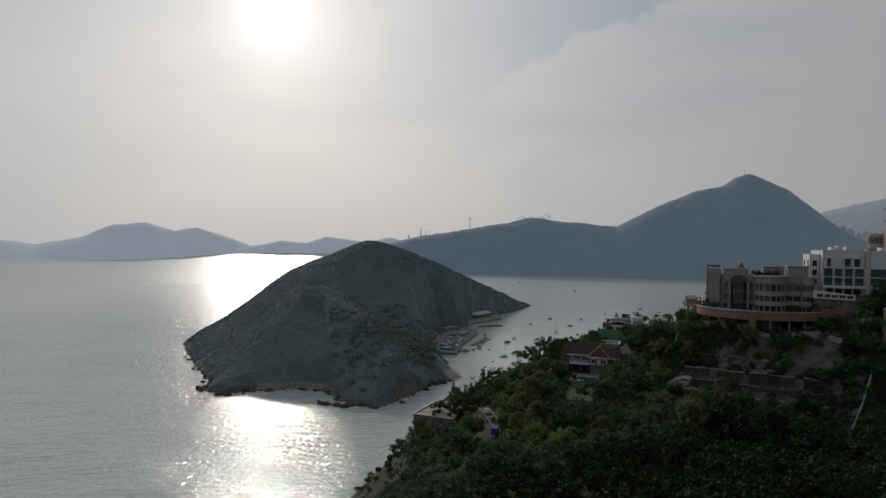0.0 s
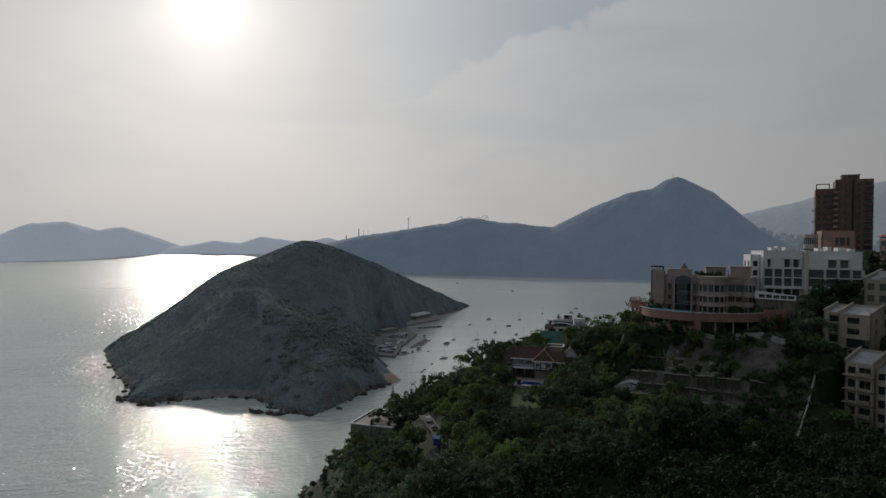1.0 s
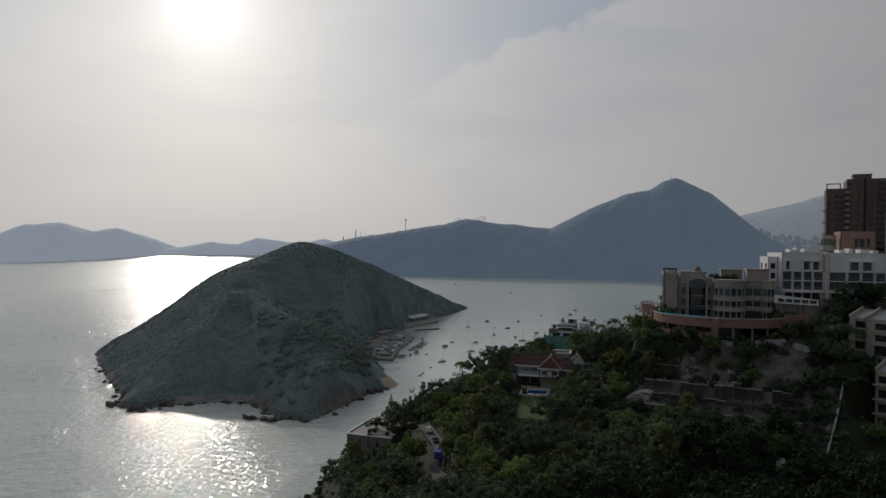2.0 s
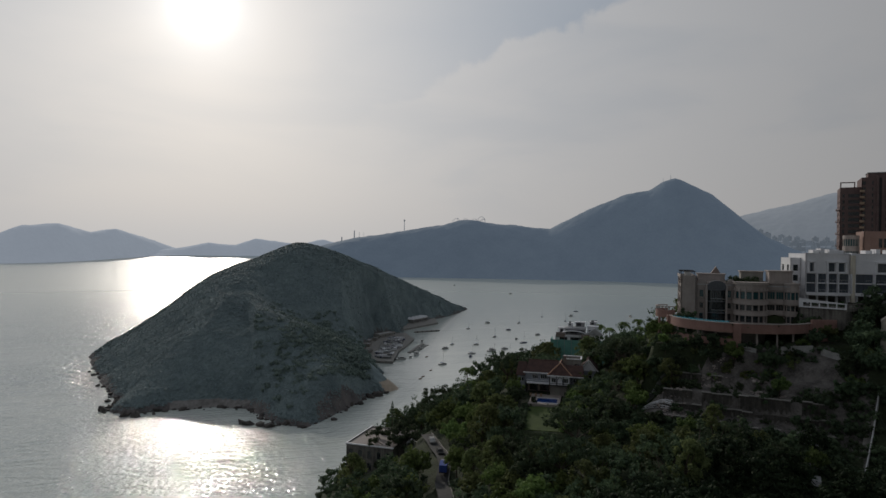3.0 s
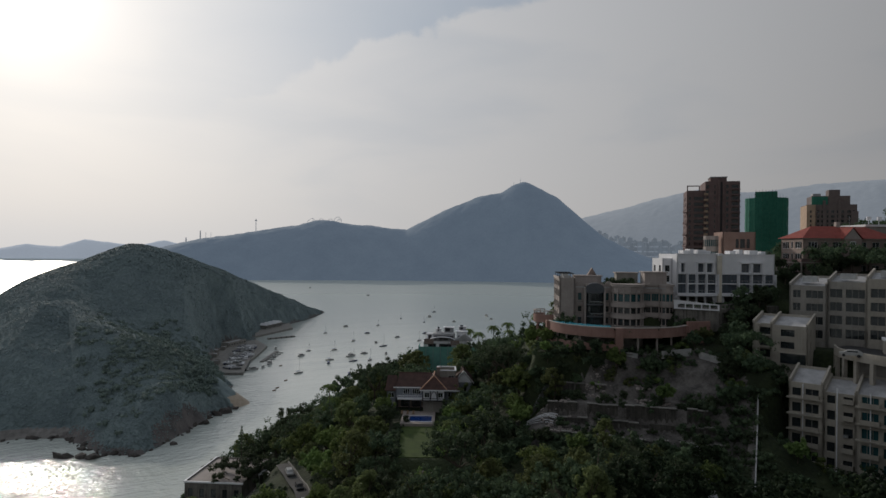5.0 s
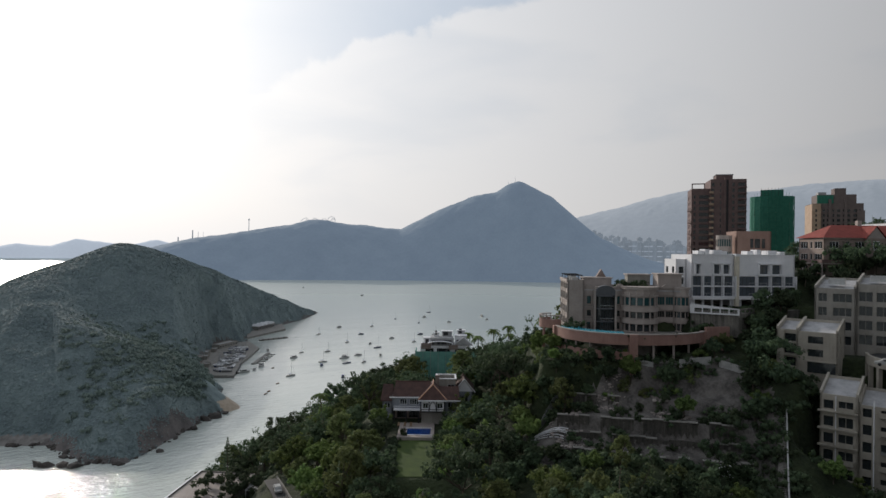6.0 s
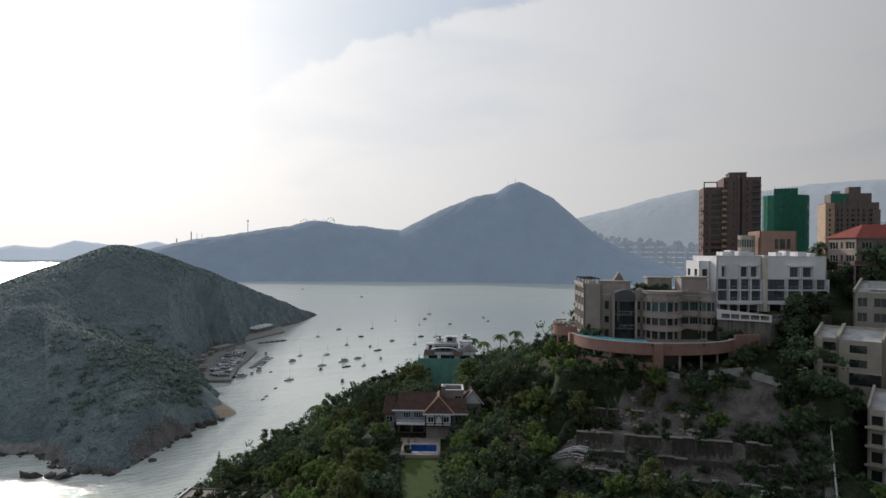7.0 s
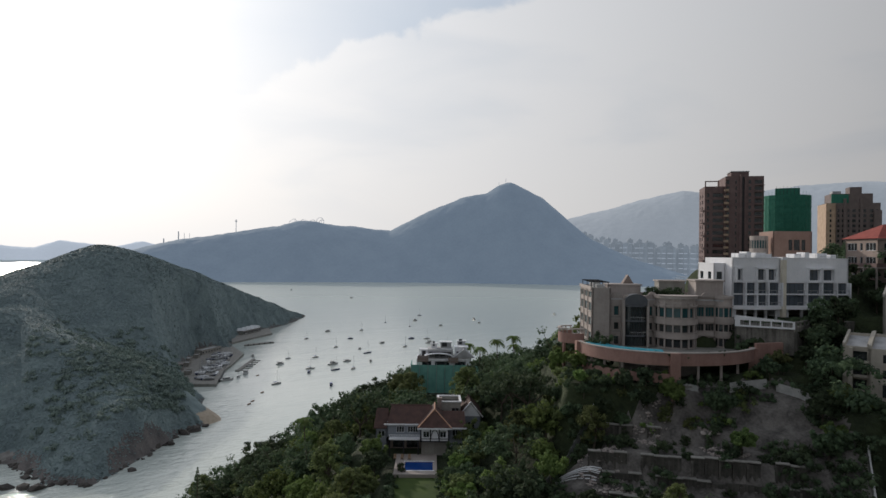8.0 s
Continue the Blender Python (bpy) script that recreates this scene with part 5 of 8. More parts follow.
def netted_tower():
    m = pose(361.0, 271.0, 0, 0, 0, -61)
    t = thing("scaffolded_tower", m, "tower wrapped in green debris netting over bamboo scaffolding", "tower")
    rng = np.random.RandomState(5)
    c = arc(11.25, 5.0, 11.25, 8.4, 180, 360, 9) + [(22.5, 16), (0, 16)]
    part("core", Build().prism(inset(c, 0.8), 98, 143), CONCRETE, t)
    # net panels that sag a little between ledgers
    for i in range(10):
        a, b = c[i], c[i + 1]
        ux, uy, n = wall_basis(a, b)
        cols, rws = max(3, int(n / 1.6)), 22
        S, Z = np.meshgrid(np.linspace(0, n, cols), np.linspace(98, 144.0, rws))
        q = rng.rand(*S.shape) * 0.22
        part("net", grid_mesh("net", a[0] + ux * S + uy * q, a[1] + uy * S - ux * q, Z), NET, t)
    up = [(5.5, -1.5), (17.0, -1.5), (17.0, 10), (5.5, 10)]
    part("upper_net", Build().prism(up, 143, 147.6), NET, t)
    part("net_top", Build().prism(inset(c, 0.1), 143.2, 143.6), NET, t)
    for k in range(15):
        x = 1.0 + 1.45 * k
        y = 4.8 - 8.5 * math.sqrt(max(0.0, 1 - ((x - 11.25) / 11.3) ** 2))
        part("pole", Build().tube((x, y, 120), (x, y, 144.6 + 2.0 * rng.rand()), 0.07, 0.05), NET, t)
    for z in range(102, 145, 4):
        part("ledger", ring_wall(arc(11.25, 5.0, 11.55, 8.7, 185, 355, 18), arc(11.25, 5.0, 11.4, 8.55, 185, 355, 18), z, z + 0.12), NET, t)
    for k in range(7):
        part("pole", Build().tube((6 + 1.7 * k, -1.6, 143), (6 + 1.7 * k, -1.6, 148.2 + rng.rand()), 0.08, 0.06), DARKMETAL, t)


netted_tower()


def tan_tower():
    m = pose(427.0, 269.5, 0, 0, 0, -51) @ Matrix.Diagonal((0.9, 1, 1, 1))
    t = thing("apartment_tower", m, "taupe tiled apartment tower with a sunlight-coloured corner bay and roof rooms", "tower")
    rows = [(102 + 3.0 * i, 103.7 + 3.0 * i) for i in range(13)]
    storey_block(t, [(0, 0), (31, 0), (31, 18), (0, 18)], 95, 143.4, rows, {0: [(6.4, 7.6, 1), (9, 11, 2), (12.4, 13.4, 1), (15, 17, 2), (18.6, 19.6, 1), (21, 23, 2), (25, 27, 2), (28.4, 29.6, 1)], 3: even_bays(18, 3, 1.5, 1)}, TAUPE, DARKMETAL)
    # side face painted lighter for sunlight
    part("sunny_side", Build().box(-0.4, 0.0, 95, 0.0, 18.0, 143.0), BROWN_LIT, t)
    # added front bay, coloured to stand in for the sunlit side face
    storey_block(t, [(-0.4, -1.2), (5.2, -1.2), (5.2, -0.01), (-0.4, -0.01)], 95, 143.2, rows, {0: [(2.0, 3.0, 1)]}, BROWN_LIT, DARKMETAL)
    part("upper_floor", Build().box(3.0, 1.0, 143.0, 27.0, 15.0, 149.0), TAUPE, t)
    part("plant_room", Build().box(14.0, 2.0, 149.0, 21.0, 10.0, 153.0), TAUPE, t)
    part("net", Build().box(3.0, 0.4, 138.0, 13.0, 0.9, 148.6), NET, t, "green net over the upper floors")
    for u in (9.8, 19.4):
        part("pilaster", Build().box(u, -0.9, 95, u + 1.6, 0.0, 146.0), TAUPE, t)
    part("end_bay", Build().box(27.0, -1.4, 95, 31.4, 0.0, 139.0), TAUPE, t)
    part("plant_room", Build().box(4.0, 2.0, 149.0, 9.0, 8.0, 150.6), ROOFGREY, t)


tan_tower()


def rose_house():
    m = pose(200.5, 184.5, 0, 0, 0, -40)
    t = thing("apartment_house", m, "rose-brown tiled house with a rounded glazed corner", "building")
    drum = arc(2.4, 2.4, 2.4, 2.4, 0, 342, 19)
    n = len(drum)
    storey_block(t, drum, 103, 117.2, [(113.6, 116.0), (109.5, 112.0)], {i: [(0.06, math.dist(drum[i], drum[(i + 1) % n]) - 0.06, 1)] for i in range(n)}, STONE, STONE, TEAL, thick=0.25)
    block = [(5.7, 0.8), (16.2, 0.8), (16.2, 11), (5.7, 11)]
    storey_block(t, block, 103, 118.6, [(113.2, 116.2), (108.5, 111.5)], {0: [(4.2, 5.2, 1), (5.6, 7.2, 1), (7.7, 8.7, 1)]}, ROSE, DARKMETAL)


rose_house()


def red_mansion():
    m = pose(207.3, 155.7, 0, 0, 0, -31)
    t = thing("mansion", m, "brown stone mansion with a red hipped tile roof and gable", "building")
    c = [(0, 0), (29, 0), (29, 12), (0, 12)]
    rows = [(106.2, 108.2), (109.6, 111.6), (113.2, 115.2)]
    cols = [(1.6, 4.4, 3), (6.4, 7.4, 1), (9.2, 12.0, 3), (13.4, 15.6, 2), (17.2, 19.6, 2), (21.4, 23.6, 2), (25.2, 27.6, 2)]
    storey_block(t, c, 104.0, 116.2, rows, {0: cols, 3: [(0.8, 4.4, 3), (5.5, 6.5, 1), (7.6, 11.2, 3)]}, TANWALL, WHITE, parapet=0.2)
    for z in (109.0, 112.4, 116.0):
        part("cornice", Build().box(-0.35, -0.45, z, 29.35, 0.0, z + 0.35), STONE, t)
    # balcony that runs round the corner at the middle floor
    part("balcony_slab", Build().box(-1.6, -1.6, 108.7, 0.0, 12.0, 109.0).box(0.0, -1.6, 108.7, 11.8, -0.46, 109.0), STONE, t)
    part("balcony_parapet", Build().box(-1.6, -1.6, 109.0, -1.42, 12.0, 110.0).box(-1.42, -1.6, 109.0, 11.8, -1.42, 110.0), BROWN, t)
    for x, y in ((-1.5, -1.5), (-1.5, 2.9), (-1.5, 7.3), (-1.5, 11.8), (3.6, -1.5), (7.6, -1.5), (11.4, -1.5)):
        part("column", Build().box(x - 0.18, y - 0.18, 103.5, x + 0.18, y + 0.18, 108.7), STONE, t)
    part("roof", Build().add([(-0.8, -0.8, 116.3), (29.8, -0.8, 116.3), (29.8, 12.8, 116.3), (-0.8, 12.8, 116.3), (6.0, 6.0, 120.2), (23.0, 6.0, 120.2)],
                             [(0, 1, 5, 4), (1, 2, 5), (2, 3, 4, 5), (3, 0, 4), (3, 2, 1, 0)]), REDTILE, t)
    part("gable", Build().add([(11.8, -1.2, 116.2), (17.2, -1.2, 116.2), (14.5, -1.2, 119.4), (11.8, 5.0, 116.2), (17.2, 5.0, 116.2), (14.5, 5.0, 119.4)], [(0, 1, 2), (5, 4, 3), (0, 2, 5, 3), (1, 4, 5, 2), (0, 3, 4, 1)]), STONE, t)
    part("gable_roof", Build().add([(11.3, -1.5, 116.1), (14.5, -1.5, 119.8), (14.5, 5.2, 119.8), (11.3, 5.2, 116.1), (17.7, -1.5, 116.1), (17.7, 5.2, 116.1)], [(0, 1, 2, 3), (1, 4, 5, 2)]), REDTILE, t)
    part("portico", Build().box(11.8, -1.2, 104.0, 17.2, 0.0, 116.2), TANWALL, t)
    part("portico_window", Build().box(13.6, -1.3, 112.8, 15.4, -1.2, 115.4), WHITE, t, "white framed stair window")
    part("portico_window", Build().box(13.8, -1.34, 113.0, 14.4, -1.3, 115.2).box(14.6, -1.34, 113.0, 15.2, -1.3, 115.2), GLASS, t, "dark panes of the stair window")
    part("mast", Build().tube((14.5, 0.5, 119.5), (14.5, 0.5, 123.0), 0.06, 0.04), STEEL, t)
    part("chimney", Build().box(13.8, 5.6, 119.0, 15.0, 6.8, 121.6), STONE, t)
    t = thing("house", pose(238, 152, 0, 0, 0, -31), "long grey flat-roofed house with white roof plant", "building")
    storey_block(t, [(0, 0), (30, 0), (30, 12), (0, 12)], 104, 121, [(115.5, 117.5), (111, 113)], {0: even_bays(30, 6, 2.4, 2)}, GREYWALL, WHITE)
    part("roof_edge", Build().box(-0.4, -0.4, 120.6, 30.4, 12.4, 121.3), WHITE, t)
    for x in (3, 6.5, 12):
        part("dish", Build().tube((x, 3, 121), (x, 3, 123.2), 0.1, 0.1).box(x - 0.7, 2.6, 122.8, x + 0.7, 3.0, 124.0), WHITE, t, "white rooftop dish")


red_mansion()

# -- stepped sea-facing flats --
def sloped_cap(parent, u0, v0, u1, v1, z_front, z_back, mat):
    part("roof_edge", Build().add([(u0, v0, z_front), (u0 + 0.45, v0, z_front), (u0 + 0.45, v1, z_back), (u0, v1, z_back), (u0, v0, z_front + 0.6), (u0 + 0.45, v0, z_front + 0.6), (u0 + 0.45, v1, z_back + 0.6), (u0, v1, z_back + 0.6)],
                                  [(3, 2, 1, 0), (4, 5, 6, 7), (0, 1, 5, 4), (1, 2, 6, 5), (2, 3, 7, 6), (3, 0, 4, 7)]), mat, parent)


def pent_block(t, u0, u1, v0, v1, z0, z_front, z_back, rows, bays, mat, glass=None, frame_mat=None):
    """A block with a roof that climbs to the back."""
    c = [(u0, v0), (u1, v0), (u1, v1), (u0, v1)]
    tops = ((z_front, z_front), (z_front, z_back), (z_back, z_back), (z_back, z_front))
    for i in range(4):
        a, b = c[i], c[(i + 1) % 4]
        holes = [(s0, s1, lo, hi, k) for s0, s1, k in bays.get(i, ()) for lo, hi in rows]
        wall(t, a, b, z0, max(tops[i]), [h[:4] for h in holes], mat, 0.35, tops=tops[i])
        for h in holes:
            glaze(t, a, b, h[:4], h[4], 1, frame_mat or mat, glass or GLASS, 0.3)
    for lo, hi in rows:
        part("floor_slab", Build().box(u0 + 0.3, v0 + 0.3, lo - 0.5, u1 - 0.3, v1 - 0.3, lo - 0.2), CONCRETE, t)
    k = (z_back - z_front) / (v1 - v0)
    part("roof", Build().add([(u0 + 0.2, v0 + 0.2, z_front - 0.5), (u1 - 0.2, v0 + 0.2, z_front - 0.5), (u1 - 0.2, v1 - 0.2, z_back - 0.5), (u0 + 0.2, v1 - 0.2, z_back - 0.5)], [(0, 1, 2, 3)]), ROOFGREY, t)
    sloped_cap(t, u0 - 0.05, v0 - 0.15, u1, v1, z_front, z_back, mat)
    sloped_cap(t, u1 - 0.4, v0 - 0.15, u1, v1, z_front, z_back, mat)


def beige_flats():
    t = thing("apartment_house", pose(161.5, 143.7, 0, 0, 0, -73), "cream four-storey flats with deep balconies and slanting roofs", "building")
    rows = [(83.0, 85.0), (85.9, 87.9), (88.7, 90.7), (91.5, 93.3)]
    pent_block(t, 0.0, 4.4, 0.0, 8.5, 82.0, 94.2, 96.0, rows, {0: [(1.3, 4.0, 1)], 3: [(1.0, 2.6, 1)]}, BEIGE, GLASS)
    for lo, hi in rows:
        part("balcony", Build().box(0.2, -0.9, lo - 0.3, 4.3, 0.0, lo).box(0.2, -0.9, lo, 1.2, -0.75, lo + 0.7), BEIGE, t)
    part("pier", Build().box(1.0, -1.0, 82.0, 1.7, 0.0, 94.0), BEIGE, t)
    pent_block(t, 4.4, 12.4, -1.6, 7.5, 81.5, 94.2, 96.2, [(88.7, 90.3), (91.6, 93.2)], {0: [(2.2, 5.2, 2)], 1: [(3.0, 4.2, 1)]}, BEIGE, GLASS, DARKMETAL)
    part("picture_window", Build().box(6.6, -1.75, 85.2, 12.0, -1.6, 87.6), GLASS, t, "wide dark ground-floor window")
    part("window_hood", Build().box(6.4, -2.0, 87.6, 12.2, -1.6, 87.85), BEIGE, t)
    t = thing("apartment_house", pose(174.8, 142.0, 0, 0, 0, -73), "grey-beige stepped flats with recessed dark balconies", "building")
    rows = [(90.2, 92.3), (93.6, 95.6), (96.9, 98.9), (100.2, 102.2)]
    pent_block(t, 0.0, 8.4, 0.0, 12.0, 88.0, 103.4, 105.6, rows, {0: [(0.8, 2.6, 2), (3.8, 7.6, 3)]}, GREYWALL)
    pent_block(t, 8.4, 16.8, 0.8, 12.0, 88.0, 104.6, 106.4, [(z0 + 0.4, z1 + 0.6) for z0, z1 in rows], {0: [(0.5, 3.2, 2), (3.9, 7.9, 3)]}, GREYWALL)
    pent_block(t, 16.8, 26.0, -1.0, 12.0, 88.0, 105.6, 107.4, [(z0 + 0.9, z1 + 1.1) for z0, z1 in rows], {0: [(0.8, 3.8, 2), (4.6, 8.4, 3)]}, BEIGE)
    for k in range(3):
        part("roof_plant", Build().box(2.4 + 8.4 * k, 3.0, 104.2 + k, 5.8 + 8.4 * k, 5.0, 105.6 + k), STEEL, t, "grey rooftop plant")
    # the near white-capped block below the drive
    t = thing("apartment_house", pose(151.7, 129.2, 0, 0, 0, -73), "olive-cream stepped flats with pale slanting roofs", "building")
    rows = [(66.4, 68.6), (69.9, 72.0), (73.3, 75.4), (76.7, 78.8), (80.2, 82.0)]
    pent_block(t, 0.0, 6.6, 0.0, 9.0, 62.0, 83.2, 85.6, rows, {0: [(0.6, 2.4, 1), (3.2, 5.8, 2)]}, BEIGE)
    pent_block(t, 6.6, 12.6, 0.6, 9.0, 62.0, 81.8, 84.0, [(a - 0.8, b - 0.8) for a, b in rows], {0: [(0.6, 2.2, 1), (3.6, 5.4, 1)]}, BEIGE)
    pent_block(t, 12.6, 20.6, -0.6, 9.0, 62.0, 82.4, 85.0, rows, {0: [(1.0, 4.0, 3), (4.8, 7.4, 2)]}, BEIGE, TEAL)
    pent_block(t, 20.6, 30.0, -1.2, 9.0, 62.0, 81.6, 84.2, rows, {0: [(1.0, 4.0, 3), (4.8, 8.4, 3)]}, BEIGE)
    for x in (0.6, 7.0, 13.0):
        part("downpipe", Build().tube((x + 2.2, -0.7 if x > 10 else -0.1, 62.5), (x + 2.2, -0.7 if x > 10 else -0.1, 83), 0.12, 0.12), WHITE, t, "white downpipe")
    for k, (lo, hi) in enumerate(rows):
        for u, v, w in ((3.0, 0.0, 3.0), (10.0, 0.6, 2.2), (13.4, -0.6, 3.4), (21.4, -1.2, 3.4)):
            if (k + int(u)) % 3:
                part("balcony", Build().box(u, v - 1.1, lo - 0.35, u + w, v, lo - 0.15).box(u, v - 1.1, lo - 0.15, u + w, v - 1.0, lo + 0.7).box(u, v - 1.0, lo - 0.15, u + 0.1, v, lo + 0.7).box(u + w - 0.1, v - 1.0, lo - 0.15, u + w, v, lo + 0.7), BEIGE, t)
            else:
                part("air_conditioner", Build().box(u + 0.3, v - 0.45, lo - 0.6, u + 1.2, v, lo - 0.05), STEEL, t)
                part("window_hood", Build().box(u - 0.1, v - 0.5, hi + 0.1, u + w + 0.1, v, hi + 0.25), BEIGE, t)
    for lo, hi in rows[2:]:
        part("ledge", Build().box(-0.3, -0.9, lo - 0.5, 6.6, 0.0, lo - 0.2), BEIGE, t)
        part("ledge", Build().box(12.6, -1.4, lo - 0.5, 20.6, -0.6, lo - 0.2), BEIGE, t)


beige_flats()


def car(name, m, paint_mat, label):
    t = thing(name, m, label, "car")
    b = Build()
    prof = [(-2.2, 0.35), (-2.25, 0.8), (-1.4, 0.95), (-0.7, 1.45), (1.1, 1.5), (2.0, 1.0), (2.2, 0.85), (2.2, 0.35)]
    n = len(prof)
    b.add([(x, -0.85 + (0.12 if z > 1.2 else 0), z) for x, z in prof] + [(x, 0.85 - (0.12 if z > 1.2 else 0), z) for x, z in prof],
          [tuple(range(n)), tuple(reversed(range(n, 2 * n)))] + [(i, n + i, n + (i + 1) % n, (i + 1) % n) for i in range(n)])
    part("body", b, paint_mat, t)
    part("side_windows", Build().box(-0.75, -0.83, 1.0, 1.2, 0.83, 1.36), GLASS, t, "dark side windows")
    for x in (-1.4, 1.4):
        for y in (-0.8, 0.8):
            part("wheel", Build().tube((x, y - 0.1, 0.33), (x, y + 0.1, 0.33), 0.33, 0.33, 14), DARKMETAL, t)


def curved_drive():
    t = thing("driveway", pose(172.0, 117.0, 0, 0, 0, -73), "curved concrete driveway deck over dark garage openings", "driveway")
    cx, cy, r = 4.0, 4.0, 16.0
    outer, inner = arc(cx, cy, r, r, 185, 285, 30), arc(cx, cy, r - 0.5, r - 0.5, 185, 285, 30)
    part("deck", Build().prism(arc(cx, cy, r - 0.3, r - 0.3, 150, 300, 40) + [(cx, cy)], 88.4, 89.0), ASPHALT, t)
    part("edge_wall", ring_wall(outer, inner, 88.0, 90.0), BEIGE, t)
    part("garage_wall", ring_wall(arc(cx, cy, r - 4, r - 4, 180, 290, 24), arc(cx, cy, r - 4.4, r - 4.4, 180, 290, 24), 82.0, 88.4), GREYWALL, t)
    for a in range(188, 290, 14):
        x, y = cx + (r - 0.4) * math.cos(radians(a)), cy + (r - 0.4) * math.sin(radians(a))
        part("pillar", Build().box(-0.4, -0.4, 80.0, 0.4, 0.4, 88.0), BEIGE, t, m=pose(x, y, 0, 0, 0, a))
    part("planter", ring_wall(arc(cx + 1, cy, 7.5, 7.5, 180, 330, 24), arc(cx + 1, cy, 6.9, 6.9, 180, 330, 24), 89.0, 92.0), BEIGE, t)
    part("planter_band", ring_wall(arc(cx + 1, cy, 7.7, 7.7, 180, 330, 24), arc(cx + 1, cy, 6.8, 6.8, 180, 330, 24), 92.0, 92.5), WHITE, t)


curved_drive()
car("car", pose(161.5, 121.0, 89.02, 0, 0, -65), HULL, "white estate car parked on the curved driveway")

# -- half-timbered house with pool and lawn --
HOUSE = pose(97.9, 212.4, 0, 0, 0, -33)


def ridge_roof(parent, u0, v0, u1, v1, z0, z1, mat, hipped=0.0, name="roof"):
    """A saddle roof with its ridge along u; hipped draws the ridge in from the two ends."""
    vm = (v0 + v1) / 2
    top = [(u0 + hipped, vm, z1), (u1 - hipped, vm, z1)]
    low = [(u0, v0, z0), (u1, v0, z0), (u1, v1, z0), (u0, v1, z0)]
    under = [(x, y, z - 0.22) for x, y, z in low]
    return part(name, Build().add(low + top + under, [(0, 1, 5, 4), (1, 2, 5), (2, 3, 4, 5), (3, 0, 4), (0, 6, 7, 1), (1, 7, 8, 2), (2, 8, 9, 3), (3, 9, 6, 0), (9, 8, 7, 6)]), mat, parent)


def timbered_house():
    t = thing("house", HOUSE, "half-timbered villa with brown tile roofs above a pool patio", "house")
    storey_block(t, [(0, 0), (8.0, 0), (8.0, 8.0), (0, 8.0)], 68.9, 72.0, [(69.9, 71.3)], {0: [(2.2, 4.0, 3), (4.8, 7.2, 4)], 3: even_bays(8, 2, 1.4, 2)}, SHADED_WHITE, WHITE, parapet=0.1)
    # ground floor in a darker wall colour, for the shade under the balcony
    storey_block(t, [(0.3, 2.2), (8.0, 2.2), (8.0, 7.7), (0.3, 7.7)], 65.0, 68.9, [(65.8, 68.0)], {0: [(1.0, 3.4, 2), (4.2, 7.0, 3)]}, TANWALL, DARKMETAL, parapet=0.1)
    ridge_roof(t, 0.1, -0.6, 11.0, 8.6, 72.0, 75.3, BROWNTILE, 0.7)
    part("ridge_tiles", Build().tube((0.3, 4.0, 75.32), (10.0, 4.0, 75.32), 0.13, 0.13), BROWNTILE, t)
    part("eave_board", Build().box(-0.6, -0.72, 71.75, 7.6, -0.6, 72.05), WHITE, t)
    part("balcony", Build().box(0.6, -2.0, 68.7, 7.6, 0.0, 68.95), WHITE, t)
    for k in range(13):
        part("baluster", Build().box(0.7 + 0.56 * k, -1.95, 68.95, 0.77 + 0.56 * k, -1.88, 69.8), WHITE, t)
    part("handrail", Build().box(0.6, -2.0, 69.8, 7.6, -1.84, 69.9), WHITE, t)
    for x in (0.8, 4.0, 7.3):
        part("post", Build().box(x - 0.15, -1.9, 65.0, x + 0.15, -1.6, 68.7), DARKMETAL, t)
    # front bay with timber framing
    storey_block(t, [(7.8, -3.0), (14.2, -3.0), (14.2, 5.0), (7.8, 5.0)], 68.6, 71.9, [(69.6, 71.0)], {0: [(0.6, 2.0, 2), (4.4, 5.8, 2)]}, WHITE, WHITE, parapet=0.1)
    # solid block in grey in place of a shaded open loggia
    part("bay_base", Build().box(8.0, -1.4, 65.0, 14.0, 5.0, 68.6), GREYWALL, t, "solid ground-floor block, greyed to stand in for loggia shade")
    timber = Build().box(7.75, -3.08, 68.6, 14.25, -3.0, 68.9).box(7.75, -3.08, 71.5, 14.25, -3.0, 71.8).box(7.75, -3.06, 69.25, 14.25, -3.0, 69.42)
    for x in (7.75, 9.9, 11.9, 13.95):
        timber.box(x, -3.09, 68.9, x + 0.26, -3.0, 71.5)
    # pointed timber arch between the windows
    for k in range(6):
        for sgn in (1, -1):
            (p, q), (r, w) = [(11.03 + sgn * 0.95 * math.cos(0.26 * j), 69.42 + 2.0 * math.sin(0.26 * j)) for j in (k, k + 1)]
            timber.add([(p, -3.12, q), (r, -3.12, w), (r - sgn * 0.16, -3.12, w - 0.12), (p - sgn * 0.2, -3.12, q), (p, -3.0, q), (r, -3.0, w), (r - sgn * 0.16, -3.0, w - 0.12), (p - sgn * 0.2, -3.0, q)], [(0, 1, 2, 3), (0, 4, 5, 1), (3, 2, 6, 7)])
    part("timber_frame", timber, DARKMETAL, t, "black timber framing")
    part("bay_roof", Build().add([(7.2, -3.7, 71.9), (14.8, -3.7, 71.9), (14.8, 5.0, 71.9), (7.2, 5.0, 71.9), (11.0, -0.2, 75.3), (11.0, 6.5, 75.3), (14.8, -3.7, 71.7), (7.2, -3.7, 71.7)],
                                 [(0, 1, 4), (1, 2, 5, 4), (3, 0, 4, 5), (2, 3, 5), (0, 7, 6, 1)]), BROWNTILE, t)
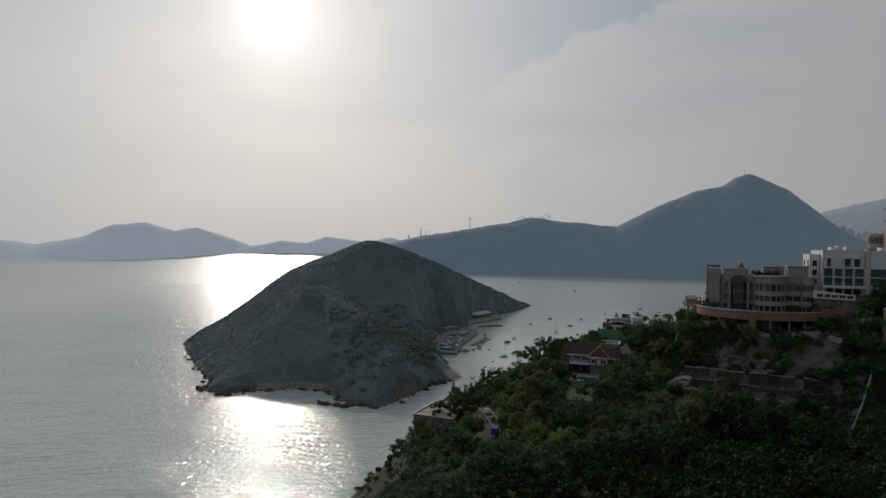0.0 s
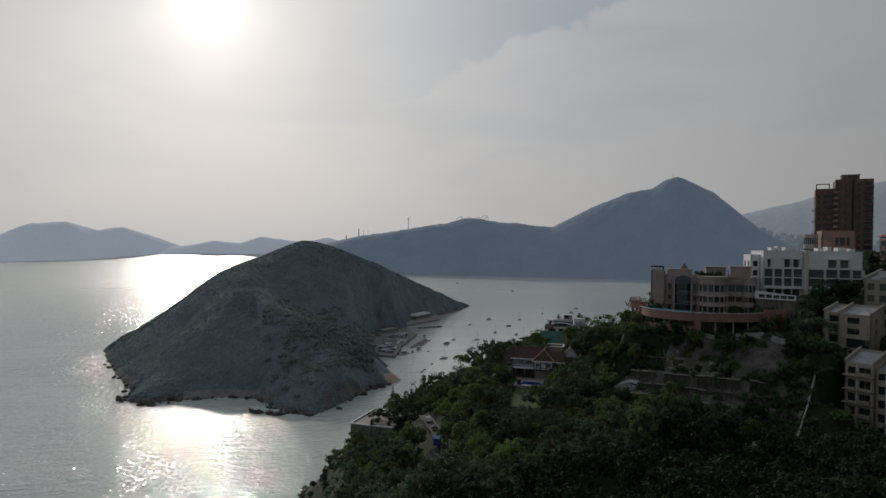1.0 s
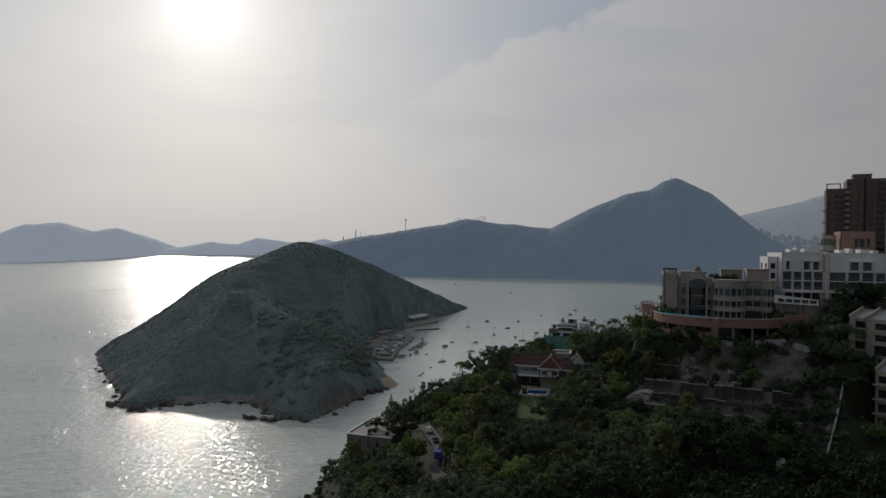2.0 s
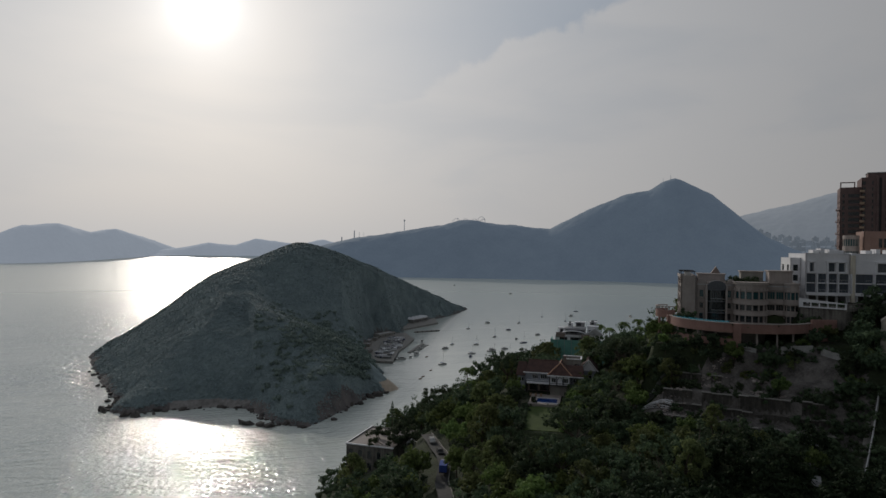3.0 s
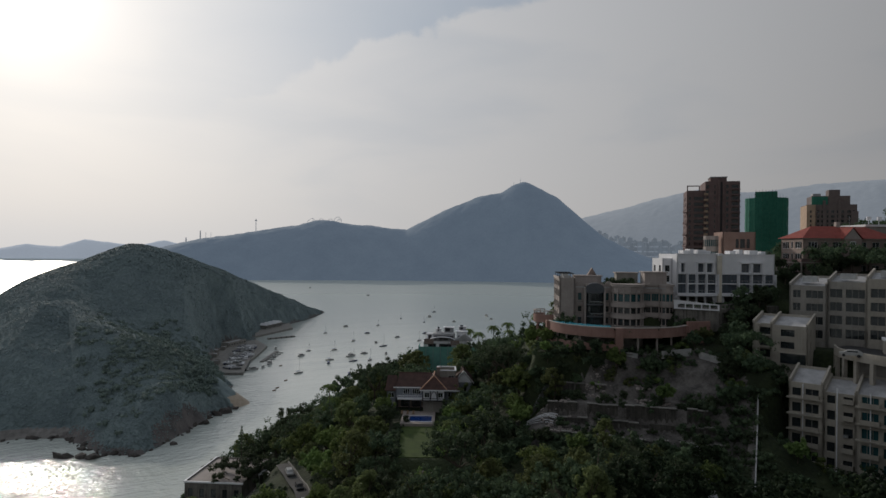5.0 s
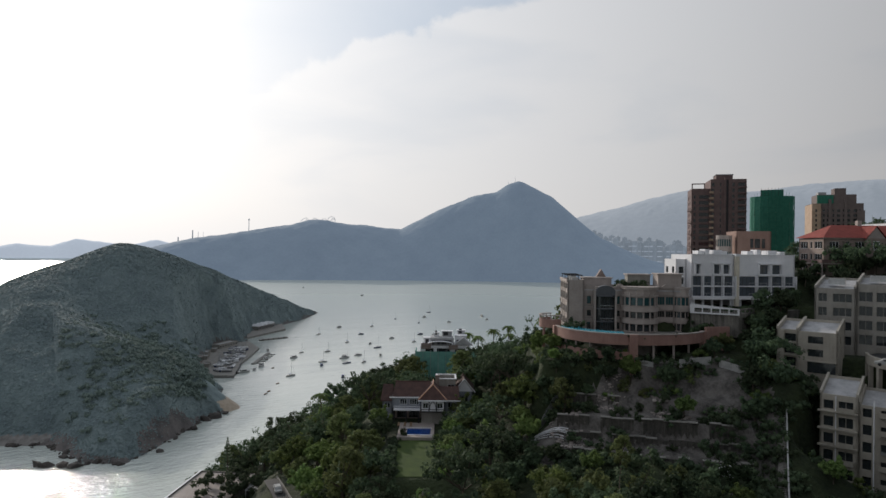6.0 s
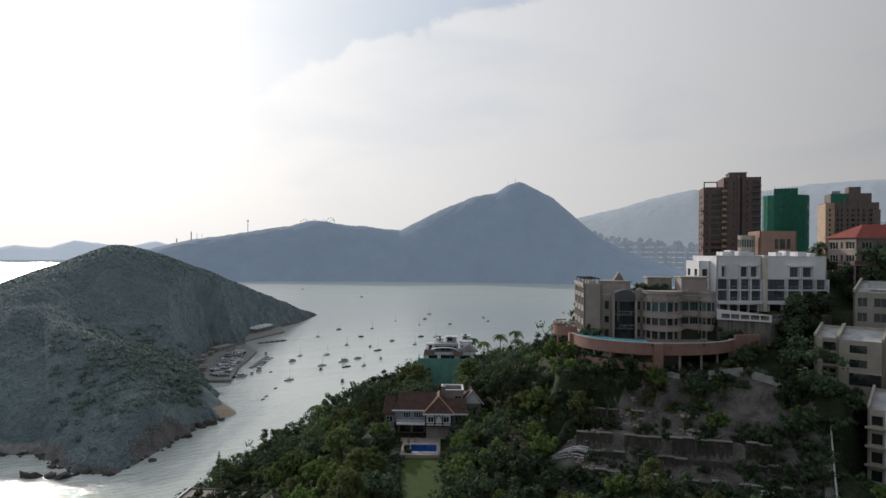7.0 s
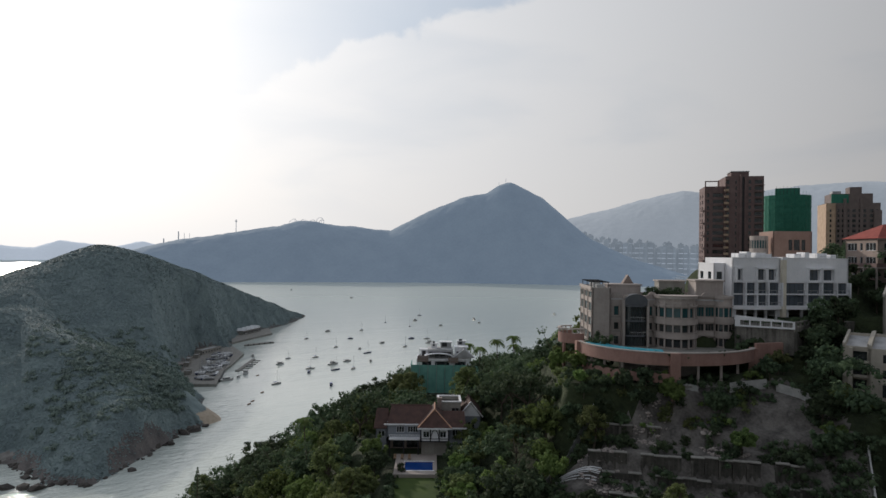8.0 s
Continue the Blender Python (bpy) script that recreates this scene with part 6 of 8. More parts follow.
    # orange on these ridges stands in for the bay roof's sunlit side
    part("ridge_tiles", Build().tube((7.2, -3.7, 71.98), (11.0, -0.2, 75.38), 0.17, 0.17).tube((14.8, -3.7, 71.98), (11.0, -0.2, 75.38), 0.12, 0.12).tube((11.0, -0.2, 75.36), (11.0, 6.5, 75.36), 0.12, 0.12), SUNLIT_TILE, t, "ridges coloured orange for the sunlit roof side")
    part("gutter", Build().box(7.1, -3.82, 71.62, 14.9, -3.7, 71.95), WHITE, t)
    part("chimney", Build().box(11.6, 4.6, 74.0, 12.6, 5.6, 76.6).box(11.5, 4.5, 76.6, 12.7, 5.7, 76.8), TANWALL, t)
    # lower roof running on to the side
    ridge_roof(t, 12.6, -1.7, 18.2, 6.3, 71.5, 74.4, BROWNTILE, 0.3)
    part("gutter", Build().box(14.6, -1.82, 71.2, 18.3, -1.7, 71.5), WHITE, t)
    # flat-roofed wing
    storey_block(t, [(11.8, 5.6), (17.2, 5.6), (17.2, 12.0), (11.8, 12.0)], 65.0, 75.6, [(69.2, 71.0), (72.9, 74.2)], {0: [(3.2, 5.0, 2)], 1: even_bays(6.4, 2, 1.4, 1)}, GREYWALL, WHITE, roof_mat=ASPHALT)
    part("parapet_cap", Build().box(11.6, 5.4, 75.6, 17.4, 5.9, 75.85).box(11.6, 11.7, 75.6, 17.4, 12.2, 75.85).box(11.6, 5.9, 75.6, 12.1, 11.7, 75.85).box(16.9, 5.9, 75.6, 17.4, 11.7, 75.85), WHITE, t)
    storey_block(t, [(14.2, -1.0), (17.6, -1.0), (17.6, 4.6), (14.2, 4.6)], 65.0, 71.4, [(69.4, 70.8)], {0: [(0.8, 2.4, 2)]}, SHADED_WHITE, WHITE)
    # gabled back wing
    storey_block(t, [(17.2, 6.0), (22.0, 6.0), (22.0, 16.0), (17.2, 16.0)], 66.0, 72.2, [(69.0, 70.8)], {0: [(1.6, 3.4, 2)]}, SHADED_WHITE, WHITE, parapet=0.1)
    part("gable_wall", Build().add([(17.2, 6.0, 72.2), (22.0, 6.0, 72.2), (19.6, 6.0, 75.2), (17.2, 6.35, 72.2), (22.0, 6.35, 72.2), (19.6, 6.35, 75.2)], [(0, 1, 2), (5, 4, 3), (0, 2, 5, 3), (1, 4, 5, 2)]), WHITE, t)
    part("back_roof", Build().add([(16.6, 5.6, 72.0), (19.6, 5.6, 75.6), (19.6, 16.4, 75.6), (16.6, 16.4, 72.0), (22.6, 5.6, 72.0), (22.6, 16.4, 72.0), (16.6, 5.6, 71.8), (19.6, 5.6, 75.4), (22.6, 5.6, 71.8)], [(0, 1, 2, 3), (1, 4, 5, 2), (0, 6, 7, 1), (1, 7, 8, 4)]), BROWNTILE, t)
    part("barge_board", Build().tube((16.6, 5.5, 72.1), (19.6, 5.5, 75.7), 0.16, 0.16).tube((22.6, 5.5, 72.1), (19.6, 5.5, 75.7), 0.16, 0.16), WHITE, t)
    # low end wing
    storey_block(t, [(-2.6, 1.0), (0, 1.0), (0, 8.0), (-2.6, 8.0)], 65.0, 70.8, [(68.6, 70.0)], {0: [(0.5, 2.1, 2)]}, SHADED_WHITE, WHITE, parapet=0.1)
    ridge_roof(t, -3.1, 0.5, 0.4, 8.5, 70.8, 74.4, BROWNTILE, 0.4)
    p = thing("patio", HOUSE, "pale paved patio with a dark blue swimming pool", "patio")
    # paving with a real opening for the pool
    u0, u1, v0, v1, z = 2.4, 11.5, -14.6, -1.4, 65.4
    pu0, pu1, pv0, pv1 = 4.6, 10.6, -12.2, -6.6
    for a, b, c, d in ((u0, v0, u1, pv0), (u0, pv1, u1, v1), (u0, pv0, pu0, pv1), (pu1, pv0, u1, pv1)):
        part("paving", Build().box(a, b, z - 1.6, c, d, z), STONE, p)
    part("pool_water", Build().box(pu0, pv0, z - 1.2, pu1, pv1, z - 0.12), DEEPPOOL, p, "dark blue pool water")
    part("pool_edge", Build().box(pu0 - 0.3, pv0 - 0.3, z, pu1 + 0.3, pv0, z + 0.06).box(pu0 - 0.3, pv1, z, pu1 + 0.3, pv1 + 0.3, z + 0.06), WHITE, p)
    part("patio_wall", Build().box(u0 - 0.3, v0 - 0.3, z - 2.0, u1 + 0.3, v0, z + 0.12), STONE, p)
    q = local(HOUSE, 4.0, -12.6, z)
    shrub(q.x, q.y, q.z, 1.2, 91, label="dark bush at the pool corner")
    for k in range(3):
        tb = thing("sun_lounger", HOUSE @ pose(2.2 + 1.6 * k, -4.6, z, 0, 0, 90), "dark sun lounger on the pool patio", "lounger", "loungers on the patio")
        part("bed", Build().box(-0.9, -0.3, 0.25, 0.4, 0.3, 0.33), TEAK, tb)
        part("backrest", Build().add([(0.4, -0.3, 0.28), (0.4, 0.3, 0.28), (0.95, 0.3, 0.75), (0.95, -0.3, 0.75)], [(0, 1, 2, 3)]), TEAK, tb)
        for x in (-0.8, 0.3):
            for y in (-0.26, 0.26):
                part("leg", Build().box(x - 0.03, y - 0.03, 0, x + 0.03, y + 0.03, 0.25), TEAK, tb)


timbered_house()


def netted_house():
    m = pose(142.3, 269.8, 2.0, 0, 0, -33) @ pose(-2.2, 0, 0) @ Matrix.Diagonal((1.26, 1, 1, 1))
    t = thing("house", m, "white villa under renovation behind a green net fence", "house")
    storey_block(t, [(1.0, 1.0), (16.0, 1.0), (16.0, 11.0), (1.0, 11.0)], 60.0, 72.5, [(69.0, 71.6)], {0: [(1.5, 4.0, 2), (5.0, 9.0, 3), (10.5, 13.5, 2)]}, WHITE, DARKMETAL)
    part("upper_storey", Build().box(4.0, 3.0, 72.0, 11.0, 10.0, 75.4), ROOFGREY, t)
    # dark panel on the solid wall, for the shade inside an opening
    part("dark_opening", Build().box(4.4, 2.96, 72.6, 10.6, 3.0, 74.6), DARKMETAL, t, "dark panel standing in for an opening's shade")
    part("scaffold_screen", Build().box(1.2, 0.6, 71.4, 4.2, 0.75, 73.6), TANWALL, t)
    part("scaffold_screen", Build().box(9.6, 0.4, 71.2, 12.4, 0.55, 73.0), TANWALL, t)
    part("vault", ring_wall([(x, z) for x, z in arc(0, 0, 4.0, 1.3, 0, 180, 14)], [(x, z) for x, z in arc(0, 0, 3.8, 1.1, 0, 180, 14)], 0, 6.0), WHITE, t, "white curved canopy roof", m=pose(7.0, 1.0, 73.0, 90, 0, 0) @ pose(0, 0, -6.0))
    for x, y, w, d, z0, z1 in ((2.0, 5.0, 2.4, 3.0, 72.2, 74.9), (11.6, 4.0, 3.4, 4.0, 72.2, 76.0), (7.6, 7.0, 3.0, 2.4, 75.2, 77.3), (12.4, 8.0, 2.2, 2.0, 76.0, 77.6), (5.0, 6.5, 1.6, 1.6, 75.4, 76.8)):
        part("roof_room", Build().box(x, y, z0, x + w, y + d, z1), ROOFGREY if z1 > 77 else WHITE, t)
        part("roof_slab", Build().box(x - 0.3, y - 0.3, z1, x + w + 0.3, y + d + 0.3, z1 + 0.25), WHITE, t)
        # thin dark panel imitates the shade of a doorway
        part("door_opening", Build().box(x + 0.4, y - 0.03, z0 + 0.6, x + w * 0.6, y, z0 + 2.4), DARKMETAL, t)
    part("pitched_roof", Build().add([(11.0, 1.0, 72.8), (17.0, 1.0, 72.8), (14.0, 1.0, 75.8), (11.0, 6.0, 72.8), (17.0, 6.0, 72.8), (14.0, 6.0, 75.8)], [(0, 1, 2), (5, 4, 3), (0, 2, 5, 3), (1, 4, 5, 2)]), ROOFGREY, t)
    rng = np.random.RandomState(9)
    f = thing("net_fence", m, "green scaffold net fence round the villa", "fence")
    S, Z = np.meshgrid(np.linspace(-0.5, 18.0, 24), np.linspace(61.0, 70.6, 9))
    part("net", grid_mesh("net", S, -0.6 + rng.rand(*S.shape) * 0.25, Z), NETPALE, f)
    S, Z = np.meshgrid(np.linspace(-0.6, 10.0, 14), np.linspace(61.0, 70.6, 9))
    part("net", grid_mesh("net", -0.6 + rng.rand(*S.shape) * 0.25, S, Z), NETPALE, f)
    for x in np.linspace(-0.5, 18, 9):
        part("post", Build().tube((x, -0.75, 60), (x, -0.75, 71.2), 0.06, 0.05), STEEL, f)
    for k in range(14):
        x, y = 1.5 + 14.0 * rng.rand(), 0.3 + 3.0 * rng.rand()
        part("scaffold_pole", Build().tube((x, y, 70.5), (x + 0.2 * rng.normal(), y, 73.6 + 2.2 * rng.rand()), 0.05, 0.05, 5), STEEL, t)
    for z in (71.9, 73.2):
        part("scaffold_ledger", Build().tube((1.0, 0.35, z), (16.0, 0.35, z + 0.1), 0.05, 0.05, 5), STEEL, t)


netted_house()


def cliff_villa():
    m = pose(47.2, 245.2, 0, 0, 0, -37)
    t = thing("house", m, "flat-roofed concrete villa on the cliff edge", "house")
    # walls take the darker, streaked concrete to stand in for their shade
    storey_block(t, [(0, 0), (17, 0), (17, 21.5), (0, 21.5)], 33.0, 44.0, [(35.6, 38.0), (39.6, 42.0)], {0: even_bays(17, 5, 1.4, 1), 3: even_bays(21.5, 5, 2.2, 2)}, STAINED_SHADED, DARKMETAL, roof_mat=STONE, parapet=0.35)
    part("roof_edge", Build().box(-0.3, -0.3, 43.7, 17.3, 0.2, 44.1).box(-0.3, 0.2, 43.7, 0.2, 21.8, 44.1), WHITE, t)
    part("terrace", Build().box(17, 2, 36.0, 27, 12, 39.0), STONE, t)
    pg = thing("pergola", m @ pose(17.6, 11.0, 40.0), "white slatted pergola roof beside the villa", "pergola")
    for k in range(6):
        part("slat", Build().box(0, 0.9 * k, 2.6, 7.5, 0.9 * k + 0.35, 2.75), WHITE, pg)
    for x in (0.2, 7.2):
        for y in (0.2, 4.6):
            part("post", Build().box(x - 0.1, y - 0.1, -2.0, x + 0.1, y + 0.1, 2.6), WHITE, pg)


cliff_villa()

# ---- boats in the anchorage ----
def loft(sections):
    """A skin over closed rings of equal size."""
    b, k = Build(), len(sections[0])
    v = [p for s in sections for p in s]
    f = [(i * k + j, i * k + (j + 1) % k, (i + 1) * k + (j + 1) % k, (i + 1) * k + j) for i in range(len(sections) - 1) for j in range(k)]
    return b.add(v, f + [tuple(reversed(range(k))), tuple(range((len(sections) - 1) * k, len(sections) * k))])


def hull(length, beam, free):
    secs = []
    for i in range(9):
        s = i / 8
        w = beam / 2 * (0.72 + 0.5 * s if s < 0.5 else 0.97 * math.cos((s - 0.5) * math.pi * 0.98) ** 0.7 + 0.02)
        w = min(w, beam / 2)
        x, sheer = -length / 2 + length * s, free * (1 + 0.35 * s * s)
        secs.append([(x, -w, sheer), (x, -w * 0.9, 0.1), (x, -w * 0.35, -0.4), (x, w * 0.35, -0.4), (x, w * 0.9, 0.1), (x, w, sheer)])
    return loft(secs)


def sailing_boat(name, length, label, hull_mat):
    t = thing(name, Matrix.Translation((0, 0, -400)), label, "boat", "moored boats")
    part("hull", hull(length, length * 0.3, 0.95), hull_mat, t)
    part("cabin", Build().prism([(-length * 0.18, -0.9), (length * 0.2, -0.7), (length * 0.28, 0), (length * 0.2, 0.7), (-length * 0.18, 0.9)], 0.9, 1.5, 0.85), HULL, t)
    part("cabin_window", Build().box(-length * 0.12, -0.86, 1.1, length * 0.14, 0.86, 1.32), GLASS, t)
    part("cockpit", Build().box(-length * 0.42, -0.6, 0.8, -length * 0.2, 0.6, 0.98), TEAK, t)
    part("mast", Build().tube((length * 0.06, 0, 1.0), (length * 0.06, 0, length * 1.3), 0.11, 0.07), STEEL, t)
    part("boom", Build().tube((length * 0.06, 0, 2.2), (-length * 0.36, 0, 2.3), 0.2, 0.14), CANVAS if hull_mat is HULL else HULL, t, "furled sail on the boom")
    part("spreader", Build().box(length * 0.06 - 0.03, -0.9, length * 0.8, length * 0.06 + 0.03, 0.9, length * 0.8 + 0.06), STEEL, t)
    for s in (1, -1):
        part("stay", Build().tube((s * length * 0.47, 0, 1.1), (length * 0.06, 0, length * 1.28), 0.025, 0.025, 4), STEEL, t)
    return t


def motor_boat(name, length, label, hull_mat, fly=False):
    t = thing(name, Matrix.Translation((0, 0, -400)), label, "boat", "moored boats")
    part("hull", hull(length, length * 0.32, 1.2), hull_mat, t)
    w = length * 0.13
    part("cabin", Build().prism([(-length * 0.25, -w), (length * 0.12, -w), (length * 0.26, -w * 0.5), (length * 0.26, w * 0.5), (length * 0.12, w), (-length * 0.25, w)], 1.1, 2.5, 0.84), HULL, t)
    part("windscreen", Build().prism([(-length * 0.2, -w * 0.97), (length * 0.12, -w * 0.97), (length * 0.25, -w * 0.45), (length * 0.25, w * 0.45), (length * 0.12, w * 0.97), (-length * 0.2, w * 0.97)], 1.75, 2.2, 0.95), GLASS, t, "dark cabin windows")
    part("aft_deck", Build().box(-length * 0.46, -w, 1.1, -length * 0.25, w, 1.2), TEAK, t)
    if fly:
        part("flybridge", Build().prism([(-length * 0.2, -w * 0.8), (length * 0.06, -w * 0.8), (length * 0.06, w * 0.8), (-length * 0.2, w * 0.8)], 2.5, 3.2), HULL, t)
        part("hardtop", Build().box(-length * 0.22, -w * 0.85, 4.3, length * 0.02, w * 0.85, 4.45), HULL, t)
        for x in (-length * 0.2, 0):
            for y in (-w * 0.75, w * 0.75):
                part("post", Build().tube((x, y, 3.1), (x, y, 4.3), 0.05, 0.05, 5), STEEL, t)
    else:
        part("canopy", Build().box(-length * 0.42, -w, 2.5, -length * 0.18, w, 2.6), CANVAS if hull_mat is HULLBLUE else DARKMETAL, t)
    return t


BOATS = [sailing_boat("sailing_boat", 9.5, "white sailing yacht with bare mast moored in the bay", HULL), sailing_boat("sailing_boat", 11.5, "navy-hulled sailing yacht with a tall bare mast", HULLBLUE),
         motor_boat("motor_boat", 10.0, "white motor cruiser moored in the bay", HULL), motor_boat("motor_boat", 13.0, "large white motor yacht with a flybridge", HULL, True),
         motor_boat("motor_boat", 9.0, "dark blue motor boat with a white cabin", HULLBLUE)]
MOORINGS = [(241, 684, 2), (259, 711, 0), (249, 630, 4), (257, 647, 0), (286, 704, 0), (285, 658, 3), (275, 630, 1), (244, 570, 4), (292, 627, 0), (346, 703, 1), (304, 666, 2), (330, 839, 0), (383, 894, 2),
            (378, 813, 4), (333, 757, 0), (351, 732, 2), (324, 654, 2), (506, 954, 1), (429, 883, 0), (513, 892, 1), (560, 953, 3), (405, 722, 0), (558, 876, 2), (655, 923, 3), (633, 879, 2), (446, 776, 4),
            (447, 735, 3), (440, 687, 1), (463, 766, 0), (659, 1771, 3), (680, 1437, 2), (838, 924, 3), (207, 597, 0), (395, 760, 2), (610, 1020, 1)]
boat_rng = np.random.RandomState(21)
for x, y, k in MOORINGS:
    copy_thing(BOATS[k], pose(x, y, 0, 0, 0, 28 + 24 * boat_rng.normal()) @ Matrix.Scale(0.72 + 0.3 * boat_rng.rand(), 4))
for t in BOATS:
    remove_thing(t)


def buoy(x, y):
    t = thing("rowing_boat", pose(x, y, 0, 0, 0, 40), "small dark rowing boat on the water", "boat", "small boats")
    part("hull", hull(4.2, 1.5, 0.45), TEAK, t)
    part("thwart", Build().box(-0.2, -0.6, 0.3, 0.2, 0.6, 0.38), TEAK, t)


for x, y in ((167, 540), (172, 548), (187, 572), (205, 640)):
    buoy(x, y)


# ---- boatyard and landing on the island ----
def boatyard():
    q = thing("quay", Matrix.Identity(4), "grey concrete boatyard quay at the island shore", "quay")
    part("apron", Build().prism([(141, 624), (162, 612), (181, 664), (204, 708), (226, 753), (230, 806), (186, 792), (146, 690)], -2.0, 2.2), CONCRETE, q)
    part("apron", Build().prism([(237, 838), (306, 898), (322, 962), (256, 906)], -2.0, 2.2), CONCRETE, q)
    for k in range(7):
        x, y = 168 + 6.4 * k, 628 + 17.5 * k
        part("fender_wall", Build().prism([(x, y), (x + 6.1, y + 16.7), (x + 6.9, y + 16.4), (x + 0.8, y - 0.3)], -1.0, 2.4), DARKMETAL, q)
    j = thing("jetty", Matrix.Identity(4), "thin floating jetty with finger pontoons", "jetty")
    part("walkway", Build().prism([(193, 668), (196, 666), (229, 722), (226, 724)], 0.1, 0.8), CONCRETE, j)
    for k in range(6):
        x, y = 197 + 5.2 * k, 672 + 8.6 * k
        part("finger", Build().prism([(x, y), (x + 7, y - 4.5), (x + 7.8, y - 3.4), (x + 0.8, y + 1.1)], 0.1, 0.6), CONCRETE, j)
    j = thing("jetty", Matrix.Identity(4), "concrete landing stage with a dark edge", "jetty")
    part("walkway", Build().prism([(246, 816), (283, 824), (283, 829), (247, 822)], -1.0, 1.4), CONCRETE, j)
    for k in range(5):
        part("pile", Build().tube((250 + 7 * k, 816.5 + 1.6 * k, -2), (250 + 7 * k, 816.5 + 1.6 * k, 1.8), 0.5, 0.5), DARKMETAL, j)
    h = thing("clubhouse", pose(139, 690, 4.0, 0, 0, -12), "low white clubhouse with a flat roof at the boatyard", "building")
    storey_block(h, [(0, 0), (14, 0), (14, 9), (0, 9)], -3, 4.4, [(1.2, 3.2)], {0: even_bays(14, 4, 2.4, 2)}, STONE, WHITE)
    h = thing("boat_shed", pose(268, 896, 2.2, 0, 0, 44), "white shed with a wavy pale roof", "building")
    storey_block(h, [(0, 0), (44, 0), (44, 14), (0, 14)], 0, 5.0, [(1.0, 3.6)], {0: even_bays(44, 9, 3.2, 2)}, CONCRETE, WHITE)
    for k in range(4):
        part("roof_shell", Build().add([(11 * k, -1, 5.1), (11 * k + 5.5, -1, 8.0), (11 * k + 11, -1, 5.1), (11 * k, 15, 5.1), (11 * k + 5.5, 15, 8.0), (11 * k + 11, 15, 5.1)], [(0, 1, 4, 3), (1, 2, 5, 4), (0, 2, 1), (3, 4, 5)]), WHITE, h)
    h = thing("shed", pose(186, 762, 2.2, 0, 0, 42), "long grey boat storage shed", "building")
    storey_block(h, [(0, 0), (34, 0), (34, 9), (0, 9)], 0, 4.8, [(1.4, 3.0)], {0: even_bays(34, 7, 2.4, 2)}, GREYWALL, STEEL)
    for x, y, w in ((160, 702, 12), (166, 726, 15), (152, 660, 9), (178, 744, 10)):
        h = thing("shed", pose(x, y, 2.2, 0, 0, 66), "small grey workshop at the boatyard", "building", "boatyard workshops")
        storey_block(h, [(0, 0), (w, 0), (w, 5), (0, 5)], 0, 3.6, [(1.2, 2.6)], {0: even_bays(w, 3, 1.8, 2)}, GREYWALL, STEEL)
    rng = np.random.RandomState(33)
    protos = []
    for mat, label in ((WHITE, "white dinghy stored on the boatyard quay"), (HULLBLUE, "dark blue dinghy stored on the boatyard quay"), (STEEL, "grey dinghy laid up on the boatyard quay")):
        proto = thing("dinghy", Matrix.Translation((0, 0, -400)), label, "boat", "dinghies on the quay")
        part("hull", hull(5.5, 1.9, 0.6), mat, proto)
        part("cover", Build().prism([(-2.4, -0.8), (1.4, -0.8), (2.4, 0), (1.4, 0.8), (-2.4, 0.8)], 0.62, 0.9, 0.6), WHITE if mat is WHITE else ROOFGREY, proto)
        part("trolley", Build().box(-1.6, -0.6, -0.75, 0.8, 0.6, -0.4), STEEL, proto)
        part("mast", Build().tube((0.8, 0, 0.7), (0.8, 0, 6.5), 0.07, 0.05, 5), STEEL, proto)
        protos.append(proto)
    for k in range(105):
        s, w = rng.rand(), rng.rand()
        x, y = 150 + 50 * s + 16 * w, 636 + 132 * s - 8 * w
        copy_thing(protos[k % 3], pose(x, y, 2.98, 0, 0, 20 * rng.normal() + (62 if k % 2 else -28)) @ Matrix.Scale(0.9 + 0.8 * rng.rand() ** 2, 4))
    for proto in protos:
        remove_thing(proto)
    for x, y, r, s in ((199, 655, 60, 1.0), (176, 632, 15, 0.9), (214, 690, 40, 0.7), (232, 741, 75, 0.8), (188, 640, 60, 0.6)):
        cr = thing("motor_boat", pose(x, y, 0, 0, 0, r) @ Matrix.Scale(s, 4), "white cruiser alongside the boatyard quay", "boat")
        part("hull", hull(13, 4.0, 1.4), HULL, cr)
        part("cabin", Build().box(-3.5, -1.5, 1.3, 2.5, 1.5, 3.2), HULL, cr)
        part("cabin_window", Build().box(-3.0, -1.53, 2.1, 2.55, 1.53, 2.8), GLASS, cr)


boatyard()


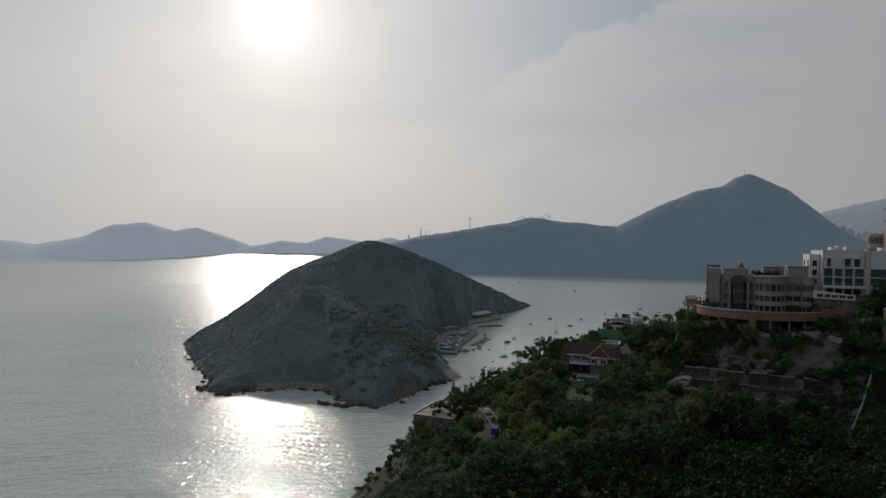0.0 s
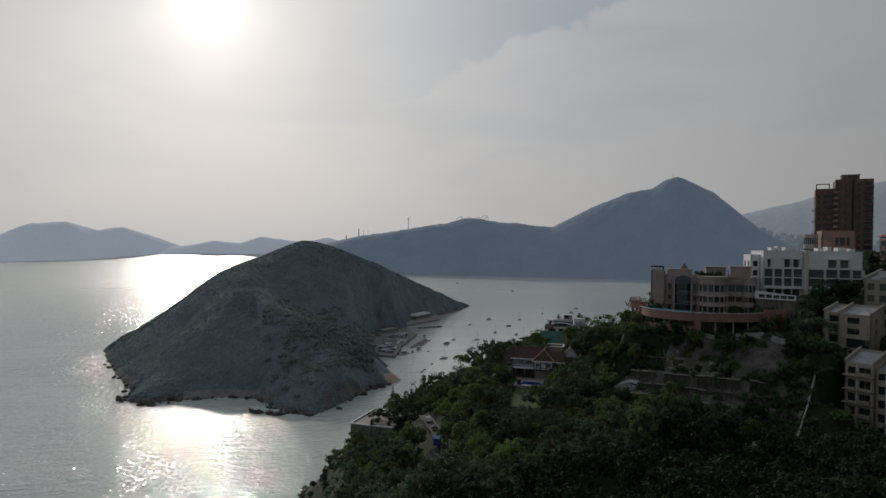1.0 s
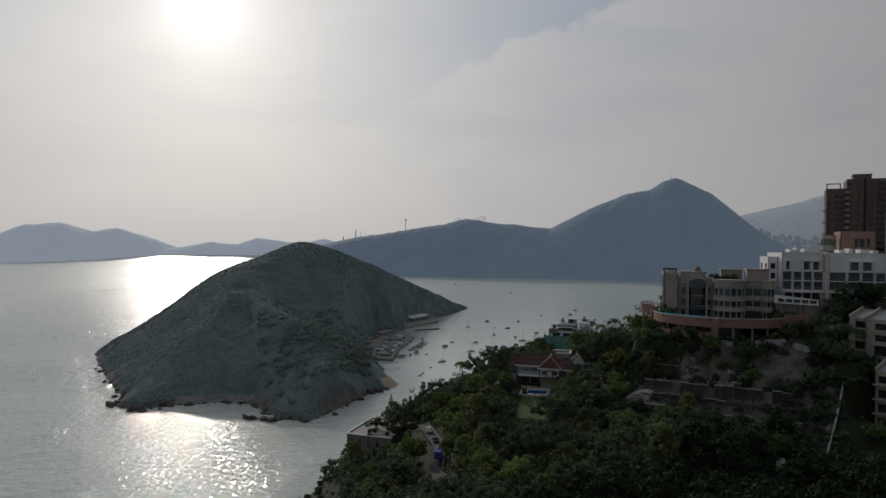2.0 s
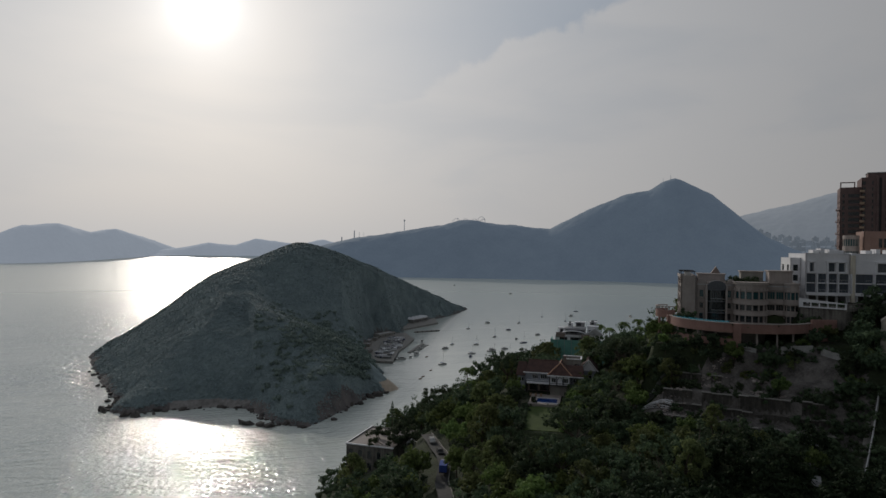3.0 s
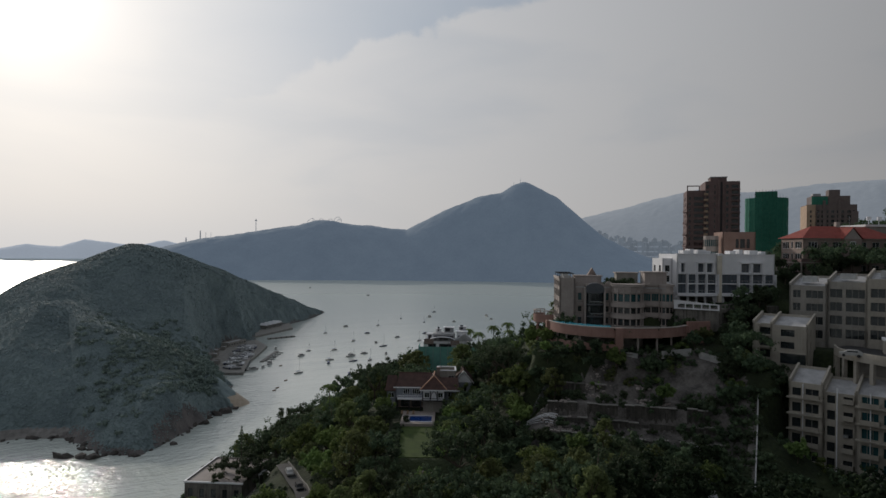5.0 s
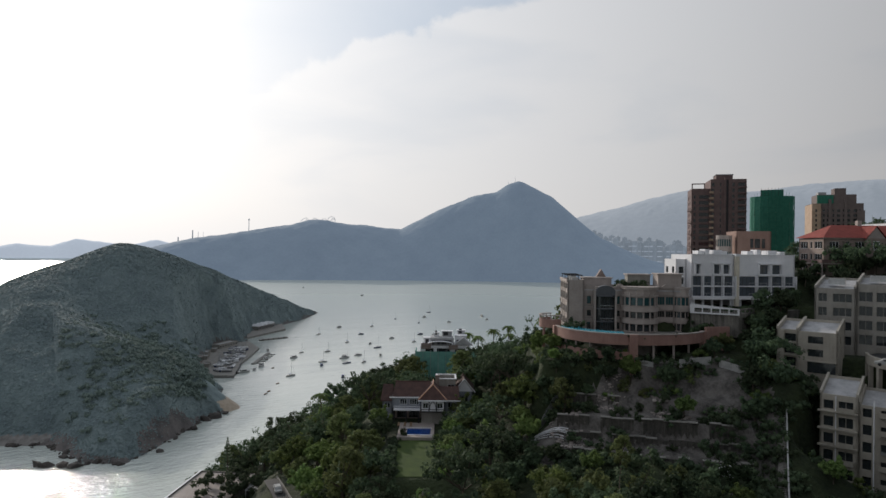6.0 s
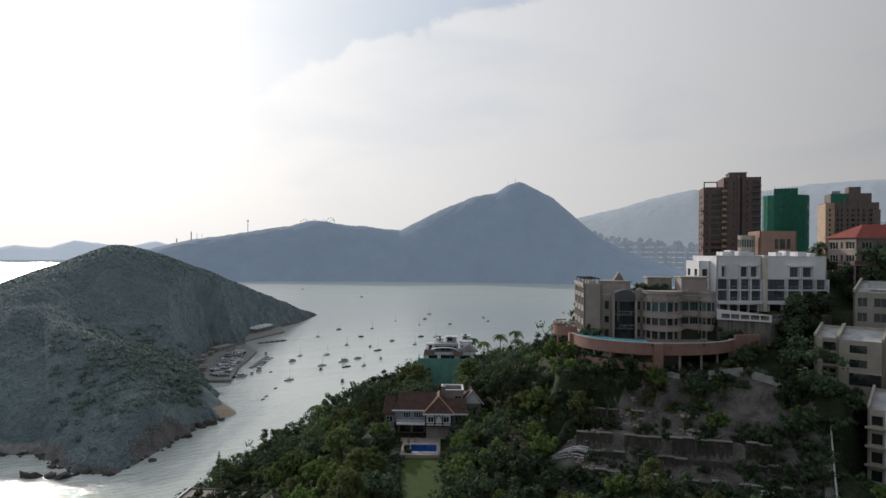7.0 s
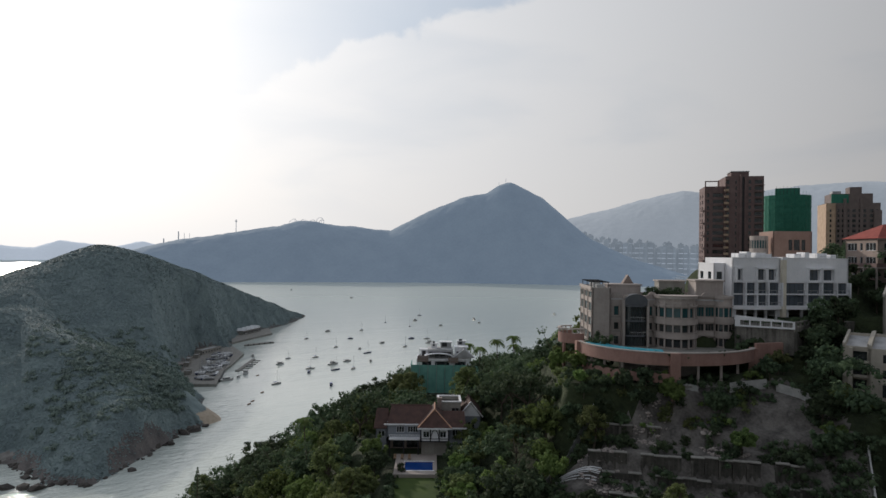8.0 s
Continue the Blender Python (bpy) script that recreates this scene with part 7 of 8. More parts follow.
def shore_rocks():
    """Boulders at the foot of island and mainland, and skerries off the point."""
    rng = np.random.RandomState(4)
    base = np.array(LUMP)
    proto = []
    for k in range(4):
        b = Build().add(base * (0.7 + 0.6 * rng.rand(12, 1)) * np.array([1.3, 1.0, 0.6]), LUMP_FACES)
        proto.append(b.mesh("boulder"))
        proto[-1].materials.append(ROCK)
    spots = []
    for coast, steps in ((ISLE_COAST[:14], 12), (MAIN_COAST[3:8], 16)):
        for i in range(len(coast) - 1):
            for k in range(steps):
                f = (k + rng.rand()) / steps
                spots.append((coast[i][0] + (coast[i + 1][0] - coast[i][0]) * f + rng.normal() * 2.2, coast[i][1] + (coast[i + 1][1] - coast[i][1]) * f + rng.normal() * 2.2, 0.7 + 2.2 * rng.rand() ** 2))
    for x, y in ((-70, 588), (-74, 596), (-62, 505), (-66, 498), (-50, 480), (-44, 476), (24, 438), (30, 434), (36, 430), (20, 441), (112, 486), (118, 489), (101, 470), (126, 497)):
        spots.append((x, y, 2.0 + 1.6 * rng.rand()))
    for x, y, r in spots[:290]:
        solid("boulder", proto[rng.randint(4)], None, "grey-brown boulder at the water's edge", "rock", group="boulders along the shore", m=pose(x, y, 0.1 * r, 20 * rng.normal(), 20 * rng.normal(), 360 * rng.rand()) @ Matrix.Scale(r, 4))


shore_rocks()


# ---- on the far hill ----
def hill_fittings():
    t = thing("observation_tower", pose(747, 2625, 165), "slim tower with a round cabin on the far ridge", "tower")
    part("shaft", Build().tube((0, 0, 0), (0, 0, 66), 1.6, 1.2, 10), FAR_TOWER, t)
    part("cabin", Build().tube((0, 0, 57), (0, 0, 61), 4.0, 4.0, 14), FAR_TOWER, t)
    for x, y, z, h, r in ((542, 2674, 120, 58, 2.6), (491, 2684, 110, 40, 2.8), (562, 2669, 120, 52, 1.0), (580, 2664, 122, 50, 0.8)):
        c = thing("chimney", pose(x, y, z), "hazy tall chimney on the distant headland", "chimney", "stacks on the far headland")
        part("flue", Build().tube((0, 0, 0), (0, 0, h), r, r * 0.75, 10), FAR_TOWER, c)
    c = thing("roller_coaster", pose(1000, 2530, 218), "looping ride track on the far ridge", "ride")
    pts = [(-70 + 11 * i, -6 * i * 0.2, 6 + 14 * math.sin(i * 0.9) ** 2) for i in range(14)]
    for i in range(len(pts) - 1):
        part("track", Build().tube(pts[i], pts[i + 1], 0.8, 0.8, 6), FAR_TOWER, c)
    loop = [(60 + 16 * math.cos(a), -6, 12 + 16 * math.sin(a)) for a in np.linspace(-0.4, 3.6, 14)]
    for i in range(len(loop) - 1):
        part("track", Build().tube(loop[i], loop[i + 1], 0.9, 0.9, 6), FAR_TOWER, c)
    for i in range(0, 14, 2):
        part("leg", Build().tube((pts[i][0], pts[i][1], -14), pts[i], 0.6, 0.5, 5), FAR_TOWER, c)
    m = thing("radio_mast", pose(1712, 2122, 396), "thin lattice mast on the pointed summit", "mast")
    part("pole", Build().tube((0, 0, 0), (0, 0, 26), 0.9, 0.3, 6), FAR_TOWER, m)
    for k in range(4):
        part("brace", Build().box(-1.8, -0.3, 4 + 5 * k, 1.8, 0.3, 4.6 + 5 * k), FAR_TOWER, m)
    part("hut", Build().box(8, -4, -3, 20, 4, 4), FAR_TOWER, m)
    m = thing("radio_mast", pose(1690, 2140, 393), "second thin mast on the summit", "mast")
    part("pole", Build().tube((0, 0, 0), (0, 0, 14), 0.7, 0.3, 6), FAR_TOWER, m)
    # town in the haze
    rng = np.random.RandomState(8)
    for k in range(58):
        s = k / 57 + 0.015 * rng.normal()
        r = 2940 + 240 * rng.rand()
        a = radians(45.6 + 9.6 * s)
        h = (150 + 45 * rng.rand()) * (1.08 - 0.3 * s)
        w, d = 15 + 13 * rng.rand(), 14 + 10 * rng.rand()
        t = thing("tower_block", pose(r * math.sin(a), r * math.cos(a), 0, 0, 0, -48 + 20 * rng.normal()), "tower block of the town, haze put into its colour", "building", "town towers")
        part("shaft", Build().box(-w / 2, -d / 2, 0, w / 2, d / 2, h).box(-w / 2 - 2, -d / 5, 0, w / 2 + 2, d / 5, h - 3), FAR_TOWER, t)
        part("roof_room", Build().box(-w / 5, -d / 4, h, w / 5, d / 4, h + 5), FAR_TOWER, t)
        # window bands are strips of the glowing haze material
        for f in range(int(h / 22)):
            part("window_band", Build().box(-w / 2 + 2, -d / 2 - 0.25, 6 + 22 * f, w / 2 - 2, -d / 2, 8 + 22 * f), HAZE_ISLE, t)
    for k in range(26):
        r, a = 2480 + 260 * rng.rand(), radians(49.5 + 6.5 * rng.rand())
        w, d, h = 24 + 40 * rng.rand(), 16 + 14 * rng.rand(), 10 + 10 * rng.rand()
        t = thing("low_block", pose(r * math.sin(a), r * math.cos(a), 8, 0, 0, -40 + 25 * rng.normal()), "low waterside building of the town, haze put into its colour", "building", "waterside buildings")
        part("shaft", Build().box(-w / 2, -d / 2, -10, w / 2, d / 2, h), FAR_TOWER, t)
        part("roof", Build().box(-w / 2 - 1, -d / 2 - 1, h, w / 2 + 1, d / 2 + 1, h + 1.5), FAR_TOWER, t)
    t = thing("viaduct", Matrix.Identity(4), "curving viaduct below the town, haze put into its colour", "bridge")
    for k in range(10):
        a0, a1 = radians(48.0 + 0.75 * k), radians(48.75 + 0.75 * k)
        r0, r1 = 2600 - 9 * k, 2600 - 9 * (k + 1)
        z0, z1 = 34 - 1.6 * (k - 4) ** 2 * 0.3, 34 - 1.6 * (k - 3) ** 2 * 0.3
        part("span", Build().add([(r0 * math.sin(a0), r0 * math.cos(a0), z0), (r1 * math.sin(a1), r1 * math.cos(a1), z1), (r1 * math.sin(a1), r1 * math.cos(a1), z1 + 5), (r0 * math.sin(a0), r0 * math.cos(a0), z0 + 5),
                                  ((r0 + 14) * math.sin(a0), (r0 + 14) * math.cos(a0), z0 + 5), ((r1 + 14) * math.sin(a1), (r1 + 14) * math.cos(a1), z1 + 5)], [(0, 1, 2, 3), (3, 2, 5, 4)]), FAR_TOWER, t)
        part("pier", Build().box(r0 * math.sin(a0) - 3, r0 * math.cos(a0) - 3, 0, r0 * math.sin(a0) + 3, r0 * math.cos(a0) + 3, z0), FAR_TOWER, t)


hill_fittings()


# ---- single trees with a look of their own ----
def palm(x, y, z, h, seed):
    rng = np.random.RandomState(seed)
    t = thing("palm_tree", pose(x, y, z, 3 * rng.normal(), 3 * rng.normal(), 360 * rng.rand()), "tall palm with a ragged crown of fronds", "palm", "palms")
    part("trunk", Build().tube((0, 0, -1), (0, 0, h * 0.5), 0.22, 0.17, 8).tube((0, 0, h * 0.5), (0, 0, h), 0.17, 0.14, 8), BARK, t)
    for k in range(18):
        a, lift = 6.283 * k / 18 + 0.2 * rng.normal(), 0.9 - 1.3 * rng.rand()
        b, pts = Build(), []
        for i in range(7):
            s = i / 6
            q = 2.9 * s
            pts.append(Vector((math.cos(a) * q, math.sin(a) * q, h + lift * 1.6 * s - 2.2 * s * s)))
        side = Vector((-math.sin(a), math.cos(a), 0))
        for i in range(6):
            for sgn in (1, -1):
                p, n = pts[i], pts[i + 1]
                w = 0.75 * math.sin(math.pi * (0.15 + 0.8 * (i + 0.5) / 6))
                b.add([p, n, n + side * sgn * w + Vector((0, 0, -0.35)), p.lerp(n, 0.45) + side * sgn * w * 0.9 + Vector((0, 0, -0.3))], [(0, 1, 2, 3)])
        part("frond", b, LEAF[0], t)
    return t


for i, (x, y, h) in enumerate(((176, 260, 19.5), (172, 263, 18.0), (167, 268, 15.0), (182, 264, 16.0), (88, 236, 15.0), (163, 270, 16.5), (137, 196, 7.0))):
    palm(x, y, ground_z(x, y), h, 70 + i)


def norfolk_pine(x, y, z, h, seed=3):
    rng = np.random.RandomState(seed)
    t = thing("pine_tree", pose(x, y, z), "slender tiered pine standing above the cliff villa", "tree")
    part("trunk", Build().tube((0, 0, -1), (0, 0, h), 0.25, 0.04), BARK, t)
    b = Build()
    for k in range(13):
        s = k / 12
        r = 2.3 * (1 - s) + 0.25
        zc = h * (0.22 + 0.76 * s)
        for j in range(6):
            a = 6.283 * j / 6 + k
            p = Vector((math.cos(a) * r, math.sin(a) * r, zc + 0.35 * r))
            side = Vector((-math.sin(a), math.cos(a), 0)) * 0.32
            b.add([(0, 0, zc), p - side, p, p + side], [(0, 1, 2), (0, 2, 3)])
            b.add([(0, 0, zc - 0.2), p * 0.97 - side * 0.4 + Vector((0, 0, 0.35)), p * 0.97 + side * 0.4 + Vector((0, 0, -0.3))], [(0, 1, 2)])
    part("crown", b, LEAF[1], t)


norfolk_pine(68, 263, ground_z(68, 263), 16.0)


def lone_tree(kind, x, y, h, seed, leaf, label, per=70, size=0.27):
    per, size = int(per * 0.76), size * 1.15
    t = tree_proto(kind, h, seed, leaf, label, per, size)
    t.matrix_world = pose(x, y, ground_z(x, y) - 0.3, 0, 0, 37 * seed)
    return t


lone_tree("spread", 63, 243, 14.5, 52, LEAF[1], "wide flat-crowned tree beside the villa", 110, 0.3)
for i, (x, y, h) in enumerate(((92, 208, 7.0), (90, 203, 7.0), (113, 203, 7.5), (116, 199, 8.0), (111, 197, 6.5), (84, 195, 6.0), (86, 200, 6.5), (105, 195.5, 6.5), (106, 190, 7.5), (101, 188, 7.0), (98.5, 186, 6.0), (97, 181, 6.5), (95, 178, 6.0), (100, 182, 7.0))):
    lone_tree("round", x, y, h, 260 + i, LEAF[i % 3], "leafy tree close beside the timbered house", 50)
for i, (x, y, h) in enumerate(((44, 241, 3.5), (41, 246, 3.5), (39, 251, 3.0), (47, 238, 3.0), (51, 236, 3.0), (37, 243, 3.0), (42, 236, 3.5), (46, 232, 3.0), (36, 237, 2.6), (55, 233, 3.0), (34, 248, 2.6))):
    lone_tree("round", x, y, h, 280 + i, LEAF[1], "dark wind-shaped scrub on the cliff below the villa", 40)
lone_tree("round", 116, 214, 9.0, 53, BLOSSOM, "mauve flowering tree behind the timbered house")
lone_tree("round", 183, 153, 9.5, 54, LEAF[1], "dark round tree in front of the white townhouses")
lone_tree("round", 178, 152, 8.0, 55, LEAF[1], "dark bushy tree beside the deck wall")
lone_tree("round", 131.5, 161.0, 6.8, 56, LEAF[0], "leafy tree at the foot of the terrace pier")
lone_tree("round", 137.6, 154.6, 7.2, 57, LEAF[1], "dark tree below the terrace end wall")
lone_tree("round", 132.4, 147.0, 6.0, 58, LEAF[0], "rounded bushy tree among the retaining walls")
for i, (x, y, h) in enumerate(((160.5, 150.2, 5.0), (164.0, 149.6, 6.0), (167.5, 149.5, 6.5), (171.5, 149.5, 7.5), (163.0, 146.4, 5.0), (159.2, 147.2, 4.2), (168.0, 146.5, 5.5), (174.5, 147.5, 7.0), (166.0, 153.2, 5.0), (170.5, 153.0, 6.0), (155.4, 152.0, 3.2))):
    lone_tree("round", x, y, h, 220 + i, LEAF[1], "dark dense tree on the shaded bank below the deck", 44)
for i, (x, y, h) in enumerate(((200, 153, 7.0), (205, 150, 7.5), (210, 148, 8.0), (216, 146, 8.0), (222, 144, 8.0), (196, 149, 6.5), (190, 150, 6.0), (202, 146, 6.0), (213, 153, 6.0), (186, 147, 6.0), (200.5, 157.5, 5.5), (206, 157.0, 5.0), (211, 158.5, 5.5), (195, 159.5, 4.5), (204, 161, 4.5), (193.5, 157.0, 5.0))):
    lone_tree("round", x, y, h, 240 + i, LEAF[1], "dark tree on the bank below the mansion", 44)
for i, (x, y, h) in enumerate(((121, 168, 4.5), (125, 167, 4.5), (129, 165, 4.0), (118, 168.5, 4.0), (114, 167.5, 3.5), (132, 164, 2.8), (123, 165.5, 3.4), (127.8, 163.6, 3.8), (120, 174.5, 2.6), (118.6, 171.4, 3.2), (115.5, 172.7, 3.4), (118.3, 178.1, 3.4), (113, 177, 4.2))):
    lone_tree("round", x, y, h, 360 + i, LEAF[1], "small dark bushy tree at the top of the cut", 40)
lone_tree("round", 147.0, 140.5, 7.0, 59, LEAF[1], "dark spreading tree beside the site stair")
lone_tree("round", 142.0, 137.5, 6.4, 61, LEAF[1], "dark bushy tree below the site stair")


for i, (x, y, h) in enumerate(((145, 138, 4.5), (146, 126, 5.0), (150, 138, 5.0), (142, 122, 5.0), (136, 118, 5.0), (130, 186, 4.5), (127, 181, 5.0), (129, 176, 4.5), (134, 194, 4.5), (126, 186, 5.5), (150, 152, 5.0), (155, 153, 5.5))):
    lone_tree("round", x, y, h, 200 + i, LEAF[i % 3], "small leafy tree on the steep bank", 40)


# ---- building site on the cut slope ----
def site():
    # ends of each wall on the plan, height of its top, and its height
    for n0, a0, a1, z, h in ((7.9, -8.5, 6.5, 79.1, 2.8), (0.9, -6.5, 9.5, 76.0, 3.2), (0.7, 11.0, 31.0, 76.3, 3.2), (-0.4, -4.0, 30.0, 72.9, 1.5), (-4.4, -5.0, 34.0, 70.4, 2.6)):
        x0, y0 = 116.7 + 0.755 * n0 + 0.656 * a0, 159.5 + 0.656 * n0 - 0.755 * a0
        x1, y1 = 116.7 + 0.755 * n0 + 0.656 * a1, 159.5 + 0.656 * n0 - 0.755 * a1
        w = thing("retaining_wall", Matrix.Identity(4), "stained concrete retaining wall on the cut slope", "wall", "retaining walls on the slope")
        ux, uy, n = wall_basis((x0, y0), (x1, y1))
        cells = max(4, int(n / 2.2))
        rng = np.random.RandomState(int(x0))
        for i in range(cells):
            if rng.rand() < 0.1:
                continue
            m = Matrix(((ux, -uy, 0, x0 + ux * n * i / cells), (uy, ux, 0, y0 + uy * n * i / cells), (0, 0, 1, z + 0.12 * rng.normal()), (0, 0, 0, 1)))
            part("panel", Build().box(0, 0, -h, n / cells - 0.04, 0.45, -0.35 * rng.rand() ** 2), DARKWALL, w, m=m)
            part("buttress", Build().box(0, -0.35, -h, 0.35, 0.0, -0.3 - 0.8 * rng.rand()), STAINED_SHADED if rng.rand() < 0.4 else DARKWALL, w, m=m)
            if rng.rand() < 0.75:
                part("coping", Build().box(0, -0.45, 0.0, n / cells - 0.03, 0.6, 0.16), CONCRETE, w, m=m)

    # a sheer face of pale sprayed concrete at the end of the upper bench
    w = thing("retaining_wall", Matrix.Identity(4), "pale sprayed-concrete face on the cut slope", "wall")
    face = Build()
    for k in range(5):
        x0, y0 = 140.2 + 1.0 * k, 138.1 - 1.05 * k
        face.add([(x0, y0, 72.2), (x0 + 1.0, y0 - 1.05, 72.2), (x0 + 1.35, y0 - 0.75, 75.5 + 0.2 * math.sin(2.1 * k + 2)), (x0 + 0.35, y0 + 0.3, 75.5 + 0.2 * math.sin(2.1 * k)),
                  (x0 + 0.9, y0 + 0.8, 72.2), (x0 + 1.9, y0 - 0.25, 72.2), (x0 + 1.9, y0 - 0.25, 75.3), (x0 + 0.9, y0 + 0.8, 75.3)], [(0, 1, 2, 3), (3, 2, 6, 7), (5, 4, 7, 6), (0, 3, 7, 4), (1, 5, 6, 2)])
    part("face", face, CONCRETE, w)

    def fence(name, pts, h, mat, label, step=1.0, zs=None):
        f = thing(name, Matrix.Identity(4), label, "fence")
        for (ax, ay), (bx, by) in zip(pts[:-1], pts[1:]):
            n = max(1, int(math.hypot(bx - ax, by - ay) / step))
            for k in range(n):
                p, q = (ax + (bx - ax) * k / n, ay + (by - ay) * k / n), (ax + (bx - ax) * (k + 1) / n, ay + (by - ay) * (k + 1) / n)
                za, zb = (zs[pts.index((ax, ay))], zs[pts.index((bx, by))]) if zs else (ground_z(ax, ay), ground_z(bx, by))
                zp, zq = za + (zb - za) * k / n, za + (zb - za) * (k + 1) / n
                ux, uy, _ = wall_basis(p, q)
                b = Build().add([(p[0], p[1], zp - 0.4), (q[0], q[1], zq - 0.4), (q[0], q[1], zq + h), (p[0], p[1], zp + h)] + [(p[0] - uy * 0.08, p[1] + ux * 0.08, zp - 0.4), (q[0] - uy * 0.08, q[1] + ux * 0.08, zq - 0.4), (q[0] - uy * 0.08, q[1] + ux * 0.08, zq + h), (p[0] - uy * 0.08, p[1] + ux * 0.08, zp + h)],
                                [(0, 1, 2, 3), (7, 6, 5, 4), (3, 2, 6, 7), (0, 3, 7, 4), (1, 5, 6, 2)])
                part("sheet", b, mat, f)

    fence("hoarding", [(141.1, 154.8), (144.0, 153.2), (148.0, 151.4)], 1.5, HULL, "white sheet hoarding at the top of the cut", 0.6, (85.5, 85.8, 86.1))
    fence("hoarding", [(134.6, 161.6), (137.3, 159.0)], 1.1, HULL, "short white sheet hoarding under the terrace")
    fence("hoarding", [(149.2, 150.2), (150.6, 146.4), (152.0, 142.8)], 1.3, HULL, "pale metal hoarding down the slope edge", 0.6, (85.7, 84.9, 83.5))
    fence("hoarding", [(119.5, 169.6), (113.5, 170.6), (107.5, 169.8)], 1.8, STEEL, "grey sheet fence along the site boundary")
    rng = np.random.RandomState(17)
    for k in range(6):
        t = thing("pipe", Matrix.Identity(4), "long white plastic pipe lying on the ground", "pipe", "pipes on the site")
        up, slip = 0.45 - 0.3 * (k % 4), 1.2 * rng.rand()
        pts = [(116.7 + 0.755 * (up - 0.06 * i) + 0.656 * (1.5 * i - 12.5 + slip), 159.5 + 0.656 * (up - 0.06 * i) - 0.755 * (1.5 * i - 12.5 + slip)) for i in range(6)]
        lift = 0.2 + 0.3 * (k // 4)
        for (ax, ay), (bx, by) in zip(pts[:-1], pts[1:]):
            part("length", Build().tube((ax, ay, ground_z(ax, ay) + lift), (bx, by, ground_z(bx, by) + lift), 0.1, 0.1, 8), WHITE, t)
    # white stair handrail line beside the flats
    s = thing("stair", Matrix.Identity(4), "steep concrete stair with a white side wall", "stair")
    run = [(146.0 - 26 * k / 13, 133.0 - 15 * k / 13) for k in range(14)]
    for (ax, ay), (bx, by) in zip(run[:-1], run[1:]):
        za, zb = ground_z(ax, ay), ground_z(bx, by)
        ux, uy, _ = wall_basis((ax, ay), (bx, by))
        ox, oy = -uy * 0.26, ux * 0.26
        part("side_wall", Build().add([(ax, ay, za - 1.2), (bx, by, zb - 1.2), (bx, by, zb + 1.4), (ax, ay, za + 1.4), (ax + ox, ay + oy, za - 1.2), (bx + ox, by + oy, zb - 1.2), (bx + ox, by + oy, zb + 1.4), (ax + ox, ay + oy, za + 1.4)],
                                      [(0, 1, 2, 3), (7, 6, 5, 4), (3, 2, 6, 7), (0, 3, 7, 4), (1, 5, 6, 2)]), HULL, s)
        for j in range(6):
            f = (j + 0.5) / 6
            part("tread", Build().box(-0.18, -1.5, -0.5, 0.18, -0.1, 0.2), CONCRETE, s, m=pose(ax + (bx - ax) * f, ay + (by - ay) * f, za + (zb - za) * f, 0, 0, math.degrees(math.atan2(uy, ux))))
    for x, y, sx, sy in ((121, 128, 3.2, 1.2), (117, 124, 2.4, 1.0), (126, 133, 2.6, 1.4), (98, 139, 2.4, 1.0)):
        b = thing("tarpaulin", pose(x, y, ground_z(x, y) + 0.1, 0, 0, 40), "pale tarpaulin over stacked material", "tarpaulin", "covered stacks")
        part("sheet", Build().prism([(-sx, -sy), (sx, -sy * 0.8), (sx * 0.9, sy), (-sx * 0.8, sy)], 0, 0.9, 0.75), ROOFGREY, b)
    # pale rubble on the bare slope
    co, fc = [], []
    while len(co) < 900:
        x, y = 102 + 32 * rng.rand(), 144 + 30 * rng.rand()
        if bool(in_cut(np.array(x), np.array(y))) and float(value_noise(np.array([[x]]), np.array([[y]]), 6.0, 2, 41)[0, 0]) > -0.05:
            co.append(np.array(LUMP) * (0.12 + 0.4 * rng.rand() ** 3) * (0.7 + 0.6 * rng.rand(12, 1)) * np.array([1.3, 1.0, 0.7]) + np.array([x, y, ground_z(x, y) + 0.05]))
            fc += [tuple(v + 12 * (len(co) - 1) for v in f) for f in LUMP_FACES]
    me = bpy.data.meshes.new("rubble")
    me.from_pydata(np.concatenate(co).tolist(), [], fc)
    solid("rubble", me, STONE, "pale broken stone scattered on the bare slope", "rubble", "stuff")
    for i, (x, y, h) in enumerate(((126.5, 187.5, 3.2), (130, 192, 3.2), (122.5, 185, 2.6), (119, 181, 2.8), (116, 177, 3.2), (115, 174.5, 3.4), (119, 172.6, 3.0), (124, 173.0, 2.6), (128.5, 170.5, 2.4))):
        lone_tree("round", x, y, h, 320 + i, LEAF[i % 3], "leafy tree on the slope beside the curved terrace", 46)
    n = 0
    for k in range(560):
        x, y = 103 + 54 * rng.rand(), 126 + 46 * rng.rand()
        if float(inside_distance(np.array(x), np.array(y), [(137, 156), (152, 148), (146, 139), (132, 147)])) > 0:
            continue
        if not bool(in_cut(np.array(x), np.array(y))) or float(value_noise(np.array([[x]]), np.array([[y]]), 11.0, 2, 31)[0, 0]) < -0.18 and not ((x - 116.7) * 0.755 + (y - 159.5) * 0.656 > 8.5 and x < 136):
            continue
        shrub(x, y, ground_z(x, y) - 0.2, 1.0 + 1.9 * rng.rand() ** 1.5, 300 + k, LEAF[1], "scrubby green bush on the cut slope")
        n += 1
        if n > 58:
            break
    n = 0
    for k in range(900):
        x, y = 120 + 38 * rng.rand(), 122 + 34 * rng.rand()
        along, up = (x - 116.7) * 0.656 - (y - 159.5) * 0.755, (x - 116.7) * 0.755 + (y - 159.5) * 0.656
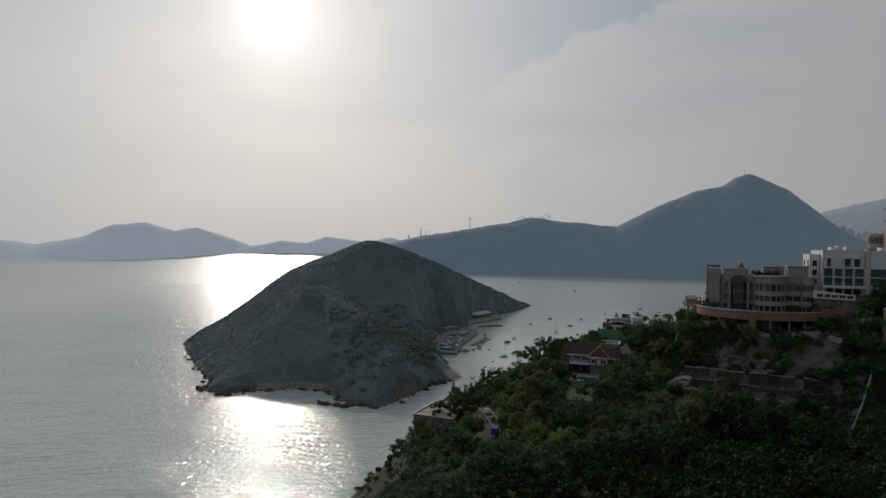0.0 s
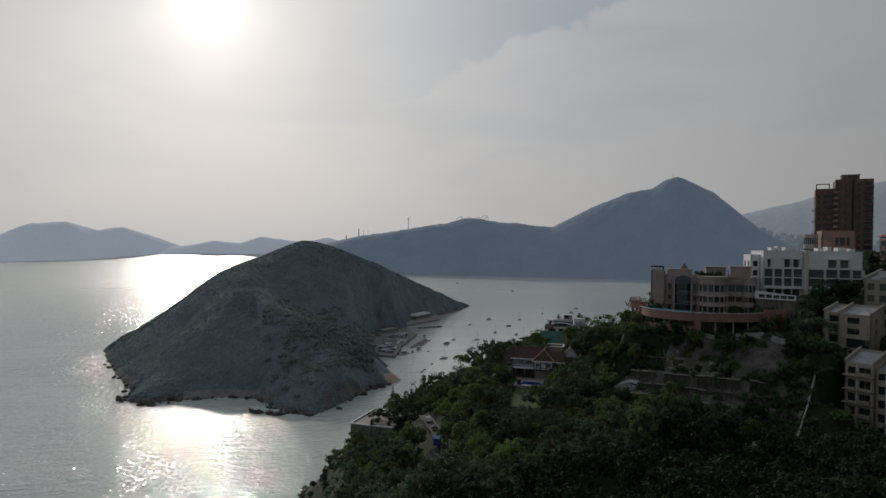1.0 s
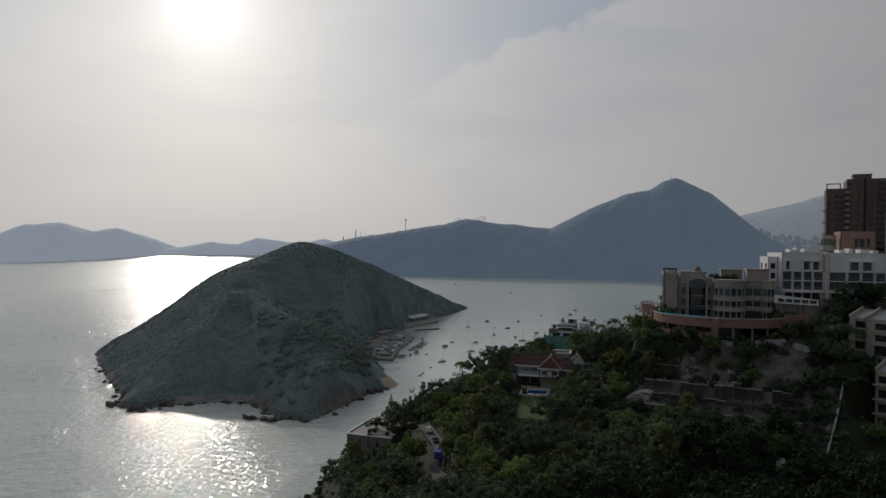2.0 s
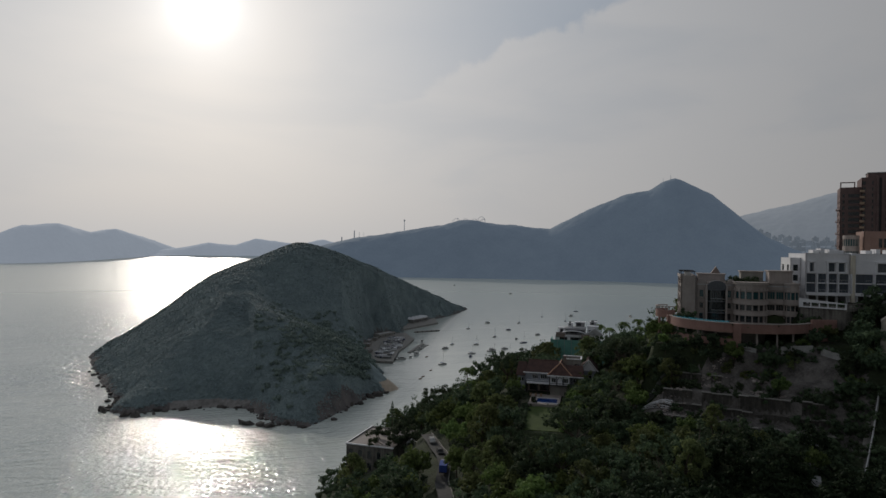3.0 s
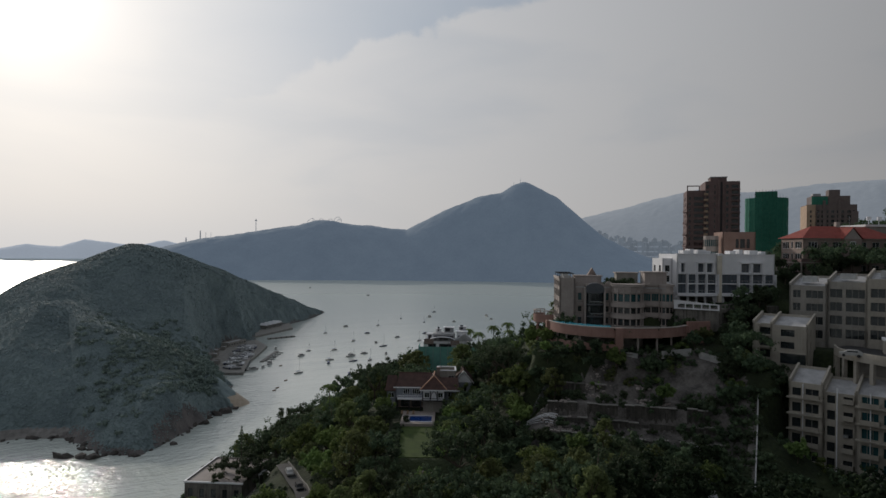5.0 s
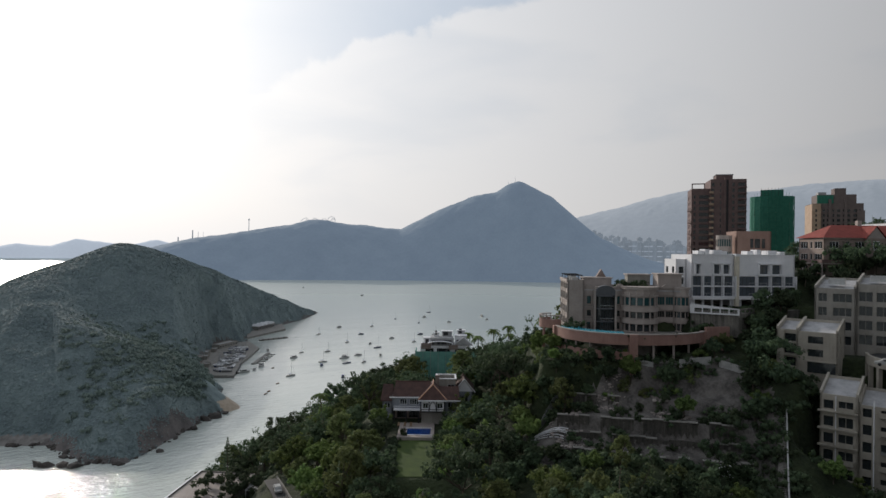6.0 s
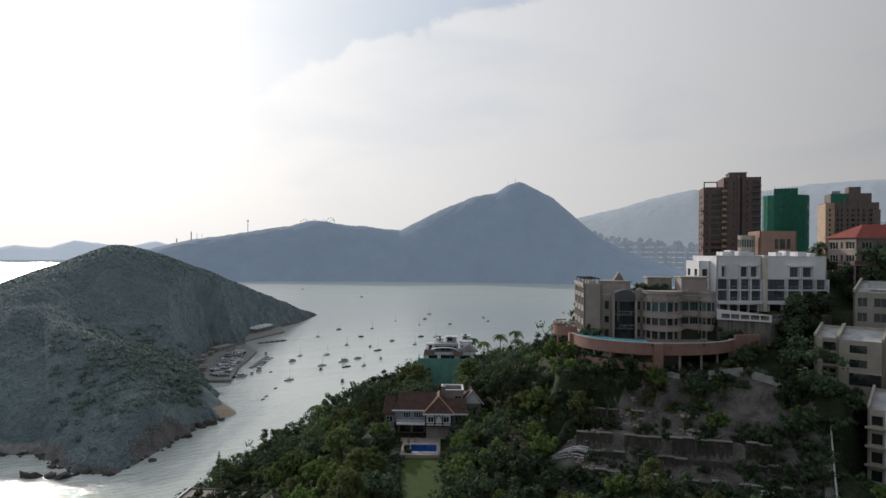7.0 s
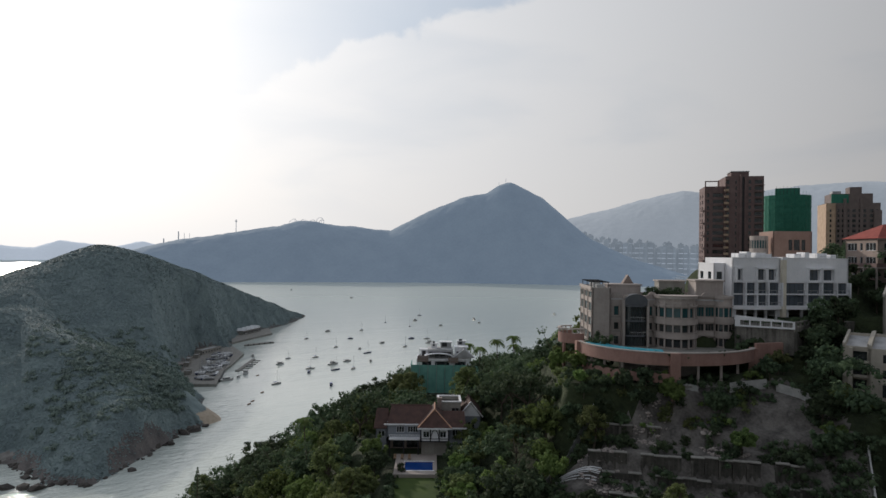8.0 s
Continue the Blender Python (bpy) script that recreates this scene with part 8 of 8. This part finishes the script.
        if along < 21 + 0.35 * abs(up - 4) or not bool(in_cut(np.array(x), np.array(y))) or up > 13:
            continue
        shrub(x, y, ground_z(x, y) - 0.3, 1.3 + 1.8 * rng.rand(), 900 + k, LEAF[1], "dark dense bush at the edge of the cut slope")
        n += 1
        if n > 40:
            break

    # low trees at the foot of the cut, and a thicket between it and the flats
    for i, (x, y, h) in enumerate(((107.5, 159.4, 4.6), (111.4, 154.9, 4.4), (104.1, 161.8, 5.0), (115.4, 151.8, 4.2), (118.0, 147.4, 4.6), (109.0, 156.5, 3.8), (105.5, 157.5, 5.0), (113.0, 151.0, 4.8), (101.5, 160.0, 5.2), (122.0, 144.0, 4.4))):
        lone_tree("round", x, y, h, 380 + i, LEAF[1], "leafy low tree at the foot of the cut", 46)
    for i in range(26):
        x, y = 150.5 + 7.5 * rng.rand(), 134.5 + 10.0 * rng.rand()
        shrub(x, y, ground_z(x, y) - 0.3, 1.5 + 1.2 * rng.rand(), 1460 + i, LEAF[(1, 1, 0)[i % 3]], "dark bush in the thicket beside the flats")
    # bushes on the bank below the flats
    for i in range(30):
        x, y = 143.5 + 7.0 * rng.rand(), 109 + 23 * rng.rand()
        shrub(x, y, ground_z(x, y) - 0.3, 1.4 + 1.2 * rng.rand(), 1400 + i, LEAF[(1, 1, 0)[i % 3]], "dark bush on the bank below the flats")


site()


def garden_and_road():
    solid("lawn", Build().prism([(-4.3, -12.8), (4.3, -12.8), (4.3, 12.8), (-4.3, 12.8)], -0.3, 0.1), LAWN, "mown green lawn below the pool patio", "lawn", "structure", m=pose(89.7, 185.75, 64.7, 0, 0, -30))
    for i in range(17):
        p = pose(89.7, 185.75, 64.7, 0, 0, -30) @ Vector((-5.1, -12 + 1.5 * i, 0.0))
        shrub(p.x, p.y, p.z - 0.1, 1.0, 500 + i, LEAF[1], "dark clipped hedge shrub beside the lawn")
        p = pose(89.7, 185.75, 64.7, 0, 0, -30) @ Vector((5.6, -12 + 1.5 * i, 0.0))
        shrub(p.x, p.y, p.z - 0.2, 1.5, 530 + i, LEAF[i % 2], "loose green shrub beside the lawn")
    # low garden wall round the lawn's end, and the lane below the villa
    w = thing("garden_wall", Matrix.Identity(4), "low pale garden wall round the lawn", "wall")
    pts = [(83, 178), (82.5, 171), (85, 164), (90, 161)]
    for (ax, ay), (bx, by) in zip(pts[:-1], pts[1:]):
        z = min(ground_z(ax, ay), ground_z(bx, by))
        ux, uy, n = wall_basis((ax, ay), (bx, by))
        part("length", Build().prism([(ax, ay), (bx, by), (bx - uy * 0.3, by + ux * 0.3), (ax - uy * 0.3, ay + ux * 0.3)], z - 0.5, z + 0.7), STONE, w)
    lane = [(53, 143), (56.3, 170), (61, 187), (65.5, 197), (68, 208), (70, 222), (72, 234)]
    left, right = [], []
    for i in range(len(lane) * 6 - 5):
        j, f = divmod(i, 6)
        j2 = min(j + 1, len(lane) - 1)
        x, y = lane[j][0] + (lane[j2][0] - lane[j][0]) * f / 6, lane[j][1] + (lane[j2][1] - lane[j][1]) * f / 6
        z = max(ground_z(x - 1.8, y), ground_z(x + 1.8, y), ground_z(x, y)) + 0.12
        left.append((x - 1.8, y, z))
        right.append((x + 1.8, y, z))
    solid("road", Build().strip(right, left), ASPHALT, "narrow grey asphalt lane between trees", "road", "structure")
    edge = Build()
    for i in range(len(right) - 1):
        a, b = right[i], right[i + 1]
        edge.add([a, b, (b[0], b[1], b[2] + 0.5), (a[0], a[1], a[2] + 0.5), (a[0] + 0.25, a[1], a[2] + 0.5), (b[0] + 0.25, b[1], b[2] + 0.5), (b[0] + 0.25, b[1], b[2] - 1), (a[0] + 0.25, a[1], a[2] - 1)], [(3, 2, 1, 0), (4, 5, 2, 3), (7, 6, 5, 4)])
    solid("kerb_wall", edge, CONCRETE, "low concrete kerb wall along the lane", "wall", "structure")
    for i, (x, y, mat, label) in enumerate(((69.8, 221, HULL, "white car parked in the lane by the villa"), (67.6, 207, DARKMETAL, "dark car parked in the lane"))):
        z = max(ground_z(x - 1.8, y), ground_z(x + 1.8, y), ground_z(x, y)) + 0.14
        car("car", pose(x, y, z, 0, 0, 78), mat, label)
    z = max(ground_z(62.0, 192.5), ground_z(65.6, 192.5), ground_z(63.8, 192.5)) + 0.14
    c = thing("truck", pose(63.6, 192.6, z, 0, 0, 66), "small blue truck with a white cab parked in the lane", "truck")
    part("cargo_bed", Build().box(-3.2, -1.0, 0.7, 1.2, 1.0, 2.5), CANVAS, c, "blue tarpaulin-covered cargo bed")
    part("cab", Build().add([(1.3, -0.95, 0.6), (3.0, -0.95, 0.6), (3.0, -0.95, 1.4), (2.5, -0.85, 2.3), (1.3, -0.85, 2.3), (1.3, 0.95, 0.6), (3.0, 0.95, 0.6), (3.0, 0.95, 1.4), (2.5, 0.85, 2.3), (1.3, 0.85, 2.3)],
                            [(0, 1, 2, 3, 4), (9, 8, 7, 6, 5), (1, 6, 7, 2), (3, 8, 9, 4), (0, 4, 9, 5), (0, 5, 6, 1)]), HULL, c, "white cab")
    part("windscreen", Build().add([(3.0, -0.8, 1.45), (3.0, 0.8, 1.45), (2.55, 0.72, 2.2), (2.55, -0.72, 2.2)], [(0, 1, 2, 3)]), GLASS, c)
    part("chassis", Build().box(-3.1, -0.6, 0.45, 2.8, 0.6, 0.7), DARKMETAL, c)
    for x in (-2.2, 2.1):
        for y in (-0.85, 0.85):
            part("wheel", Build().tube((x, y - 0.12, 0.42), (x, y + 0.12, 0.42), 0.42, 0.42, 14), DARKMETAL, c)


garden_and_road()


def undergrowth():
    """Low bushes that cover the ground between the trees."""
    rng = np.random.RandomState(77)
    cos, qs, lcs, lfs, k0, l0 = [], [], [], [], 0, 0
    n = 0
    while n < 2300:
        x, y = (20 + 190 * rng.rand(), 70 + 270 * rng.rand()) if n > 1200 else (98 + 80 * rng.rand(), 118 + 120 * rng.rand())
        n += 1
        if not clear_of(x, y, -1.5) or bool(on_lawn(np.array(x), np.array(y))) or bool(in_cut(np.array(x), np.array(y))):
            continue
        if 42 < x < 76 and 140 < y < 238 and abs(x - np.interp(y, (143, 170, 187, 197, 208, 222, 234), (53, 56.3, 61, 65.5, 68, 70, 72))) < 2.5:
            continue
        z = ground_z(x, y)
        if z < 6:
            continue
        r = 0.9 + 1.3 * rng.rand()
        pts = rng.normal(size=(5, 3)) * np.array([0.6, 0.6, 0.25]) * r + np.array([x, y, z + 0.4 * r])
        rad = (0.45 + 0.3 * rng.rand(5)) * r
        co, q = leaf_cards(rng, pts, rad, 18, 0.33)
        lc, lf = lumps(rng, pts, rad)
        cos.append(co)
        qs.append(q + k0)
        lcs.append(lc)
        lfs += [tuple(v + l0 for v in f) for f in lf]
        k0 += len(co)
        l0 += len(lc)
    me = leafy_mesh("undergrowth", np.concatenate(cos), np.concatenate(qs), np.concatenate(lcs), lfs)
    solid("undergrowth", me, LEAF[1], "low green bushes covering the slope between trees", "bushes", "stuff")


undergrowth()


def island_woods():
    """Leaf sprays over the whole island, lying along its crowns and slopes."""
    rng = np.random.RandomState(61)
    n = 560000
    X, Y = -125 + 560 * rng.rand(n), 425 + 680 * rng.rand(n)
    Z, D = isle_height(X, Y)
    ok = (D > isle_rock_edge(X, Y) - 0.4 + np.abs(rng.normal(size=n)) * -2.2) & ~((np.hypot((X - 4) / 2.6, Y - 489) < 12) & (Z < 5)) & (np.hypot(X - 134, (Y - 519) / 1.5) > 16) & (rng.rand(n) < np.clip(1.35 - (Y - 425) / 620, 0.3, 1))
    X, Y, Z = X[ok], Y[ok], Z[ok]
    m = len(X)
    nrm = np.stack([lookup(ISLE_BASE, X - 4, Y) - lookup(ISLE_BASE, X + 4, Y), lookup(ISLE_BASE, X, Y - 4) - lookup(ISLE_BASE, X, Y + 4), np.full(m, 8.0)], 1)
    nrm /= np.linalg.norm(nrm, axis=1)[:, None]
    up = np.clip((isle_height(X, Y)[1] - 9) / 8, 0, 1) * (0.7 * domes(X, Y, 6.1, 4) + 0.35 * domes(X + 2.0, Y, 4.1, 14) + 1.0 * value_noise(X, Y, 24.0, 2, 16))
    pos = np.stack([X, Y, Z + up + 0.1 + 0.45 * rng.rand(m) ** 2], 1)
    nrm = nrm + rng.normal(size=(m, 3)) * 0.24
    nrm /= np.linalg.norm(nrm, axis=1)[:, None]
    t = np.cross(nrm, rng.normal(size=(m, 3)))
    t /= np.linalg.norm(t, axis=1)[:, None]
    b = np.cross(nrm, t)
    s = 0.45 + 0.4 * rng.rand(m, 1) + 0.35 * (Y[:, None] > 700)
    co = np.stack([pos - t * s, pos - b * s * 0.75, pos + t * s, pos + b * s * 0.75], 1).reshape(-1, 3)
    me = bpy.data.meshes.new("island_woods")
    fast_quads(me, co, np.arange(m * 4).reshape(m, 4))
    solid("island_woods", me, HAZY_LEAF, "tree crowns covering the island, haze put into their colour", "woodland", "stuff")


def spur_woods():
    """Taller trees on the near spur of the island, crown by crown."""
    rng = np.random.RandomState(88)
    cos, qs, lcs, lfs, k0, l0 = [], [], [], [], 0, 0
    X, Y = 35 + 115 * rng.rand(3000), 440 + 190 * rng.rand(3000)
    Z, D = isle_height(X, Y)
    for x, y, z, d in zip(X, Y, Z, D):
        if d < 9 + float(isle_cliff(x, y)) * 0.8 or rng.rand() > math.exp(-((x - 100) / 42) ** 2 - ((y - 525) / 62) ** 2) or math.hypot(x - 134, (y - 519) / 1.5) < 18:
            continue
        r = 2.4 + 2.0 * rng.rand()
        pts = rng.normal(size=(5, 3)) * np.array([0.5, 0.5, 0.1]) * r + np.array([x, y, z + 0.05 * r])
        rad = (0.5 + 0.25 * rng.rand(5)) * r
        co, q = leaf_cards(rng, pts, rad, 26, 0.62)
        lc, lf = lumps(rng, pts, rad)
        cos.append(co)
        qs.append(q + k0)
        lcs.append(lc)
        lfs += [tuple(v + l0 for v in f) for f in lf]
        k0 += len(co)
        l0 += len(lc)
    me = leafy_mesh("spur_woods", np.concatenate(cos), np.concatenate(qs), np.concatenate(lcs), lfs)
    solid("spur_woods", me, HAZY_SPUR_LEAF, "rounded tree crowns on the island's near spur, haze put into their colour", "woodland", "stuff")


island_woods()
spur_woods()
